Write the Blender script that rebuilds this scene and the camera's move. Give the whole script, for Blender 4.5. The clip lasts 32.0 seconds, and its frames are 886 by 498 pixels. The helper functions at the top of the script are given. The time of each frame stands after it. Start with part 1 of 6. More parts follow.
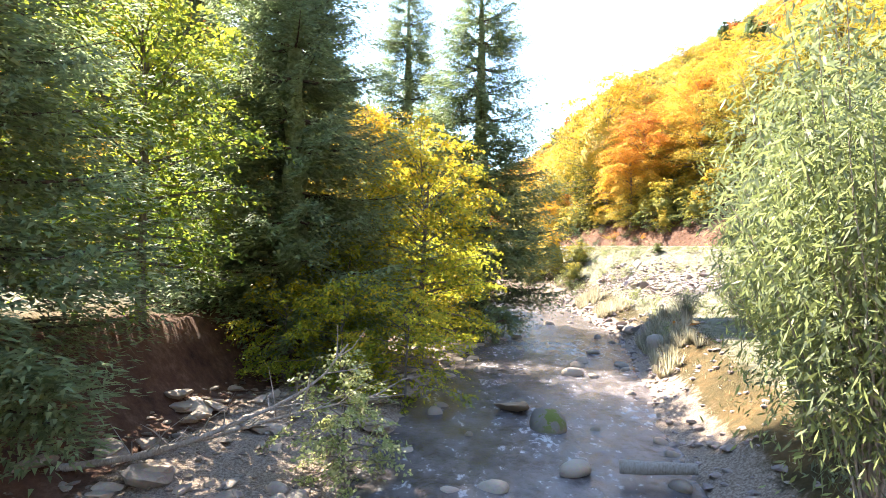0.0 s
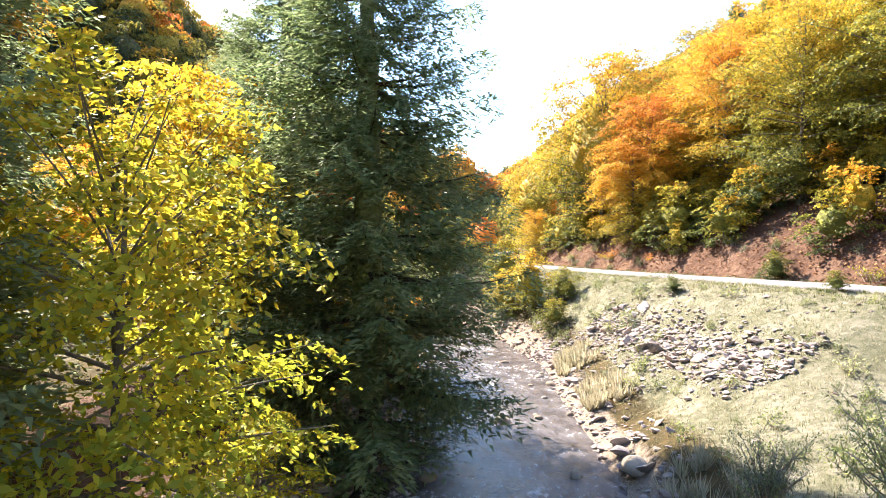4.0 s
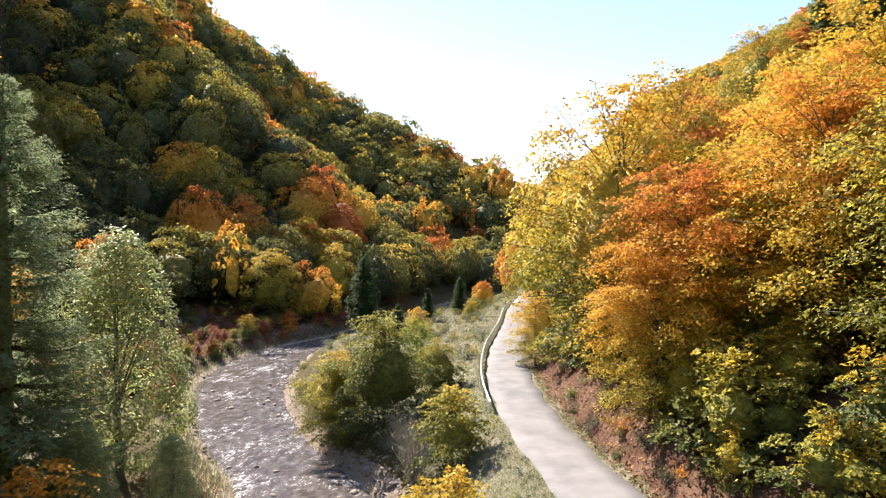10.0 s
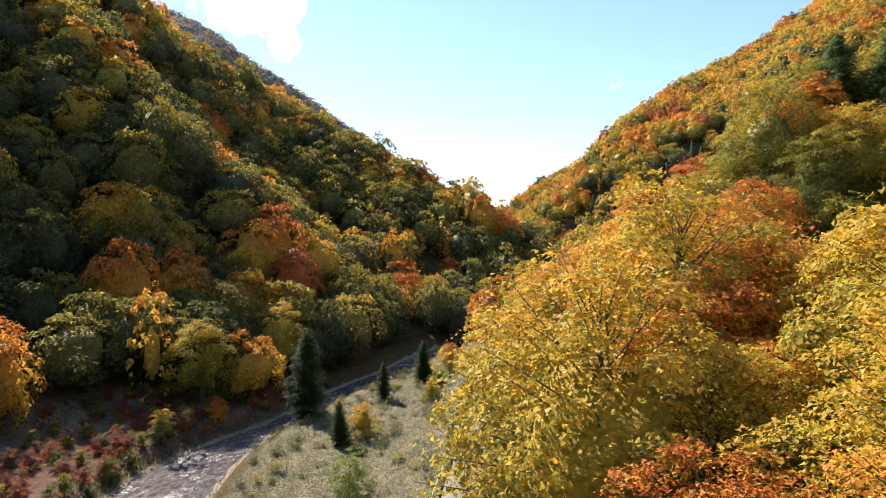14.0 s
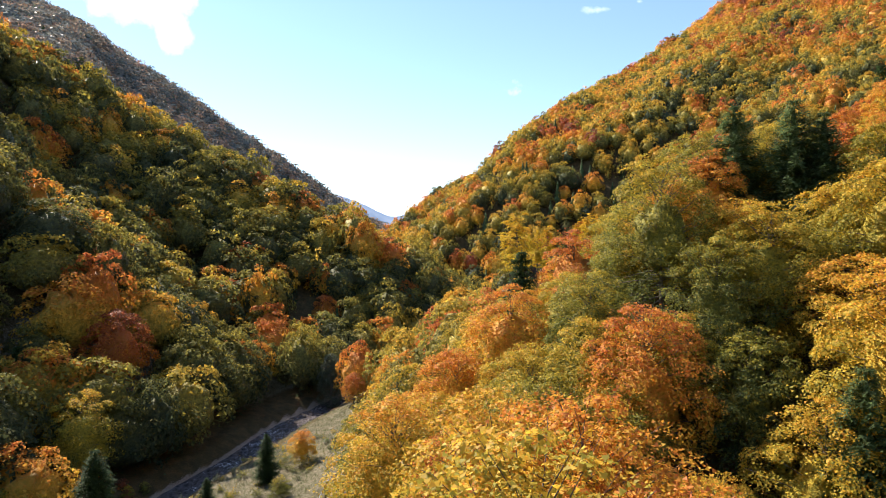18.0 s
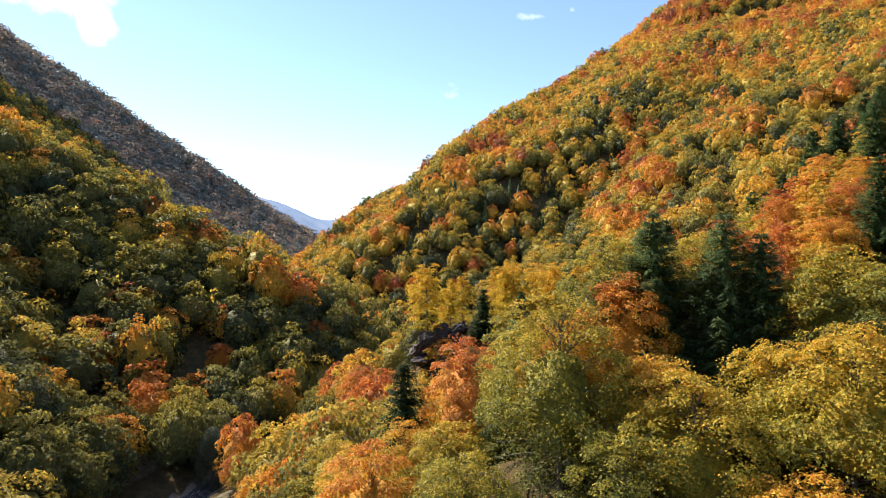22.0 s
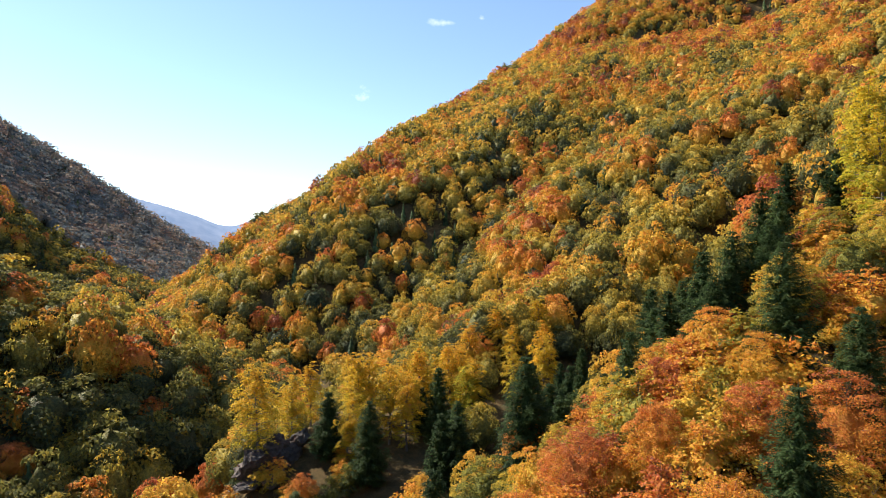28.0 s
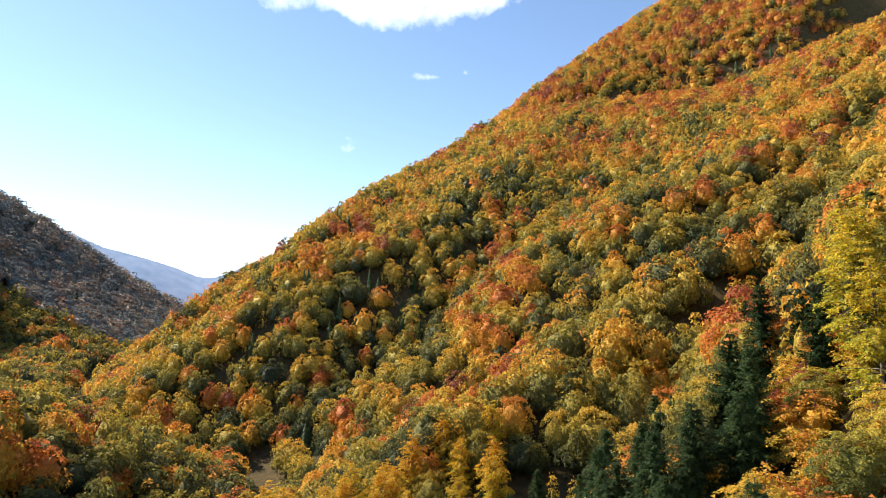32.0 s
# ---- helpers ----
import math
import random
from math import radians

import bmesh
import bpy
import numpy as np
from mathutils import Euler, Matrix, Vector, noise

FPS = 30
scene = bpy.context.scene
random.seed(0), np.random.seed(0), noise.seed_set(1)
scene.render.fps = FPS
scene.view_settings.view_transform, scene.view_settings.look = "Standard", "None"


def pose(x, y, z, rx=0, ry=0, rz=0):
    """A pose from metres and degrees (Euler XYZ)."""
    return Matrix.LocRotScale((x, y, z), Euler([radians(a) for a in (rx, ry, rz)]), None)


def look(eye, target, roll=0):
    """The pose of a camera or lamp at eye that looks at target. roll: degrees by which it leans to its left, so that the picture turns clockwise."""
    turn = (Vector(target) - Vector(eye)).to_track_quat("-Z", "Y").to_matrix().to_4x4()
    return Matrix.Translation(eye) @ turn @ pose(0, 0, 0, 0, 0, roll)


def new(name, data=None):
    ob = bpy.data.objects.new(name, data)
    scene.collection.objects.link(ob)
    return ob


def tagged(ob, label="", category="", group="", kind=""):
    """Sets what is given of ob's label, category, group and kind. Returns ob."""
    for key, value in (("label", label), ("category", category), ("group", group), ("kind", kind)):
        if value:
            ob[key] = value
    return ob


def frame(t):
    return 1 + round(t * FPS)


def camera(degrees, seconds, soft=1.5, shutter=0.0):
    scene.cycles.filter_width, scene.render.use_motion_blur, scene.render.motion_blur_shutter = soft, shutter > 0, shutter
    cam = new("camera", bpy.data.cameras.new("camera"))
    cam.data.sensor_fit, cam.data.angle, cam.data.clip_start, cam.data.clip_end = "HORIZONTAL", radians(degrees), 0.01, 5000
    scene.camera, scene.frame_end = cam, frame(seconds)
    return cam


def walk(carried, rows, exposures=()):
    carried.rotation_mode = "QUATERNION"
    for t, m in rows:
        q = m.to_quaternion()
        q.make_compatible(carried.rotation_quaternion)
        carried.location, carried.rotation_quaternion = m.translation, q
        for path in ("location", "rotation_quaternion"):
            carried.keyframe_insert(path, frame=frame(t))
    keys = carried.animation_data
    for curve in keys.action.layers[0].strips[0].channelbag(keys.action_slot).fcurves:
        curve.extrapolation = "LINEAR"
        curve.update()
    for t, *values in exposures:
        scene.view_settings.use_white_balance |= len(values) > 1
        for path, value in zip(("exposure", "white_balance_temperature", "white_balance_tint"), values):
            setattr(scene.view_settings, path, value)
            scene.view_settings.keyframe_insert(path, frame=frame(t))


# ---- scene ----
# the drone's flight: seconds, place in metres, yaw, pitch and roll in degrees
cam = camera(69.9, 32.0, soft=0.9)
FLIGHT = [
    (0.0, 0.01, -0.00, 4.00, -0.01, -0.17, -0.42),
    (0.5, 0.67, 2.02, 4.23, 0.21, -0.13, -0.13),
    (1.0, 1.22, 3.96, 4.44, 0.28, -0.02, 0.06),
    (1.5, 1.74, 5.97, 4.66, 0.15, 0.04, 0.16),
    (2.0, 2.31, 7.96, 4.88, 0.13, 0.01, 0.19),
    (2.5, 2.97, 10.03, 5.14, -0.00, 0.01, 0.14),
    (3.0, 3.70, 12.11, 5.38, -0.05, 0.05, 0.08),
    (3.5, 4.37, 14.31, 5.66, 0.05, 0.08, 0.04),
    (5.5, 7.85, 25.08, 7.65, 0.11, -0.37, 0.08),
    (6.0, 9.64, 26.81, 8.15, 0.23, -0.49, 0.11),
    (6.5, 10.96, 28.57, 8.71, 0.95, -0.44, 0.12),
    (7.0, 11.70, 30.40, 9.17, 2.06, -0.31, 0.15),
    (7.5, 12.11, 32.32, 9.70, 2.95, -0.33, 0.14),
    (8.0, 12.46, 34.08, 10.54, 3.52, -0.30, 0.11),
    (8.5, 12.78, 35.60, 11.75, 4.08, -0.27, -0.01),
    (9.0, 13.12, 37.09, 13.17, 4.53, -0.27, -0.13),
    (9.5, 13.47, 38.69, 14.60, 4.88, -0.23, -0.16),
    (10.0, 13.89, 40.27, 16.01, 5.09, -0.26, -0.10),
    (10.5, 14.29, 42.14, 17.39, 5.28, -0.27, -0.01),
    (11.0, 14.52, 44.24, 18.77, 5.45, -0.25, 0.05),
    (11.5, 14.76, 46.26, 20.22, 5.56, -0.21, 0.05),
    (12.0, 15.06, 48.29, 21.58, 5.66, -0.18, 0.05),
    (12.5, 15.32, 50.25, 22.89, 5.66, -0.13, 0.08),
    (13.0, 15.77, 52.56, 24.41, 5.51, -0.13, 0.08),
    (13.5, 16.36, 54.88, 25.92, 4.69, -0.11, 0.05),
    (14.0, 17.07, 57.13, 27.46, 3.70, -0.11, -0.00),
    (14.5, 17.83, 59.37, 29.02, 2.72, -0.11, -0.04),
    (16.5, 21.29, 68.68, 35.01, -2.07, -0.05, -0.04),
    (17.0, 22.20, 71.03, 36.37, -3.18, -0.03, -0.02),
    (17.5, 23.16, 73.45, 37.69, -4.21, 0.04, 0.01),
    (18.0, 24.40, 75.54, 39.12, -5.21, 0.07, 0.07),
    (18.5, 25.56, 77.55, 40.58, -6.47, 0.09, 0.07),
    (19.0, 26.85, 79.53, 42.12, -7.29, 0.09, 0.07),
    (19.5, 28.08, 81.59, 43.69, -7.78, 0.15, 0.07),
    (20.0, 29.17, 83.47, 45.22, -8.35, 0.20, 0.05),
    (20.5, 30.30, 85.30, 46.79, -8.91, 0.22, -0.00),
    (21.0, 31.53, 87.29, 48.43, -9.53, 0.24, -0.01),
    (21.5, 32.82, 89.22, 50.07, -10.23, 0.23, -0.02),
    (22.0, 34.10, 91.07, 51.60, -10.93, 0.24, -0.02),
    (22.5, 35.43, 93.13, 53.14, -11.63, 0.28, 0.04),
    (23.0, 36.74, 95.09, 54.68, -12.34, 0.32, 0.04),
    (23.5, 37.98, 97.01, 56.03, -13.06, 0.33, 0.01),
    (24.0, 39.33, 99.13, 57.41, -13.85, 0.35, 0.01),
    (24.5, 40.83, 100.99, 58.91, -14.61, 0.36, 0.03),
    (25.0, 42.38, 102.73, 60.40, -15.40, 0.40, 0.08),
    (25.5, 44.16, 104.48, 61.97, -16.14, 0.41, 0.06),
    (26.0, 45.88, 106.11, 63.55, -16.91, 0.41, 0.06),
    (26.5, 47.64, 107.63, 65.10, -17.66, 0.44, 0.09),
    (28.5, 55.02, 114.45, 70.58, -19.08, 0.57, 0.02),
    (29.0, 57.00, 116.13, 71.90, -19.16, 0.62, -0.02),
    (29.5, 58.83, 117.72, 73.39, -19.28, 0.88, -0.03),
    (30.0, 60.62, 119.20, 74.98, -19.46, 1.34, 0.04),
    (30.5, 62.58, 120.67, 76.57, -19.63, 2.04, 0.01),
    (31.0, 64.46, 122.23, 78.12, -19.82, 2.93, 0.03),
    (31.5, 66.39, 123.80, 79.65, -20.06, 3.90, 0.09),
    (32.0, 68.30, 125.30, 81.14, -20.32, 5.01, 0.14),
]
EXPOSURES = [(0.0, 3.05), (1.5, 2.85), (3.5, 2.6), (6.0, 2.05), (9.0, 1.9), (12.0, 1.42), (18.0, 1.15), (32.0, 0.98)]
walk(cam, [(t, pose(x, y, z, 90 + pitch, roll, yaw)) for t, x, y, z, yaw, pitch, roll in FLIGHT], EXPOSURES)

# ---- world and sun ----
SUN_AZ, SUN_EL = 39.0, 41.0          # degrees to the left of straight ahead (+y), and above the horizon
world = bpy.data.worlds.new("sky")
scene.world = world
world.use_nodes = True
wn, wl = world.node_tree.nodes, world.node_tree.links
wn.clear()
sky = wn.new("ShaderNodeTexSky")
sky.sky_type = 'NISHITA'
sky.sun_disc = False
sky.sun_elevation = radians(SUN_EL)
sky.sun_rotation = radians(-SUN_AZ)
sky.altitude, sky.air_density, sky.dust_density, sky.ozone_density = 700, 1.0, 0.15, 1.9
sky_bg = wn.new("ShaderNodeBackground")
sky_bg.inputs["Strength"].default_value = 0.112
wout = wn.new("ShaderNodeOutputWorld")
# fair-weather clouds: a few ragged ones, and a low bank over the valley's end
geo = wn.new("ShaderNodeTexCoord")
cn = wn.new("ShaderNodeTexNoise")
cn.inputs["Scale"].default_value, cn.inputs["Detail"].default_value, cn.inputs["Roughness"].default_value = 11.0, 8, 0.6
wl.new(geo.outputs["Generated"], cn.inputs["Vector"])
# degrees to the left, degrees up, half width and half height in degrees, density
CLOUDS = [(20.5, 20.5, 4.2, 3.0, 1.0), (17.8, 17.6, 1.6, 2.2, 0.8), (-14.0, 26.2, 9.0, 2.0, 1.0), (-22.0, 26.4, 9.0, 1.5, 0.8), (-9.9, 20.4, 1.3, 0.7, 0.42), (-22.4, 20.5, 1.3, 0.6, 0.42), (-19.4, 20.2, 3.0, 0.5, 0.35), (3.0, 4.2, 9.0, 1.6, 0.75), (60.0, 28.0, 14.0, 5.0, 0.8), (-70.0, 30.0, 16.0, 5.0, 0.8)]
total = None
for az, el, half_w, half_h, dense in CLOUDS:
    az, el = radians(az), radians(el)
    mid = Vector((-math.sin(az) * math.cos(el), math.cos(az) * math.cos(el), math.sin(el)))
    off = wn.new("ShaderNodeVectorMath")
    off.operation = 'SUBTRACT'
    off.inputs[1].default_value = mid
    wl.new(geo.outputs["Generated"], off.inputs[0])
    turn = wn.new("ShaderNodeVectorRotate")
    turn.rotation_type = 'Z_AXIS'
    turn.inputs["Angle"].default_value = -az
    wl.new(off.outputs[0], turn.inputs["Vector"])
    fit_ = wn.new("ShaderNodeVectorMath")
    fit_.operation = 'MULTIPLY'
    fit_.inputs[1].default_value = (1 / radians(half_w), 1 / radians(half_w), 1 / radians(half_h))
    wl.new(turn.outputs[0], fit_.inputs[0])
    ln = wn.new("ShaderNodeVectorMath")
    ln.operation = 'LENGTH'
    wl.new(fit_.outputs[0], ln.inputs[0])
    fade = wn.new("ShaderNodeMapRange")
    fade.inputs["From Min"].default_value, fade.inputs["From Max"].default_value = 1.5, 0.0
    fade.inputs["To Min"].default_value, fade.inputs["To Max"].default_value = 0.0, dense
    wl.new(ln.outputs["Value"], fade.inputs["Value"])
    if total is None:
        total = fade.outputs[0]
    else:
        top = wn.new("ShaderNodeMath")
        top.operation = 'MAXIMUM'
        wl.new(total, top.inputs[0])
        wl.new(fade.outputs[0], top.inputs[1])
        total = top.outputs[0]
ragged = wn.new("ShaderNodeMath")
ragged.operation = 'MULTIPLY_ADD'
ragged.inputs[1].default_value = 1.6
wl.new(cn.outputs["Fac"], ragged.inputs[0])
wl.new(total, ragged.inputs[2])
cr = wn.new("ShaderNodeMapRange")
cr.inputs["From Min"].default_value, cr.inputs["From Max"].default_value = 1.12, 1.75
wl.new(ragged.outputs[0], cr.inputs["Value"])
cmix = wn.new("ShaderNodeMixRGB")
cmix.inputs["Color2"].default_value = (11.0, 11.0, 11.2, 1)
wl.new(cr.outputs[0], cmix.inputs["Fac"])
wl.new(sky.outputs[0], cmix.inputs["Color1"])
wl.new(cmix.outputs[0], sky_bg.inputs["Color"])
wl.new(sky_bg.outputs[0], wout.inputs["Surface"])

sun_dir = Vector((-math.sin(radians(SUN_AZ)) * math.cos(radians(SUN_EL)), math.cos(radians(SUN_AZ)) * math.cos(radians(SUN_EL)), math.sin(radians(SUN_EL))))
sun = new("sun", bpy.data.lights.new("sun", 'SUN'))
sun.data.energy, sun.data.angle, sun.data.color = 4.6, radians(0.6), (1.0, 0.90, 0.76)
sun.matrix_world = look(sun_dir * 500, (0, 0, 0))

# ---- the lie of the land: lines of the valley and its ridges ----


def spline(pts, step):
    """A smooth line through the points, in even steps."""
    p = np.array(pts, float)
    p = np.vstack([2 * p[0] - p[1], p, 2 * p[-1] - p[-2]])
    out = []
    for i in range(1, len(p) - 2):
        a, b, c, d = p[i - 1:i + 3]
        n = max(2, int(np.linalg.norm((c - b)[:2]) / step))
        t = np.linspace(0, 1, n, endpoint=False)[:, None]
        out.append(0.5 * (2 * b + (c - a) * t + (2 * a - 5 * b + 4 * c - d) * t ** 2 + (3 * b - a - 3 * c + d) * t ** 3))
    return np.vstack(out + [p[-2:-1]])


# river: x, y, half width
RIVER = spline([(-6, -60, 4.5), (0.3, 0, 4.0), (2.3, 17, 4.0), (3.5, 24, 4.2), (5.9, 35, 4.2), (6.9, 47, 3.9), (7.0, 59, 4.0), (3.4, 75, 5.0), (0, 84, 5.0),
                (-6, 92, 5.0), (-11.2, 101, 5.0), (-17.5, 115, 5.5), (-20.5, 130, 5.4), (-20.5, 140, 4.4), (-18.6, 150, 3.2), (-16.4, 157, 2.5), (-13.5, 168, 2.4),
                (-10, 182, 2.6), (-3, 200, 3.0), (3, 220, 3.5), (14, 245, 3.5), (30, 275, 3.5), (55, 310, 4), (80, 345, 4), (95, 380, 4), (90, 425, 4),
                (60, 465, 4), (20, 495, 4), (-12, 540, 4), (-22, 700, 5), (-30, 900, 6), (40, 1080, 6), (150, 1250, 7), (210, 1500, 8), (200, 1900, 8), (-60, 4600, 10)], 2.0)
# road: x, y, height
ROAD = spline([(42, -30, 4.6), (38, 5, 4.4), (32.5, 25, 4.3), (28, 40, 4.2), (24.5, 50.5, 4.2), (21.2, 61, 4.2), (18.4, 72, 4.2), (16.4, 82, 4.2), (15.3, 91, 4.2), (14.8, 98, 4.2),
               (14.7, 106, 4.2), (14.9, 115, 4.2), (15.6, 125, 4.2), (16.6, 140, 4.3), (17.2, 155, 4.4), (18.5, 170, 4.5), (20.5, 187, 4.7), (23, 207, 5.0), (25.5, 225, 5.2), (30, 245, 5.5),
               (44, 275, 6), (68, 310, 6.4), (95, 345, 6.7), (111, 380, 7), (113, 412, 7.2), (98, 448, 7.5)], 2.0)


def river_at(y):
    return np.interp(y, RIVER[:, 1], RIVER[:, 0]), np.interp(y, RIVER[:, 1], RIVER[:, 2])


def road_at(y):
    return np.interp(y, ROAD[:, 1], ROAD[:, 0]), np.interp(y, ROAD[:, 1], ROAD[:, 2])


def water_z(y):
    return np.interp(y, [-60, 160, 250, 420, 900, 4600], [-1.3, -1.3, 0.0, 2.5, 10, 60])


GULLIES = [
    [(24, 210, 4), (50, 195, 14), (80, 205, 24), (120, 230, 31), (180, 258, 47), (224, 266, 68), (300, 280, 108)],
    [(75, 325, 5), (130, 322, 22), (200, 324, 44), (300, 336, 86), (450, 340, 160)],
    [(100, 430, 8), (150, 458, 34), (230, 488, 92), (300, 515, 140), (400, 580, 215), (520, 690, 312)],
    [(-20, 700, 10), (90, 745, 40), (190, 840, 62), (290, 980, 84), (360, 1150, 100)],
    [(-15, 560, 6), (-150, 520, 38), (-300, 560, 90), (-600, 700, 200)],
]
RIDGES = [
    [(-160, -200, 110), (-170, 60, 125), (-165, 200, 130), (-150, 330, 135), (-100, 362, 104), (-48, 362, 74), (16, 345, 44), (45, 336, 26), (62, 333, 10)],
    [(-160, 260, 132), (-90, 238, 75), (-45, 222, 33), (-25, 212, 14)],
    [(20, 128, 6), (32, 132, 17), (45, 140, 27), (63, 145, 39), (80, 150, 50), (120, 165, 72), (200, 190, 120), (300, 220, 180)],
    [(290, -200, 215), (290, 0, 215), (280, 100, 205), (300, 220, 180), (400, 290, 240)],
    [(40, 234, 10), (60, 243, 29), (76, 254, 36), (92, 258, 34)],
    [(62, 285, 8), (110, 277, 36), (180, 290, 74), (260, 296, 120), (400, 292, 198)],
    [(120, 388, 12), (180, 408, 56), (244, 418, 110), (352, 401, 163), (460, 400, 225), (700, 420, 380)],
    [(4, 520, 15), (60, 560, 60), (105, 578, 102), (150, 605, 140), (250, 735, 222), (379, 886, 322), (560, 950, 446), (760, 960, 590), (1000, 900, 710), (1600, 700, 760)],
    [(30, 505, 32), (95, 532, 80), (160, 542, 116), (220, 555, 148), (330, 610, 215), (450, 740, 300)],
    [(379, 886, 316), (450, 1300, 200), (500, 2500, 220)],
    [(-1400, 900, 660), (-1000, 1000, 580), (-540, 1130, 438), (-270, 1270, 278), (10, 1320, 88), (70, 1340, 62), (130, 1370, 44)],
    [(-165, 200, 130), (-350, 380, 200), (-900, 560, 420)],
    [(-1200, 2000, 60), (-400, 2400, 40), (400, 2600, 60), (1400, 2400, 150)],
]
VAL = np.vstack([np.c_[RIVER[::2, :2], water_z(RIVER[::2, 1]) + 1.0]] + [spline(g, 8) for g in GULLIES])
RDG = np.vstack([spline(g, 8) for g in RIDGES])


def nearest(px, py, line):
    """Distance to, and height of, the line's nearest point."""
    d, z = np.empty(px.size), np.empty(px.size)
    for i in range(0, px.size, 4000):
        s = slice(i, i + 4000)
        q = (px[s, None] - line[None, :, 0]) ** 2 + (py[s, None] - line[None, :, 1]) ** 2
        k = q.argmin(1)
        d[s], z[s] = np.sqrt(q[np.arange(len(k)), k]), line[k, 2]
    return d, z


def smooth(a, b, v):
    t = np.clip((v - a) / (b - a), 0, 1)
    return t * t * (3 - 2 * t)


def wobble(x, y, scale, seed=0.0):
    """A cheap smooth unevenness, about -1 to 1."""
    x, y = x / scale + seed, y / scale - seed
    return (np.sin(x * 1.3 + 1.7 * np.sin(y * 0.7 + seed)) + np.sin(y * 1.1 + 1.3 * np.sin(x * 0.9)) + 0.5 * np.sin(x * 2.7 + y * 2.1) + 0.5 * np.sin(y * 3.1 - x * 2.3)) / 3.0


def lay(x, y):
    """The ground's height at arrays of places."""
    x, y = np.asarray(x, float).ravel(), np.asarray(y, float).ravel()
    dv, zv = nearest(x, y, VAL)
    dr, zr = nearest(x, y, RDG)
    dv = np.maximum(dv - 5, 0)
    h = np.minimum(zv, zr) + np.maximum(zr - zv, 0.0) * dv / (dv + dr + 1e-6)
    h += wobble(x, y, 23.0) * np.clip(dv / 40, 0, 1) * 2.0
    # ribs and runnels down the mountainside
    h += 4.5 * np.sin((0.9 * y + 0.42 * x) / 9.5 + 1.3 * wobble(x, y, 60.0, 4.0)) * np.clip((dv - 25) / 60, 0, 1) * smooth(110, 170, x) * smooth(1100, 800, y)
    # the corridor of river, bank and road
    xc, hw = river_at(y)
    w = water_z(y)
    xr, zr_ = road_at(y)
    near = smooth(470, 400, y)
    off = x - xc
    rough = 0.12 * wobble(x, y, 0.9, 3.0) + 0.10 * wobble(x, y, 2.7, 5.0)
    dl = -off - hw                     # out from the left bank's edge
    bar = smooth(58, 40, y)
    left = w + 0.10 + 0.09 * np.clip(dl, 0, 6) + rough + smooth(1.0 + 4.5 * bar, 4.0 + 4.0 * bar, dl) * (1.3 + 1.0 * bar + 0.25 * wobble(x, y, 6.0, 1.0)) + 0.03 * np.clip(dl - 8, 0, 40)
    left = np.maximum(left, np.where(dl > 3, h - 3.0 * smooth(30, 8, dl) - 40 * smooth(110, 75, y) * smooth(75, 30, dl), -99))
    dr_ = off - hw
    room = np.maximum(xr - 3.3 - xc - hw, 2.0)
    s = np.clip(dr_ / room, 0, 1)
    rise = np.where(room > 14, 0.28 * smooth(0, 0.12, s) + 0.30 * s + 0.42 * smooth(0.62, 1.0, s), 0.12 * smooth(0, 0.10, s) + 0.88 * s ** 0.9)
    # below the near road the bank is a stony foot, a steep face and a level verge
    steep = smooth(34, 43, y) * smooth(66, 57, y)
    rise = rise * (1 - steep) + np.interp(s, [0, 0.12, 0.25, 0.38, 0.5, 0.6, 0.7, 0.82, 1.0], [0, 0.10, 0.23, 0.42, 0.57, 0.76, 0.92, 1.02, 1.0]) * steep
    right = w + 0.08 + rise * (zr_ - 0.25 - w - 0.08) + rough * (1 - smooth(0.9, 1.0, s)) * 1.3
    e = x - xr
    plat = np.where(np.abs(e) < 3.0, zr_ - 0.10, right)
    cut = zr_ - 0.1 + smooth(2.8, 4.5, e) * 0.9 + np.clip(e - 3.4, 0, 3.5) * 0.75 + 0.25 * wobble(x, y, 2.3, 8.0) * smooth(3, 5, e) + np.clip(e - 6.9, 0, 500) * 0.73
    hill = np.where(e > 40, h, np.where(e > 8, cut * (1 - smooth(8, 40, e)) + h * smooth(8, 40, e), cut))
    bed = w - 0.45 * smooth(0, 1.0, -np.abs(off) + hw) - 0.05 + 0.1 * rough
    c = np.where(np.abs(off) < hw, bed, np.where(off < 0, left, np.where(e < -3.0, right, np.where(e < 2.9, plat, hill))))
    return h * (1 - near) + c * near


def axis(lo, hi, step, far_lo, far_hi, grow):
    """Grid lines: even between lo and hi, then ever wider."""
    mid = list(np.arange(lo, hi + 1e-6, step))
    s, v = step, hi
    while v < far_hi:
        s = min(s * grow, 45)
        v += s
        mid.append(v)
    s, v = step, lo
    while v > far_lo:
        s = min(s * grow, 45)
        v -= s
        mid.insert(0, v)
    return np.array(mid)


GX = axis(-28, 34, 0.55, -2600, 2600, 1.075)
GY = axis(4, 130, 0.75, -320, 4700, 1.05)
gx, gy = np.meshgrid(GX, GY)
GZ = lay(gx, gy).reshape(gx.shape)
for _ in range(2):                       # soften the far creases only
    far = np.clip((np.hypot(gx - 5, gy - 70) - 110) / 60, 0, 1)
    b = GZ.copy()
    b[1:-1, 1:-1] = (GZ[1:-1, 1:-1] * 4 + GZ[:-2, 1:-1] + GZ[2:, 1:-1] + GZ[1:-1, :-2] + GZ[1:-1, 2:]) / 8
    GZ = GZ * (1 - far) + b * far


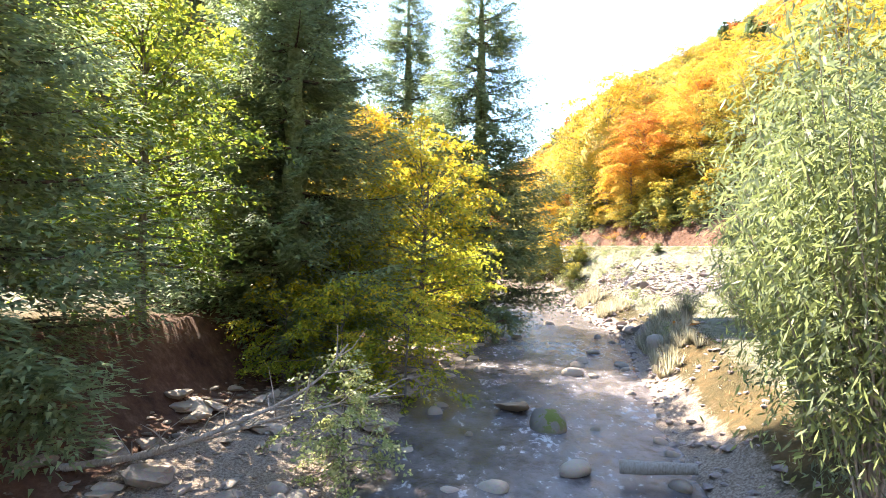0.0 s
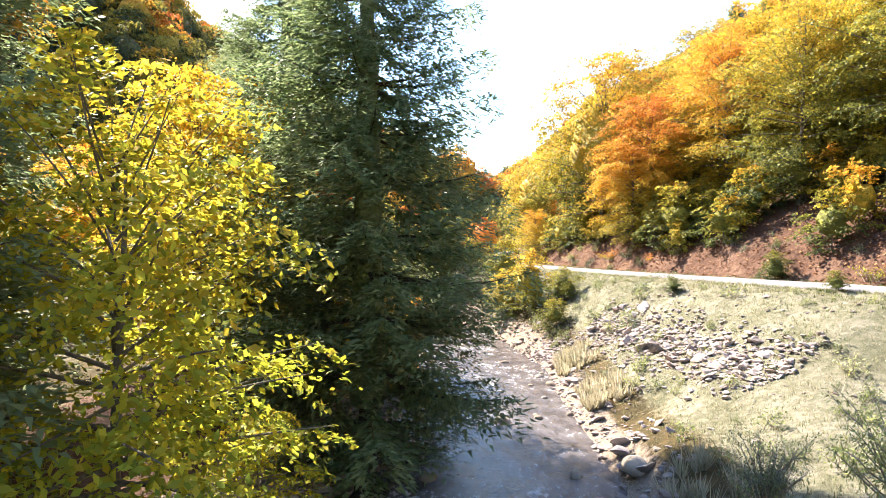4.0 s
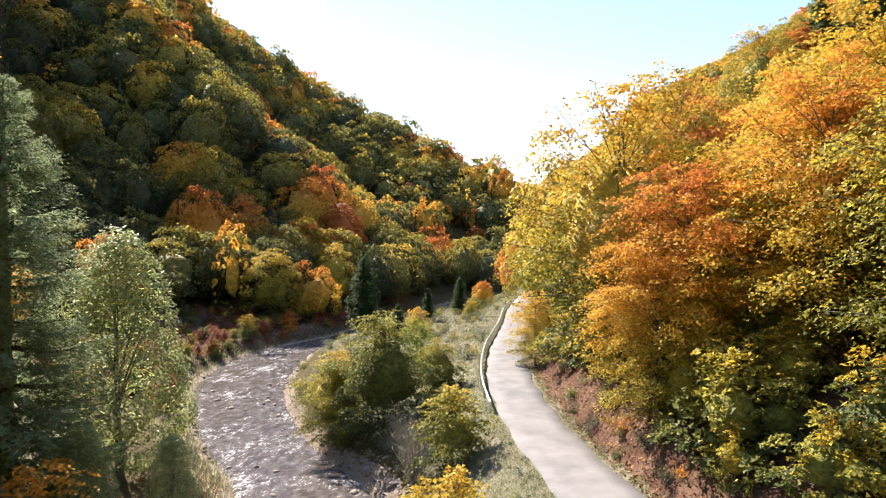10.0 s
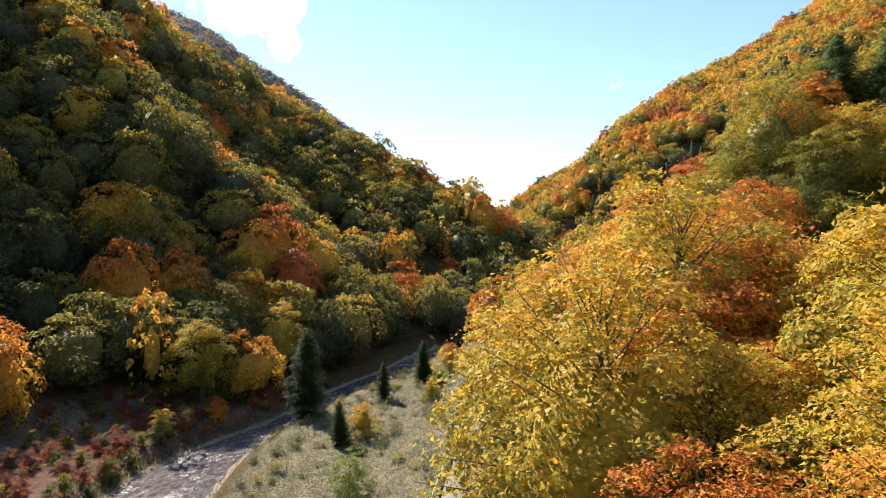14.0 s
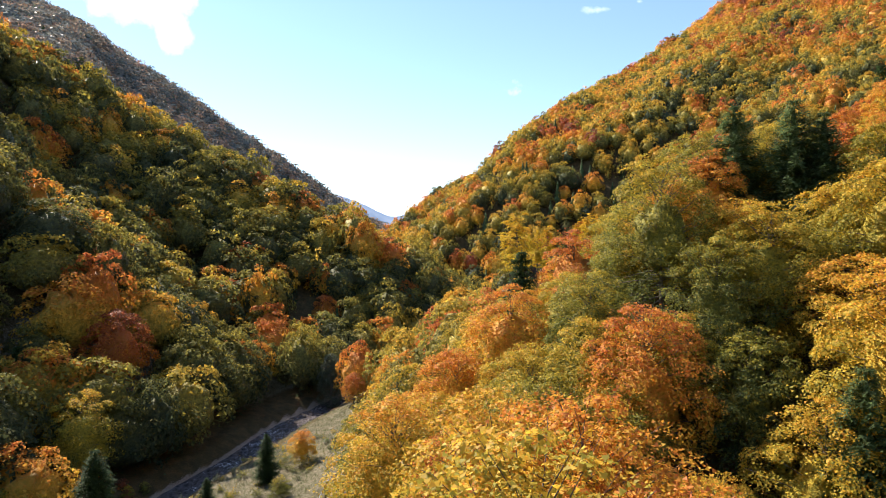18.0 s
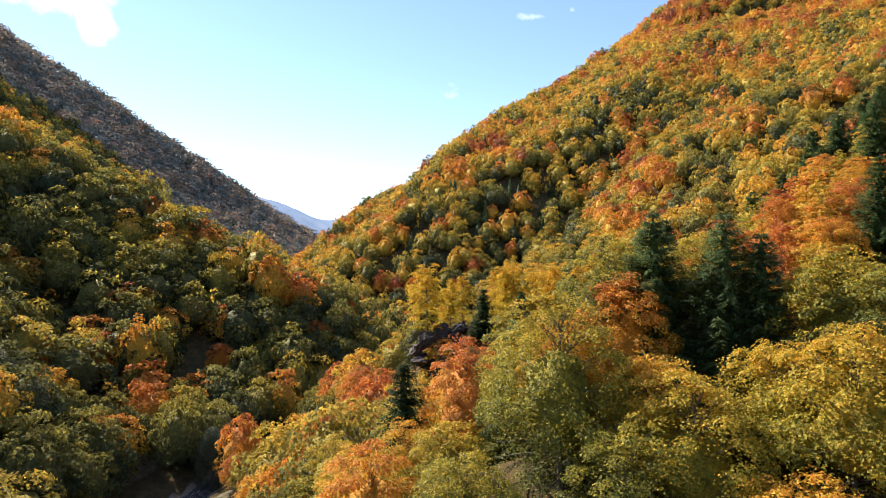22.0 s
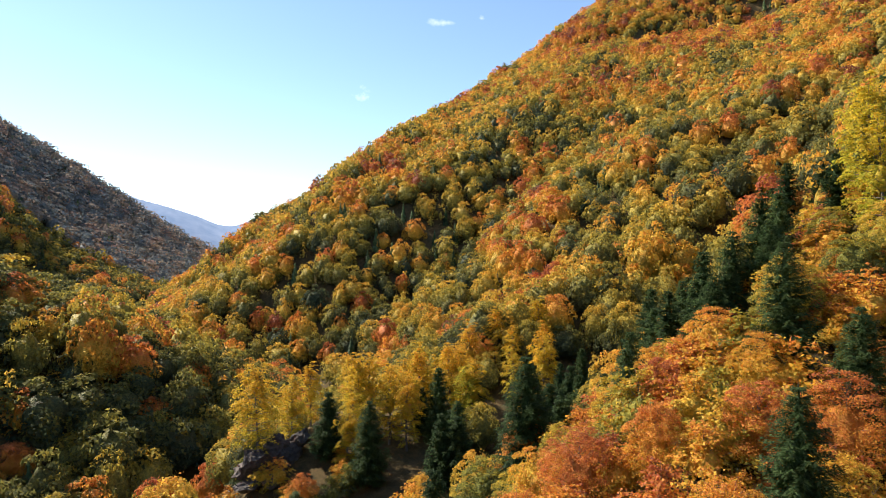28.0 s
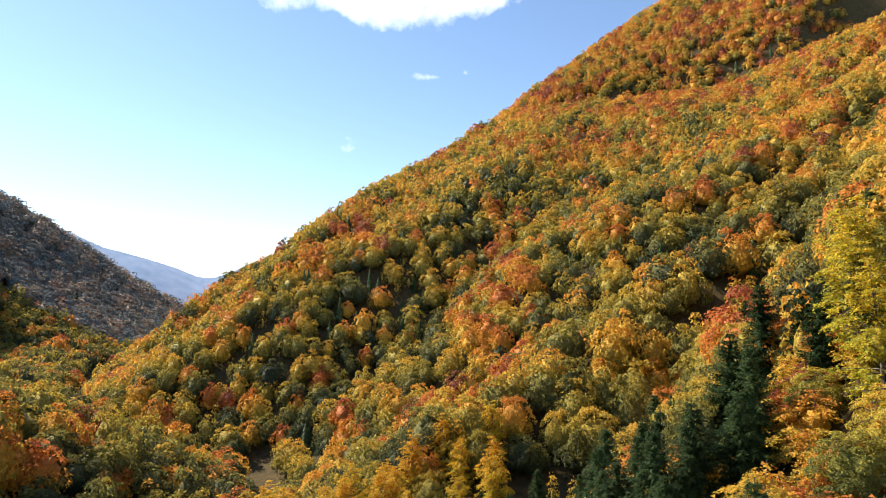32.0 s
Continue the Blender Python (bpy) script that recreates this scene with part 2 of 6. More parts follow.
def ground_z(x, y):
    """Height of the finished ground sheet, between its grid lines."""
    x, y = np.asarray(x, float), np.asarray(y, float)
    i = np.clip(np.searchsorted(GX, x) - 1, 0, len(GX) - 2)
    j = np.clip(np.searchsorted(GY, y) - 1, 0, len(GY) - 2)
    u, v = (x - GX[i]) / (GX[i + 1] - GX[i]), (y - GY[j]) / (GY[j + 1] - GY[j])
    return (GZ[j, i] * (1 - u) + GZ[j, i + 1] * u) * (1 - v) + (GZ[j + 1, i] * (1 - u) + GZ[j + 1, i + 1] * u) * v

# ---- materials ----


def material(name, rough=0.8, spec=0.3):
    m = bpy.data.materials.new(name)
    m.use_nodes = True
    n, l = m.node_tree.nodes, m.node_tree.links
    b = n["Principled BSDF"]
    b.inputs["Roughness"].default_value = rough
    b.inputs["Specular IOR Level"].default_value = spec
    return m, n, l, b


def ramp(n, stops):
    r = n.new("ShaderNodeValToRGB")
    e = r.color_ramp.elements
    while len(e) < len(stops):
        e.new(0.5)
    for el, (p, c) in zip(e, stops):
        el.position, el.color = p, (*c, 1)
    return r


def noise_tex(n, l, scale, detail=4, rough=0.55, vec=None):
    t = n.new("ShaderNodeTexNoise")
    t.inputs["Scale"].default_value, t.inputs["Detail"].default_value, t.inputs["Roughness"].default_value = scale, detail, rough
    if vec is not None:
        l.new(vec, t.inputs["Vector"])
    return t


def position(n):
    g = n.new("ShaderNodeNewGeometry")
    return g.outputs["Position"]


def mix(n, l, fac, a, b, kind='MIX'):
    m = n.new("ShaderNodeMixRGB")
    m.blend_type = kind
    for s, v in ((m.inputs["Fac"], fac), (m.inputs["Color1"], a), (m.inputs["Color2"], b)):
        if isinstance(v, (int, float)):
            s.default_value = v
        elif isinstance(v, tuple):
            s.default_value = (*v, 1)
        else:
            l.new(v, s)
    return m.outputs[0]


def math_node(n, l, op, a, b=0.0, c=None):
    m = n.new("ShaderNodeMath")
    m.operation = op
    for k, v in enumerate((a, b, c)):
        if v is None:
            continue
        if isinstance(v, (int, float)):
            m.inputs[k].default_value = v
        else:
            l.new(v, m.inputs[k])
    return m.outputs[0]


def bump(n, l, b, height, strength=0.5, distance=0.05):
    u = n.new("ShaderNodeBump")
    u.inputs["Strength"].default_value, u.inputs["Distance"].default_value = strength, distance
    l.new(height, u.inputs["Height"])
    l.new(u.outputs[0], b.inputs["Normal"])


# autumn, from deep green through olive, yellow and orange to rust
FRESH = [(0.0, (0.055, 0.11, 0.026)), (0.15, (0.13, 0.205, 0.034)), (0.29, (0.29, 0.335, 0.040)), (0.42, (0.50, 0.44, 0.042)), (0.55, (0.72, 0.48, 0.042)), (0.7, (0.72, 0.32, 0.034)), (1.0, (0.45, 0.14, 0.04))]
AUTUMN = [(0.0, (0.045, 0.068, 0.040)), (0.15, (0.088, 0.100, 0.044)), (0.29, (0.21, 0.195, 0.052)), (0.42, (0.42, 0.33, 0.055)), (0.55, (0.70, 0.43, 0.060)),
          (0.67, (0.66, 0.29, 0.050)), (0.79, (0.56, 0.18, 0.048)), (0.90, (0.40, 0.11, 0.050)), (1.0, (0.24, 0.11, 0.074))]

NEAR = [(0.0, (0.045, 0.072, 0.032)), (0.15, (0.100, 0.125, 0.038)), (0.29, (0.215, 0.215, 0.044)), (0.42, (0.44, 0.36, 0.048)), (0.55, (0.72, 0.45, 0.052)),
        (0.67, (0.68, 0.30, 0.048)), (0.79, (0.58, 0.19, 0.048)), (0.90, (0.42, 0.12, 0.050)), (1.0, (0.24, 0.11, 0.074))]


def leaf_material(name, stops, source, spread=0.10, glow=0.45, rough=0.55, mass=0.0, turn=0.0):
    """Leaves: a tone picked per tree (its colour's red, or the mesh's own 'tone'), varied leaf by leaf; light passes through.
    mass: for the leaf masses inside crowns, the size of the clumps. turn: how much further the top of a crown has turned than its foot."""
    m, n, l, b = material(name, rough, 0.16)
    if source == 'object':
        o = n.new("ShaderNodeObjectInfo")
        s = n.new("ShaderNodeSeparateColor")
        l.new(o.outputs["Color"], s.inputs[0])
        tone = s.outputs[0]
    else:
        a = n.new("ShaderNodeAttribute")
        a.attribute_name = "tone"
        tone = a.outputs["Fac"]
    g = n.new("ShaderNodeNewGeometry")
    if mass:
        cl = noise_tex(n, l, 1.0 / mass, 5, 0.72, g.outputs["Position"])
        sp = n.new("ShaderNodeMapRange")
        sp.inputs["From Min"].default_value, sp.inputs["From Max"].default_value = 0.3, 0.7
        l.new(cl.outputs["Fac"], sp.inputs["Value"])
        isl = sp.outputs[0]
        bump(n, l, b, cl.outputs["Fac"], 1.0, mass * 1.3)
    else:
        isl = g.outputs["Random Per Island"]
    patch = noise_tex(n, l, 0.35, 3, 0.6, g.outputs["Position"])
    v = math_node(n, l, 'MULTIPLY_ADD', isl, spread * 1.6, math_node(n, l, 'ADD', tone, -0.8 * spread))
    v = math_node(n, l, 'ADD', v, math_node(n, l, 'MULTIPLY_ADD', patch.outputs["Fac"], spread * 1.6, -0.8 * spread))
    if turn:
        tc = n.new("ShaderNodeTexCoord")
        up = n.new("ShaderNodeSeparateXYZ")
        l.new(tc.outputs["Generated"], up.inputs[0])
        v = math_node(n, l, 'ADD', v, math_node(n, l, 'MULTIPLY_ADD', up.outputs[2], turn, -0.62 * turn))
    r = ramp(n, stops)
    l.new(v, r.inputs[0])
    val = n.new("ShaderNodeMapRange")
    val.inputs["To Min"].default_value, val.inputs["To Max"].default_value = 0.65, 1.3
    h = isl if mass else math_node(n, l, 'FRACT', math_node(n, l, 'MULTIPLY', isl, 17.31))
    l.new(h, val.inputs["Value"])
    hs = n.new("ShaderNodeHueSaturation")
    l.new(r.outputs[0], hs.inputs["Color"])
    l.new(val.outputs[0], hs.inputs["Value"])
    l.new(hs.outputs[0], b.inputs["Base Color"])
    if not mass:
        tr = n.new("ShaderNodeBsdfTranslucent")
        l.new(hs.outputs[0], tr.inputs["Color"])
        ms = n.new("ShaderNodeMixShader")
        ms.inputs[0].default_value = glow
        l.new(b.outputs[0], ms.inputs[1])
        l.new(tr.outputs[0], ms.inputs[2])
        l.new(ms.outputs[0], n["Material Output"].inputs[0])
    return m


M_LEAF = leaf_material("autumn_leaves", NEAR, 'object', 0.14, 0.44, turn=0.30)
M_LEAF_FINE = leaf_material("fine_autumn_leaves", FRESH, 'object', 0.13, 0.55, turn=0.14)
M_FOREST = leaf_material("forest_leaves", AUTUMN, 'mesh', 0.10, 0.5, 0.75)
M_LEAF_MASS = leaf_material("autumn_leaf_mass", NEAR, 'object', 0.10, mass=0.35)
M_FOREST_MASS = leaf_material("forest_leaf_mass", AUTUMN, 'mesh', 0.08, mass=0.75)
# far ridge's leaf palette, greyed and paled so that haze is in the colour
RIDGE_HAZED = [(0.0, (0.16, 0.185, 0.19)), (0.3, (0.24, 0.24, 0.21)), (0.6, (0.40, 0.30, 0.21)), (0.8, (0.42, 0.28, 0.20)), (1.0, (0.36, 0.24, 0.19))]
M_RIDGE_LEAF = leaf_material("hazed_ridge_leaves", RIDGE_HAZED, 'mesh', 0.10, 0.35, 0.9)
M_RIDGE = leaf_material("hazed_ridge_mass", RIDGE_HAZED, 'mesh', 0.08, mass=1.5)
NEEDLE = [(0.0, (0.034, 0.060, 0.024)), (0.35, (0.072, 0.120, 0.042)), (0.65, (0.14, 0.20, 0.075)), (1.0, (0.27, 0.32, 0.16))]
M_NEEDLE = leaf_material("spruce_needles", NEEDLE, 'object', 0.25, 0.6, 0.6)
M_FARNEEDLE = leaf_material("far_needles", NEEDLE, 'mesh', 0.2, mass=0.7, rough=0.6)
M_NEEDLE_SPRAY = leaf_material("needle_sprays", NEEDLE, 'mesh', 0.2, 0.2, 0.6)
M_NEEDLE_MASS = leaf_material("needle_mass", NEEDLE, 'object', 0.2, mass=0.3, rough=0.6)
WILLOW = [(0.0, (0.09, 0.11, 0.075)), (0.35, (0.17, 0.20, 0.125)), (0.6, (0.25, 0.29, 0.10)), (0.8, (0.38, 0.40, 0.15)), (1.0, (0.55, 0.53, 0.30))]
M_WILLOW = leaf_material("willow_leaves", WILLOW, 'object', 0.22, 0.5, 0.45)
GRASS = [(0.0, (0.10, 0.125, 0.05)), (0.35, (0.20, 0.205, 0.105)), (0.65, (0.33, 0.30, 0.19)), (1.0, (0.48, 0.42, 0.30))]
M_GRASS = leaf_material("dry_grass", GRASS, 'mesh', 0.25, 0.55, 0.7)
LITTER = [(0.0, (0.10, 0.045, 0.025)), (0.4, (0.22, 0.095, 0.045)), (0.7, (0.33, 0.16, 0.075)), (1.0, (0.42, 0.25, 0.13))]
M_LITTER = leaf_material("fallen_leaves", LITTER, 'mesh', 0.30, 0.10, 0.8)


def bark_material(name, dark, light, scale=9.0):
    m, n, l, b = material(name, 0.9, 0.2)
    mp = n.new("ShaderNodeMapping")
    mp.inputs["Scale"].default_value = (1, 1, 0.25)
    l.new(position(n), mp.inputs[0])
    t = noise_tex(n, l, scale, 6, 0.65, mp.outputs[0])
    r = ramp(n, [(0.3, dark), (0.7, light)])
    l.new(t.outputs["Fac"], r.inputs[0])
    l.new(r.outputs[0], b.inputs["Base Color"])
    bump(n, l, b, t.outputs["Fac"], 0.8, 0.05)
    return m


M_BARK = bark_material("beech_bark", (0.075, 0.062, 0.052), (0.22, 0.19, 0.165))
M_SPRUCE_BARK = bark_material("spruce_bark", (0.045, 0.030, 0.022), (0.14, 0.10, 0.075), 14)
M_TWIG = bark_material("dead_wood", (0.20, 0.16, 0.13), (0.42, 0.37, 0.32), 20)


def rock_material(name, stops, moss=0.0):
    m, n, l, b = material(name, 0.85, 0.3)
    tc = n.new("ShaderNodeTexCoord")
    o = n.new("ShaderNodeObjectInfo")
    g = n.new("ShaderNodeNewGeometry")
    ad = n.new("ShaderNodeVectorMath")
    ad.operation = 'ADD'
    l.new(g.outputs["Position"], ad.inputs[0])
    l.new(o.outputs["Random"], ad.inputs[1])
    big = noise_tex(n, l, 1.7, 5, 0.6, ad.outputs[0])
    fine = noise_tex(n, l, 14, 6, 0.7, ad.outputs[0])
    v = math_node(n, l, 'MULTIPLY_ADD', o.outputs["Random"], 0.35, math_node(n, l, 'MULTIPLY', big.outputs["Fac"], 0.65))
    isl = math_node(n, l, 'MULTIPLY_ADD', g.outputs["Random Per Island"], 0.35, math_node(n, l, 'ADD', v, -0.17))
    r = ramp(n, stops)
    l.new(isl, r.inputs[0])
    c = mix(n, l, 0.5, r.outputs[0], fine.outputs["Color"], 'SOFT_LIGHT')
    if moss:
        s = n.new("ShaderNodeSeparateXYZ")
        l.new(g.outputs["Normal"], s.inputs[0])
        up = math_node(n, l, 'MULTIPLY', math_node(n, l, 'GREATER_THAN', big.outputs["Fac"], 0.5), math_node(n, l, 'MULTIPLY', s.outputs[2], moss))
        up2 = n.new("ShaderNodeClamp")
        l.new(up, up2.inputs[0])
        c = mix(n, l, up2.outputs[0], c, (0.11, 0.13, 0.02))
    l.new(c, b.inputs["Base Color"])
    bump(n, l, b, fine.outputs["Fac"], 0.7, 0.06)
    return m


M_ROCK = rock_material("river_stone", [(0.15, (0.10, 0.072, 0.052)), (0.45, (0.22, 0.168, 0.128)), (0.8, (0.38, 0.31, 0.245))])
M_RIPRAP = rock_material("broken_stone", [(0.15, (0.13, 0.095, 0.083)), (0.45, (0.25, 0.198, 0.178)), (0.8, (0.39, 0.325, 0.298))])
M_MOSSY = rock_material("mossy_stone", [(0.2, (0.10, 0.08, 0.06)), (0.6, (0.22, 0.18, 0.145)), (0.9, (0.32, 0.27, 0.22))], 1.4)
M_BROWN = rock_material("wet_brown_stone", [(0.15, (0.09, 0.055, 0.03)), (0.5, (0.22, 0.14, 0.08)), (0.85, (0.36, 0.26, 0.17))])
M_CLIFF = rock_material("cliff_rock", [(0.2, (0.045, 0.038, 0.036)), (0.5, (0.13, 0.108, 0.095)), (0.85, (0.27, 0.23, 0.20))])

# ground: soil, litter and dry grass, mixed by where they lie in the plan
m, n, l, b = material("ground_soil", 0.95, 0.15)
M_GROUND = m
g = n.new("ShaderNodeNewGeometry")
at_cover = n.new("ShaderNodeAttribute")
at_cover.attribute_name = "cover"
sepc = n.new("ShaderNodeSeparateColor")
l.new(at_cover.outputs["Color"], sepc.inputs[0])
n1 = noise_tex(n, l, 0.45, 5, 0.6, g.outputs["Position"])
n2 = noise_tex(n, l, 3.5, 6, 0.65, g.outputs["Position"])
n3 = noise_tex(n, l, 16.0, 5, 0.7, g.outputs["Position"])
mixv = math_node(n, l, 'MULTIPLY_ADD', n1.outputs["Fac"], 0.5, math_node(n, l, 'MULTIPLY', n2.outputs["Fac"], 0.5))
soil = ramp(n, [(0.32, (0.045, 0.024, 0.017)), (0.5, (0.115, 0.060, 0.040)), (0.66, (0.22, 0.135, 0.095))])
l.new(mixv, soil.inputs[0])
grass = ramp(n, [(0.34, (0.085, 0.085, 0.045)), (0.48, (0.165, 0.155, 0.10)), (0.64, (0.30, 0.27, 0.205))])
l.new(mixv, grass.inputs[0])
gravel = ramp(n, [(0.34, (0.13, 0.095, 0.072)), (0.5, (0.28, 0.215, 0.165)), (0.66, (0.44, 0.36, 0.29))])
l.new(n3.outputs["Fac"], gravel.inputs[0])
forest = ramp(n, [(0.34, (0.035, 0.030, 0.014)), (0.5, (0.085, 0.062, 0.026)), (0.66, (0.16, 0.095, 0.040))])
l.new(mixv, forest.inputs[0])
edge = math_node(n, l, 'MULTIPLY_ADD', n2.outputs["Fac"], 1.2, -0.6)


def fuzzy(sock):
    c = n.new("ShaderNodeMapRange")
    c.inputs["From Min"].default_value, c.inputs["From Max"].default_value = 0.35, 0.65
    l.new(math_node(n, l, 'ADD', sock, edge), c.inputs["Value"])
    return c.outputs[0]


col = mix(n, l, fuzzy(sepc.outputs[0]), forest.outputs[0], soil.outputs[0])
col = mix(n, l, fuzzy(sepc.outputs[1]), col, grass.outputs[0])
col = mix(n, l, fuzzy(sepc.outputs[2]), col, gravel.outputs[0])
l.new(col, b.inputs["Base Color"])
bump(n, l, b, math_node(n, l, 'ADD', n2.outputs["Fac"], n3.outputs["Fac"]), 0.8, 0.12)

# water: shallow, brown-grey, broken by ripples and flecks of foam
m, n, l, b = material("stream_water", 0.12, 0.5)
M_WATER = m
b.inputs["Specular IOR Level"].default_value = 0.3
b.inputs["IOR"].default_value = 1.33
pos = position(n)
wmp = n.new("ShaderNodeMapping")
wmp.inputs["Scale"].default_value = (1.5, 0.8, 1)
l.new(pos, wmp.inputs[0])
w1 = noise_tex(n, l, 1.1, 4, 0.6, wmp.outputs[0])
w2 = noise_tex(n, l, 3.6, 6, 0.65, wmp.outputs[0])
w3 = noise_tex(n, l, 0.16, 3, 0.5, pos)
body = ramp(n, [(0.35, (0.06, 0.050, 0.050)), (0.6, (0.135, 0.118, 0.118))])
l.new(w1.outputs["Fac"], body.inputs[0])
fo = math_node(n, l, 'MULTIPLY_ADD', w1.outputs["Fac"], 0.35, math_node(n, l, 'MULTIPLY_ADD', w2.outputs["Fac"], 0.55, math_node(n, l, 'MULTIPLY', w3.outputs["Fac"], 0.35)))
foam = n.new("ShaderNodeMapRange")
foam.inputs["From Min"].default_value, foam.inputs["From Max"].default_value = 0.67, 0.81
l.new(fo, foam.inputs["Value"])
l.new(mix(n, l, foam.outputs[0], body.outputs[0], (0.56, 0.55, 0.57)), b.inputs["Base Color"])
rr = n.new("ShaderNodeMapRange")
rr.inputs["To Min"].default_value, rr.inputs["To Max"].default_value = 0.16, 0.6
l.new(foam.outputs[0], rr.inputs["Value"])
l.new(rr.outputs[0], b.inputs["Roughness"])
bump(n, l, b, math_node(n, l, 'MULTIPLY_ADD', w2.outputs["Fac"], 0.5, w1.outputs["Fac"]), 0.36, 0.22)

# road: old pale asphalt with dusty edges and patches
m, n, l, b = material("pale_asphalt", 0.9, 0.25)
M_ROAD = m
pos = position(n)
r1 = noise_tex(n, l, 0.5, 5, 0.6, pos)
r2 = noise_tex(n, l, 30, 3, 0.7, pos)
rc = ramp(n, [(0.3, (0.155, 0.145, 0.15)), (0.5, (0.205, 0.192, 0.196)), (0.72, (0.25, 0.235, 0.24))])
l.new(r1.outputs["Fac"], rc.inputs[0])
l.new(mix(n, l, 0.25, rc.outputs[0], r2.outputs["Color"], 'SOFT_LIGHT'), b.inputs["Base Color"])
bump(n, l, b, r2.outputs["Fac"], 0.4, 0.02)

m, n, l, b = material("galvanised_steel", 0.5, 0.5)
M_STEEL = m
b.inputs["Metallic"].default_value = 0.6
st = noise_tex(n, l, 6, 5, 0.6, position(n))
sr = ramp(n, [(0.35, (0.42, 0.42, 0.42)), (0.65, (0.68, 0.68, 0.67))])
l.new(st.outputs["Fac"], sr.inputs[0])
l.new(sr.outputs[0], b.inputs["Base Color"])

# ---- mesh helpers ----


def mesh_of(name, v, faces, mats, tone=None, face_mat=None, flat=True):
    """A mesh from arrays: vertices n x 3, faces m x 3 or m x 4; tone: a value for each vertex."""
    me = bpy.data.meshes.new(name)
    v, faces = np.asarray(v, np.float32), np.asarray(faces, np.int32)
    k = faces.shape[1]
    me.vertices.add(len(v))
    me.vertices.foreach_set("co", v.ravel())
    me.loops.add(faces.size)
    me.loops.foreach_set("vertex_index", faces.ravel())
    me.polygons.add(len(faces))
    me.polygons.foreach_set("loop_start", np.arange(0, faces.size, k, dtype=np.int32))
    if face_mat is not None:
        me.polygons.foreach_set("material_index", np.asarray(face_mat, np.int32))
    me.polygons.foreach_set("use_smooth", np.full(len(faces), not flat) if face_mat is None else np.asarray(face_mat, bool))
    for mt in mats:
        me.materials.append(mt)
    if tone is not None:
        a = me.attributes.new("tone", 'FLOAT', 'POINT')
        a.data.foreach_set("value", np.asarray(tone, np.float32))
    me.update(calc_edges=True)
    me.validate()
    return me


def unit(v):
    return v / (np.linalg.norm(v, axis=-1, keepdims=True) + 1e-9)


def blades(c, nrm, size, r, aspect=0.5, tri=False, along=None):
    """Leaf blades at points c, facing nrm: rhombs of four corners, or triangles."""
    nrm = unit(nrm)
    a = along if along is not None else r.normal(size=c.shape)
    a = unit(a - nrm * (a * nrm).sum(1, keepdims=True))
    bt = np.cross(nrm, a)
    s = np.asarray(size)[:, None] if np.ndim(size) else size
    if tri:
        w = aspect * 1.45
        v = np.stack([c + a * s, c - a * s * 0.6 + bt * s * w, c - a * s * 0.6 - bt * s * w], 1)
        k = 3
    else:
        v = np.stack([c - a * s, c + bt * s * aspect, c + a * s, c - bt * s * aspect], 1)
        k = 4
    return v.reshape(-1, 3), np.arange(len(c) * k).reshape(-1, k)


def tube(line, radii, sides=6):
    """A tapered tube along points."""
    line = np.asarray(line, float)
    d = unit(np.gradient(line, axis=0))
    ref = np.where(np.abs(d[:, 2:3]) > 0.9, np.array([[1.0, 0, 0]]), np.array([[0, 0, 1.0]]))
    u = unit(np.cross(d, ref))
    w = np.cross(d, u)
    ang = np.linspace(0, 2 * np.pi, sides, endpoint=False)
    v = line[:, None] + np.asarray(radii)[:, None, None] * (np.cos(ang)[None, :, None] * u[:, None] + np.sin(ang)[None, :, None] * w[:, None])
    f = []
    for i in range(len(line) - 1):
        for j in range(sides):
            f.append((i * sides + j, i * sides + (j + 1) % sides, (i + 1) * sides + (j + 1) % sides, (i + 1) * sides + j))
    return v.reshape(-1, 3), np.array(f)


def grown(stem, limbs):
    """Limbs joined to the stem that they grow from, as one mesh."""
    v, f = merged([stem] + limbs)
    o, ties = len(stem[0]), []
    for lv, lf in limbs:
        at = int(((stem[0] - lv[0]) ** 2).sum(1).argmin())
        ties.append((at, o, o + 1, o + 2))
        o += len(lv)
    return v, np.vstack([f, np.array(ties, int)]) if ties else f


def merged(parts):
    vs, fs, o = [], [], 0
    for v, f in parts:
        vs.append(v)
        fs.append(f + o)
        o += len(v)
    return np.vstack(vs), np.vstack(fs)


def part(name, me, parent, label=""):
    ob = new(name, me)
    ob.parent = parent
    if label:
        ob["label"] = label
    return ob


# ---- trees ----


def lobes_of(r, height, radius, base, lobes):
    """Centres and radii of the overlapping lobes that make a broadleaf crown."""
    i = np.arange(lobes)
    ph = i * 2.399 + r.uniform(0, 6)
    zz = np.linspace(0.02, 1.0, lobes) ** 0.85
    prof = np.sqrt(np.clip(1 - (zz * 1.02 - 0.28) ** 2 / 0.60, 0.05, 1))
    lr = radius * (0.34 + 0.16 * r.random(lobes)) * (0.75 + 0.35 * prof)
    off = np.maximum(radius * prof - lr * 0.75, 0) * r.uniform(0.7, 1.15, lobes)
    z0 = height * base
    return np.c_[np.cos(ph) * off, np.sin(ph) * off, z0 + lr * 0.3 + zz * (height - z0 - lr * 0.85)], lr, z0


